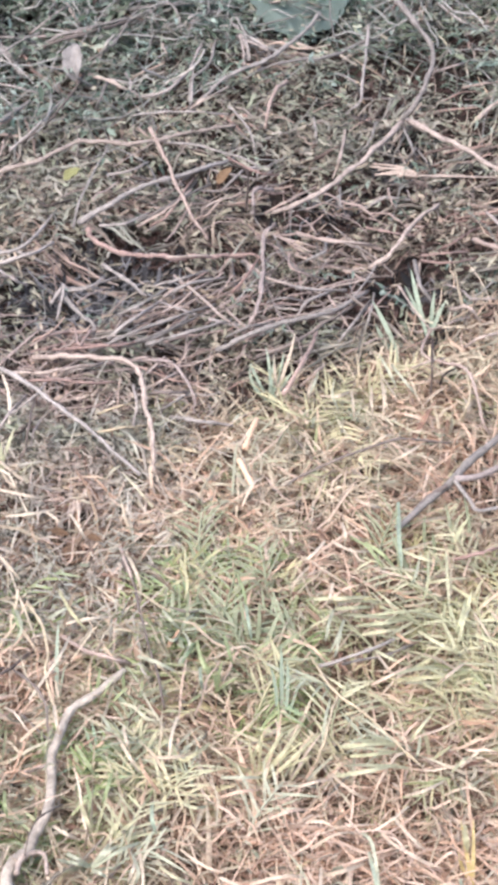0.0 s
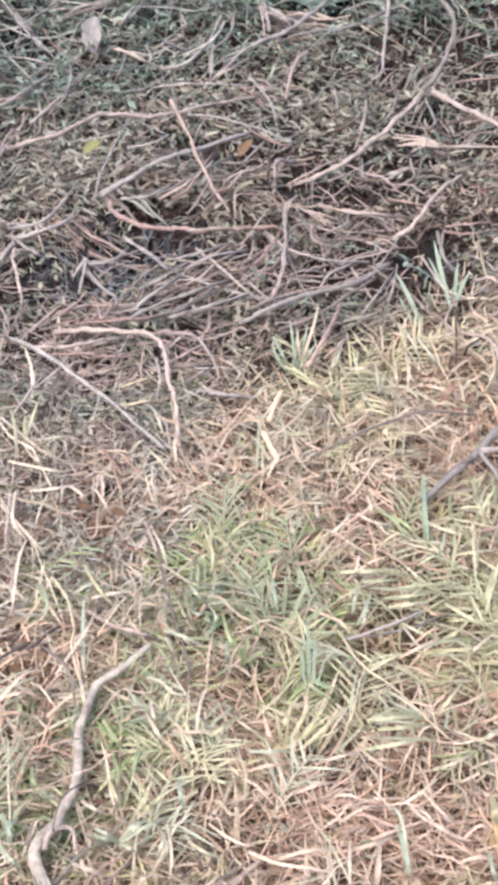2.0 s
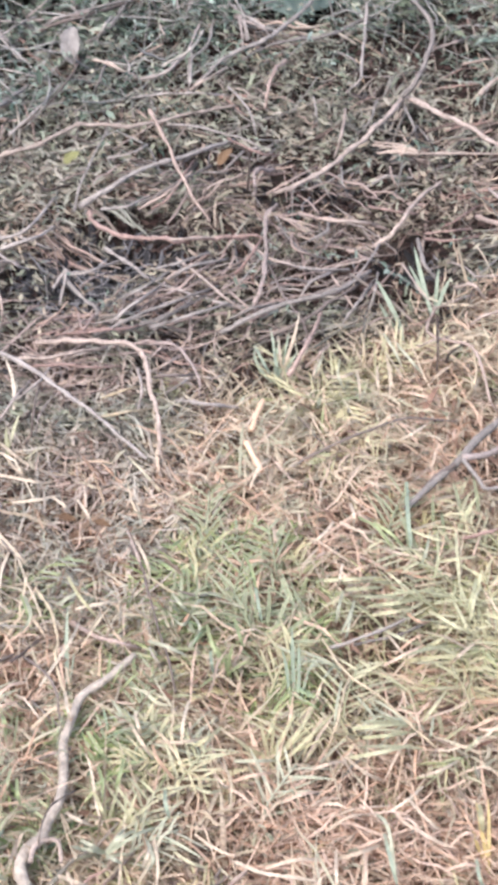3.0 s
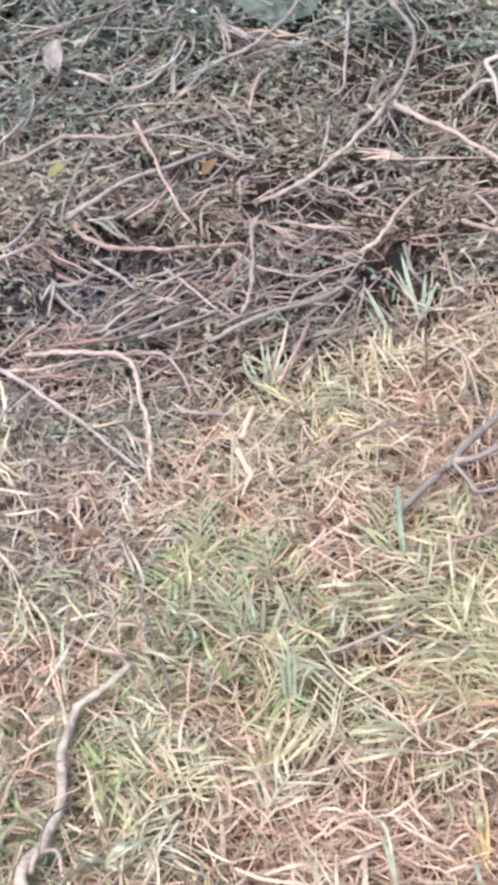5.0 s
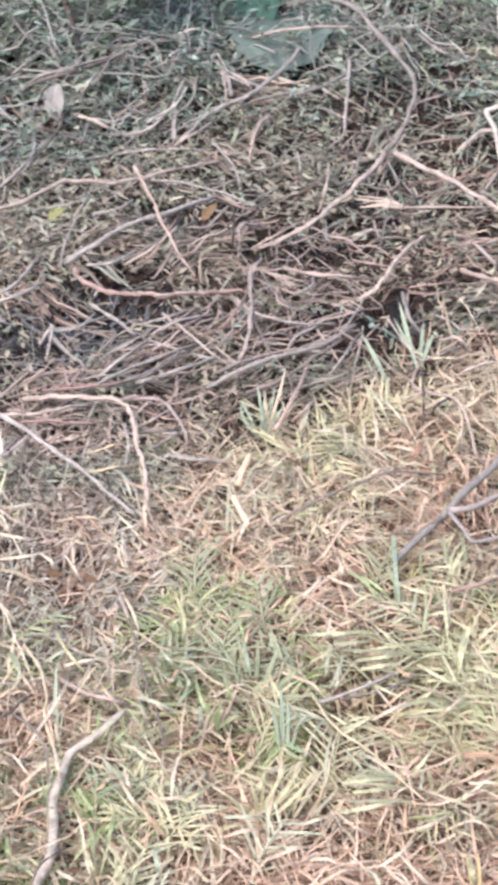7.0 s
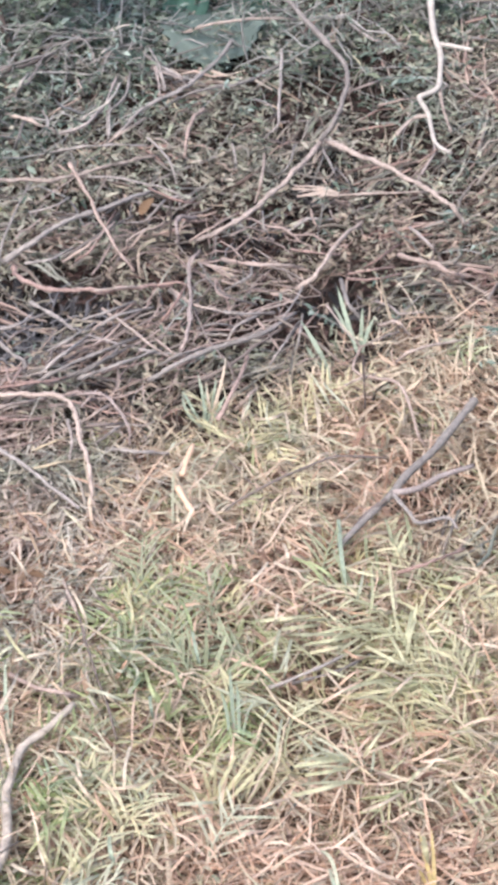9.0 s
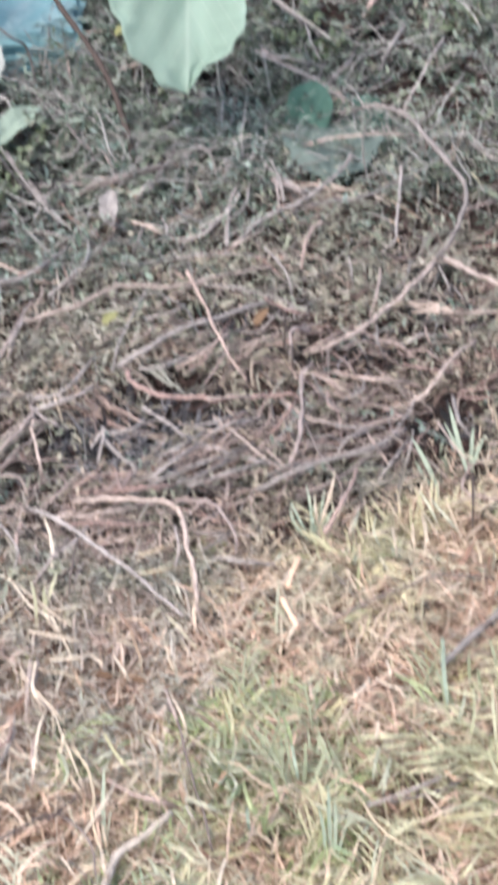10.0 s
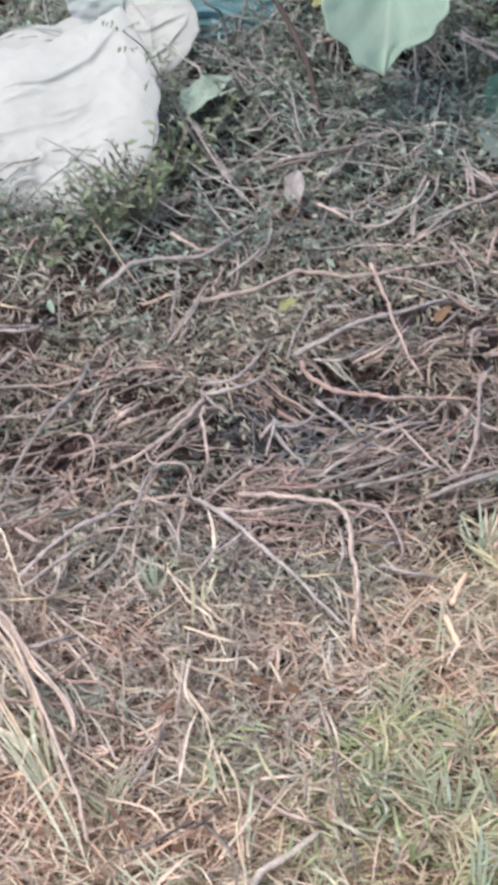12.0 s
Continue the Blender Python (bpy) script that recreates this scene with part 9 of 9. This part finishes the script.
strand(BLADE_STRAW, 0.0032, [(-0.135, 1.282, 0.040), (-0.121, 1.260, 0.058), (-0.107, 1.270, 0.040)])
strand(BLADE_STRAW, 0.0027, [(-0.066, 1.318, 0.040), (-0.067, 1.289, 0.058), (-0.072, 1.291, 0.040)])
strand(BLADE_STRAW, 0.0030, [(-0.087, 1.264, 0.040), (-0.080, 1.254, 0.058), (-0.075, 1.276, 0.040)])
strand(BLADE_STRAW, 0.0025, [(-0.081, 1.460, 0.040), (-0.077, 1.425, 0.058), (-0.075, 1.432, 0.040)])
strand(BLADE_TEAL, 0.0032, [(-0.055, 1.376, 0.040), (-0.054, 1.341, 0.058), (-0.051, 1.342, 0.040)])
strand(BLADE_VIVID, 0.0028, [(-0.119, 1.440, 0.040), (-0.108, 1.401, 0.058), (-0.101, 1.402, 0.040)])
strand(BLADE_VIVID, 0.0028, [(-0.088, 1.411, 0.040), (-0.090, 1.371, 0.058), (-0.095, 1.372, 0.040)])
strand(BLADE_VIVID, 0.0027, [(-0.109, 1.399, 0.040), (-0.102, 1.356, 0.058), (-0.105, 1.357, 0.040)])
strand(BLADE_YELLOW, 0.0027, [(-0.112, 1.372, 0.040), (-0.104, 1.336, 0.058), (-0.101, 1.340, 0.040)])
strand(BLADE_YELLOW, 0.0025, [(-0.078, 1.369, 0.040), (-0.081, 1.334, 0.058), (-0.083, 1.335, 0.040)])
strand(BLADE_TEAL, 0.0032, [(-0.192, 1.334, 0.040), (-0.183, 1.298, 0.058), (-0.183, 1.299, 0.040)])
strand(BLADE_TEAL, 0.0030, [(-0.192, 1.310, 0.040), (-0.182, 1.303, 0.058), (-0.179, 1.331, 0.040)])
strand(BLADE_WHITE, 0.0028, [(-0.191, 1.299, 0.040), (-0.179, 1.267, 0.058), (-0.173, 1.276, 0.040)])
strand(BLADE_VIVID, 0.0027, [(-0.185, 1.442, 0.040), (-0.185, 1.438, 0.058), (-0.191, 1.469, 0.040)])
strand(BLADE_VIVID, 0.0027, [(-0.173, 1.388, 0.040), (-0.169, 1.353, 0.058), (-0.168, 1.357, 0.040)])
strand(BLADE_STRAW, 0.0024, [(-0.140, 1.492, 0.040), (-0.135, 1.450, 0.058), (-0.133, 1.450, 0.040)])
strand(BLADE_STRAW, 0.0024, [(-0.062, 1.426, 0.040), (-0.040, 1.407, 0.058), (-0.019, 1.432, 0.040)])
strand(BLADE_STRAW, 0.0025, [(-0.064, 1.325, 0.040), (-0.059, 1.281, 0.058), (-0.061, 1.272, 0.040)])
strand(BLADE_RUST, 0.0027, [(-0.049, 1.385, 0.040), (-0.061, 1.389, 0.058), (-0.067, 1.426, 0.040)])
strand(BLADE_RUST, 0.0024, [(-0.206, 1.475, 0.040), (-0.190, 1.458, 0.058), (-0.175, 1.485, 0.040)])
strand(BLADE_RUST, 0.0024, [(-0.204, 1.454, 0.040), (-0.188, 1.434, 0.058), (-0.177, 1.447, 0.040)])
strand(BLADE_STRAW, 0.0025, [(-0.132, 1.348, 0.040), (-0.120, 1.322, 0.058), (-0.110, 1.334, 0.040)])
strand(BLADE_WHITE, 0.0025, [(-0.071, 1.324, 0.040), (-0.063, 1.286, 0.058), (-0.068, 1.287, 0.040)])
strand(BLADE_PALE, 0.0024, [(-0.032, 1.377, 0.040), (-0.021, 1.354, 0.058), (-0.010, 1.375, 0.040)])
strand(BLADE_PALE, 0.0024, [(-0.048, 1.310, 0.040), (-0.035, 1.283, 0.058), (-0.021, 1.295, 0.040)])
strand(BLADE_STRAW, 0.0027, [(-0.228, 1.746, 0.040), (-0.200, 1.684, 0.058), (-0.181, 1.670, 0.040)])
strand(BLADE_WHITE, 0.0030, [(-0.155, 1.610, 0.040), (-0.140, 1.597, 0.058), (-0.128, 1.631, 0.040)])
strand(BLADE_STRAW, 0.0024, [(-0.139, 1.602, 0.040), (-0.116, 1.583, 0.058), (-0.095, 1.607, 0.040)])
strand(BLADE_STRAW, 0.0025, [(-0.225, 1.807, 0.040), (-0.184, 1.771, 0.058), (-0.166, 1.789, 0.040)])
strand(BLADE_STRAW, 0.0024, [(-0.202, 1.764, 0.040), (-0.177, 1.743, 0.058), (-0.155, 1.772, 0.040)])
strand(BLADE_STRAW, 0.0025, [(-0.165, 1.769, 0.040), (-0.152, 1.733, 0.058), (-0.146, 1.743, 0.040)])
strand(BLADE_STRAW, 0.0024, [(-0.142, 1.763, 0.040), (-0.131, 1.719, 0.058), (-0.125, 1.721, 0.040)])
strand(BLADE_STRAW, 0.0025, [(-0.088, 1.700, 0.040), (-0.076, 1.643, 0.058), (-0.071, 1.634, 0.040)])
strand(BLADE_STRAW, 0.0027, [(-0.215, 1.764, 0.040), (-0.212, 1.700, 0.058), (-0.200, 1.694, 0.040)])
strand(BLADE_STRAW, 0.0028, [(-0.200, 1.694, 0.040), (-0.203, 1.654, 0.052), (-0.204, 1.604, 0.052), (-0.205, 1.597, 0.040)])
strand(BLADE_WHITE, 0.0025, [(-0.036, 1.581, 0.040), (-0.045, 1.575, 0.058), (-0.053, 1.613, 0.040)])
strand(BLADE_WHITE, 0.0025, [(-0.036, 1.581, 0.040), (-0.031, 1.573, 0.058), (-0.024, 1.602, 0.040)])
strand(BLADE_WHITE, 0.0025, [(-0.036, 1.580, 0.040), (-0.042, 1.546, 0.058), (-0.052, 1.579, 0.040)])
strand(BLADE_WHITE, 0.0025, [(-0.035, 1.580, 0.040), (-0.028, 1.542, 0.058), (-0.033, 1.549, 0.040)])
strand(BLADE_WHITE, 0.0025, [(-0.035, 1.581, 0.040), (-0.019, 1.562, 0.058), (-0.013, 1.590, 0.040)])
strand(BLADE_VIVID, 0.0027, [(-0.063, 1.684, 0.040), (-0.053, 1.655, 0.058), (-0.044, 1.689, 0.040)])
strand(BLADE_YELLOW, 0.0024, [(-0.039, 1.684, 0.040), (-0.031, 1.625, 0.058), (-0.034, 1.618, 0.040)])
strand(BLADE_YELLOW, 0.0024, [(-0.030, 1.656, 0.040), (-0.038, 1.626, 0.058), (-0.048, 1.643, 0.040)])
strand(BLADE_YELLOW, 0.0024, [(-0.030, 1.656, 0.040), (-0.020, 1.639, 0.058), (-0.015, 1.673, 0.040)])
strand(BLADE_YELLOW, 0.0024, [(-0.032, 1.637, 0.040), (-0.022, 1.617, 0.058), (-0.013, 1.650, 0.040)])
strand(BLADE_VIVID, 0.0028, [(-0.022, 1.566, 0.040), (-0.017, 1.518, 0.058), (-0.010, 1.518, 0.040)])
strand(BLADE_TEAL, 0.0028, [(-0.019, 1.532, 0.040), (-0.018, 1.498, 0.058), (-0.017, 1.504, 0.040)])
strand(BLADE_WHITE, 0.0027, [(-0.072, 1.549, 0.040), (-0.055, 1.519, 0.058), (-0.038, 1.526, 0.040)])
strand(BLADE_VIVID, 0.0025, [(-0.186, 1.632, 0.040), (-0.177, 1.585, 0.058), (-0.175, 1.592, 0.040)])
strand(BLADE_STRAW, 0.0024, [(-0.133, 1.798, 0.040), (-0.127, 1.768, 0.058), (-0.136, 1.783, 0.040)])
strand(BLADE_STRAW, 0.0025, [(-0.048, 1.792, 0.040), (-0.025, 1.756, 0.058), (-0.018, 1.758, 0.040)])
strand(BLADE_STRAW, 0.0024, [(-0.187, 1.794, 0.040), (-0.198, 1.787, 0.058), (-0.212, 1.830, 0.040)])
strand(BLADE_STRAW, 0.0024, [(0.050, 2.009, 0.040), (0.050, 1.949, 0.058), (0.052, 1.945, 0.040)])
strand(BLADE_WHITE, 0.0024, [(0.080, 1.925, 0.040), (0.088, 1.925, 0.058), (0.095, 1.982, 0.040)])
strand(BLADE_STRAW, 0.0024, [(0.093, 1.931, 0.040), (0.110, 1.900, 0.058), (0.128, 1.939, 0.040)])
strand(BLADE_STRAW, 0.0022, [(0.125, 1.935, 0.040), (0.124, 1.884, 0.058), (0.126, 1.883, 0.040)])
strand(BLADE_STRAW, 0.0022, [(0.145, 1.942, 0.040), (0.142, 1.887, 0.058), (0.144, 1.886, 0.040)])
strand(BLADE_STRAW, 0.0022, [(0.155, 1.956, 0.040), (0.154, 1.891, 0.058), (0.153, 1.881, 0.040)])
strand(BLADE_WHITE, 0.0024, [(0.165, 1.985, 0.040), (0.174, 1.927, 0.058), (0.190, 1.921, 0.040)])
strand(BLADE_WHITE, 0.0024, [(0.155, 2.001, 0.040), (0.161, 1.942, 0.058), (0.170, 1.936, 0.040)])
strand(BLADE_STRAW, 0.0022, [(0.151, 1.976, 0.040), (0.164, 1.900, 0.058), (0.168, 1.913, 0.040)])
strand(BLADE_YELLOW, 0.0025, [(0.036, 1.940, 0.040), (0.053, 1.896, 0.058), (0.069, 1.898, 0.040)])
strand(BLADE_YELLOW, 0.0025, [(0.043, 1.929, 0.040), (0.060, 1.881, 0.058), (0.087, 1.887, 0.040)])
strand(BLADE_TEAL, 0.0027, [(0.026, 1.994, 0.040), (0.033, 1.937, 0.058), (0.041, 1.939, 0.040)])
strand(BLADE_TEAL, 0.0027, [(0.045, 1.987, 0.040), (0.046, 1.935, 0.058), (0.048, 1.936, 0.040)])
strand(BLADE_STRAW, 0.0024, [(0.089, 1.963, 0.040), (0.082, 1.912, 0.058), (0.083, 1.920, 0.040)])
strand(BLADE_WHITE, 0.0025, [(0.110, 1.960, 0.040), (0.105, 1.904, 0.058), (0.111, 1.903, 0.040)])
strand(BLADE_STRAW, 0.0025, [(0.228, 1.908, 0.040), (0.233, 1.879, 0.058), (0.243, 1.918, 0.040)])
strand(BLADE_STRAW, 0.0027, [(0.232, 1.887, 0.040), (0.235, 1.879, 0.058), (0.232, 1.926, 0.040)])
strand(BLADE_STRAW, 0.0024, [(0.138, 1.838, 0.040), (0.150, 1.830, 0.058), (0.165, 1.859, 0.040)])
strand(BLADE_STRAW, 0.0024, [(0.157, 1.817, 0.040), (0.171, 1.805, 0.058), (0.190, 1.847, 0.040)])
strand(BLADE_STRAW, 0.0035, [(-0.457, 1.866, 0.044), (-0.422, 1.813, 0.050), (-0.393, 1.767, 0.056), (-0.371, 1.730, 0.062), (-0.350, 1.694, 0.056), (-0.333, 1.658, 0.050), (-0.320, 1.622, 0.044)])
strand(BLADE_STRAW, 0.0026, [(-0.438, 1.795, 0.044), (-0.416, 1.747, 0.051), (-0.392, 1.702, 0.058), (-0.371, 1.667, 0.058), (-0.346, 1.633, 0.051), (-0.328, 1.610, 0.044)])
strand(BLADE_STRAW, 0.0037, [(-0.466, 1.871, 0.044), (-0.442, 1.809, 0.062), (-0.434, 1.816, 0.044)])
strand(BLADE_STRAW, 0.0025, [(-0.437, 1.803, 0.044), (-0.433, 1.797, 0.062), (-0.440, 1.836, 0.044)])
strand(BLADE_STRAW, 0.0026, [(-0.432, 1.818, 0.044), (-0.403, 1.798, 0.062), (-0.387, 1.826, 0.044)])
strand(BLADE_STRAW, 0.0031, [(-0.427, 1.837, 0.044), (-0.398, 1.797, 0.050), (-0.370, 1.753, 0.056), (-0.347, 1.710, 0.062), (-0.325, 1.693, 0.056), (-0.309, 1.668, 0.050), (-0.303, 1.649, 0.044)])
strand(BLADE_WHITE, 0.0031, [(-0.346, 1.679, 0.044), (-0.333, 1.622, 0.062), (-0.327, 1.607, 0.044)])
strand(BLADE_WHITE, 0.0031, [(-0.356, 1.659, 0.044), (-0.338, 1.618, 0.062), (-0.328, 1.615, 0.044)])
strand(BLADE_WHITE, 0.0029, [(-0.370, 1.654, 0.044), (-0.347, 1.613, 0.062), (-0.332, 1.612, 0.044)])
strand(BLADE_VIVID, 0.0027, [(-0.344, 1.681, 0.044), (-0.338, 1.640, 0.062), (-0.340, 1.641, 0.044)])
strand(BLADE_WHITE, 0.0027, [(-0.325, 1.653, 0.044), (-0.314, 1.612, 0.062), (-0.310, 1.609, 0.044)])
strand(BLADE_WHITE, 0.0026, [(-0.307, 1.639, 0.044), (-0.303, 1.603, 0.062), (-0.308, 1.609, 0.044)])
strand(BLADE_WHITE, 0.0031, [(-0.355, 1.626, 0.044), (-0.312, 1.542, 0.062), (-0.282, 1.499, 0.044)])
strand(BLADE_WHITE, 0.0027, [(-0.323, 1.607, 0.044), (-0.287, 1.521, 0.062), (-0.271, 1.499, 0.044)])
strand(BLADE_STRAW, 0.0029, [(-0.410, 1.576, 0.044), (-0.368, 1.509, 0.062), (-0.339, 1.497, 0.044)])
strand(BLADE_RUST, 0.0025, [(-0.222, 1.498, 0.044), (-0.198, 1.498, 0.062), (-0.179, 1.540, 0.044)])
strand(BLADE_RUST, 0.0027, [(-0.208, 1.462, 0.044), (-0.186, 1.476, 0.062), (-0.171, 1.504, 0.044)])
strand(BLADE_RUST, 0.0024, [(-0.250, 1.656, 0.044), (-0.229, 1.649, 0.062), (-0.228, 1.687, 0.044)])
strand(BLADE_STRAW, 0.0025, [(-0.161, 1.496, 0.044), (-0.136, 1.532, 0.062), (-0.131, 1.583, 0.044)])
strand(BLADE_STRAW, 0.0026, [(-0.264, 1.572, 0.044), (-0.221, 1.535, 0.062), (-0.200, 1.512, 0.044)])
strand(BLADE_WHITE, 0.0025, [(-0.182, 1.624, 0.044), (-0.172, 1.571, 0.062), (-0.182, 1.570, 0.044)])
strand(BLADE_YELLOW, 0.0025, [(-0.145, 1.646, 0.044), (-0.131, 1.591, 0.062), (-0.116, 1.582, 0.044)])


def sprig(mat, n, label):
    """A creeping grass shoot with blades in two ranks, at the origin, running along x."""
    thing = new("grass_tuft")
    tagged(thing, label, "grass tuft", "grass tufts")
    stem = np.array([(0, 0, 0), (0.25, 0.03, 0.35), (0.6, 0.0, 0.55), (1, -0.04, 0.6)]) * [0.05, 0.05, 0.03]
    part("stem", rod(stem, 0.0012, 0.0008, 5, 3), mat, thing)
    line = smooth_line(stem, 12)
    for i in range(n):
        p = line[int((0.1 + 0.9 * i / n) * (len(line) - 1))]
        sgn = 1 if i % 2 else -1
        a = sgn * rng.uniform(0.55, 1.05)
        ln = rng.uniform(0.03, 0.055) * (1 - 0.3 * i / n)
        s = np.linspace(0, 1, 7)[:, None]
        d = np.array([math.cos(a), math.sin(a), rng.uniform(0.0, 0.35)])
        pts = p + d * ln * s - np.array([0, 0, 0.005]) * s * s
        w = rng.uniform(0.0016, 0.0026) * np.array([0.6, 0.9, 1, 0.95, 0.8, 0.5, 0.05])
        part("blade", blades(pts[None], w[None], np.cross(d, [rng.normal(0, 0.25), rng.normal(0, 0.25), 1.0])[None]), mat, thing)
    return thing


def sprigs(mat, label, places):
    made = sprig(mat, 13, label)
    for i, (x, y, turn) in enumerate(places):
        m = pose(x, y, float(terrain(x, y)) + 0.022, rng.uniform(-12, 12) + 10, rng.uniform(-15, 8), math.degrees(turn))
        if i:
            copy_thing(made, m)
        else:
            made.matrix_basis = m


sprigs(BLADE_PALE, "pale green creeping grass shoot on the turf", ((0.21, 1.60, 2.6), (0.17, 1.66, 2.9), (0.23, 1.68, 2.2), (0.19, 1.56, 3.3), (0.25, 1.54, 2.5), (0.15, 1.50, 3.0), (0.09, 1.47, 1.3), (0.22, 1.72, 1.9), (0.05, 1.42, 1.8), (-0.08, 1.33, 1.2), (-0.05, 1.38, 0.9), (0.27, 1.62, 2.0), (0.13, 1.58, 2.8), (0.24, 1.60, 2.7), (0.22, 1.57, 2.4), (0.26, 1.57, 2.2), (0.20, 1.63, 2.9), (0.25, 1.66, 2.1), (0.18, 1.60, 3.1)))
sprigs(BLADE_GREEN, "green creeping grass shoot on the turf", ((0.0, 1.60, 1.4), (0.04, 1.64, 1.9), (-0.03, 1.66, 1.1), (0.02, 1.56, 2.2), (-0.06, 1.60, 0.7), (-0.02, 1.70, 1.6), (0.07, 1.58, 2.5), (-0.08, 1.40, 1.5), (-0.08, 1.47, 1.3), (-0.20, 1.36, 1.6), (-0.21, 1.31, 1.9), (0.14, 1.70, 1.3), (-0.26, 1.55, 1.8)))
sprigs(BLADE_YELLOW, "yellowish creeping grass shoot on the turf", ((0.08, 1.90, 1.0), (0.06, 1.92, 2.0), (0.11, 1.92, 1.5), (0.14, 1.94, 0.8), (0.24, 1.50, 2.8), (0.20, 1.47, 2.2), (0.23, 1.54, 2.5), (0.26, 1.53, 2.1), (0.21, 1.52, 2.9), (0.25, 1.47, 2.3), (0.23, 1.59, 1.9), (0.03, 1.50, 1.2), (-0.32, 1.62, 2.1), (-0.38, 1.68, 1.9)))
sprigs(BLADE_WHITE, "whitish green creeping grass shoot on the turf", ((-0.09, 1.31, 0.4), (-0.20, 1.28, 2.2), (-0.02, 1.40, 2.0), (0.02, 1.36, 1.0), (-0.05, 1.44, 2.9), (0.10, 1.52, 3.4), (-0.21, 1.44, 1.6), (0.16, 1.46, 3.1)))
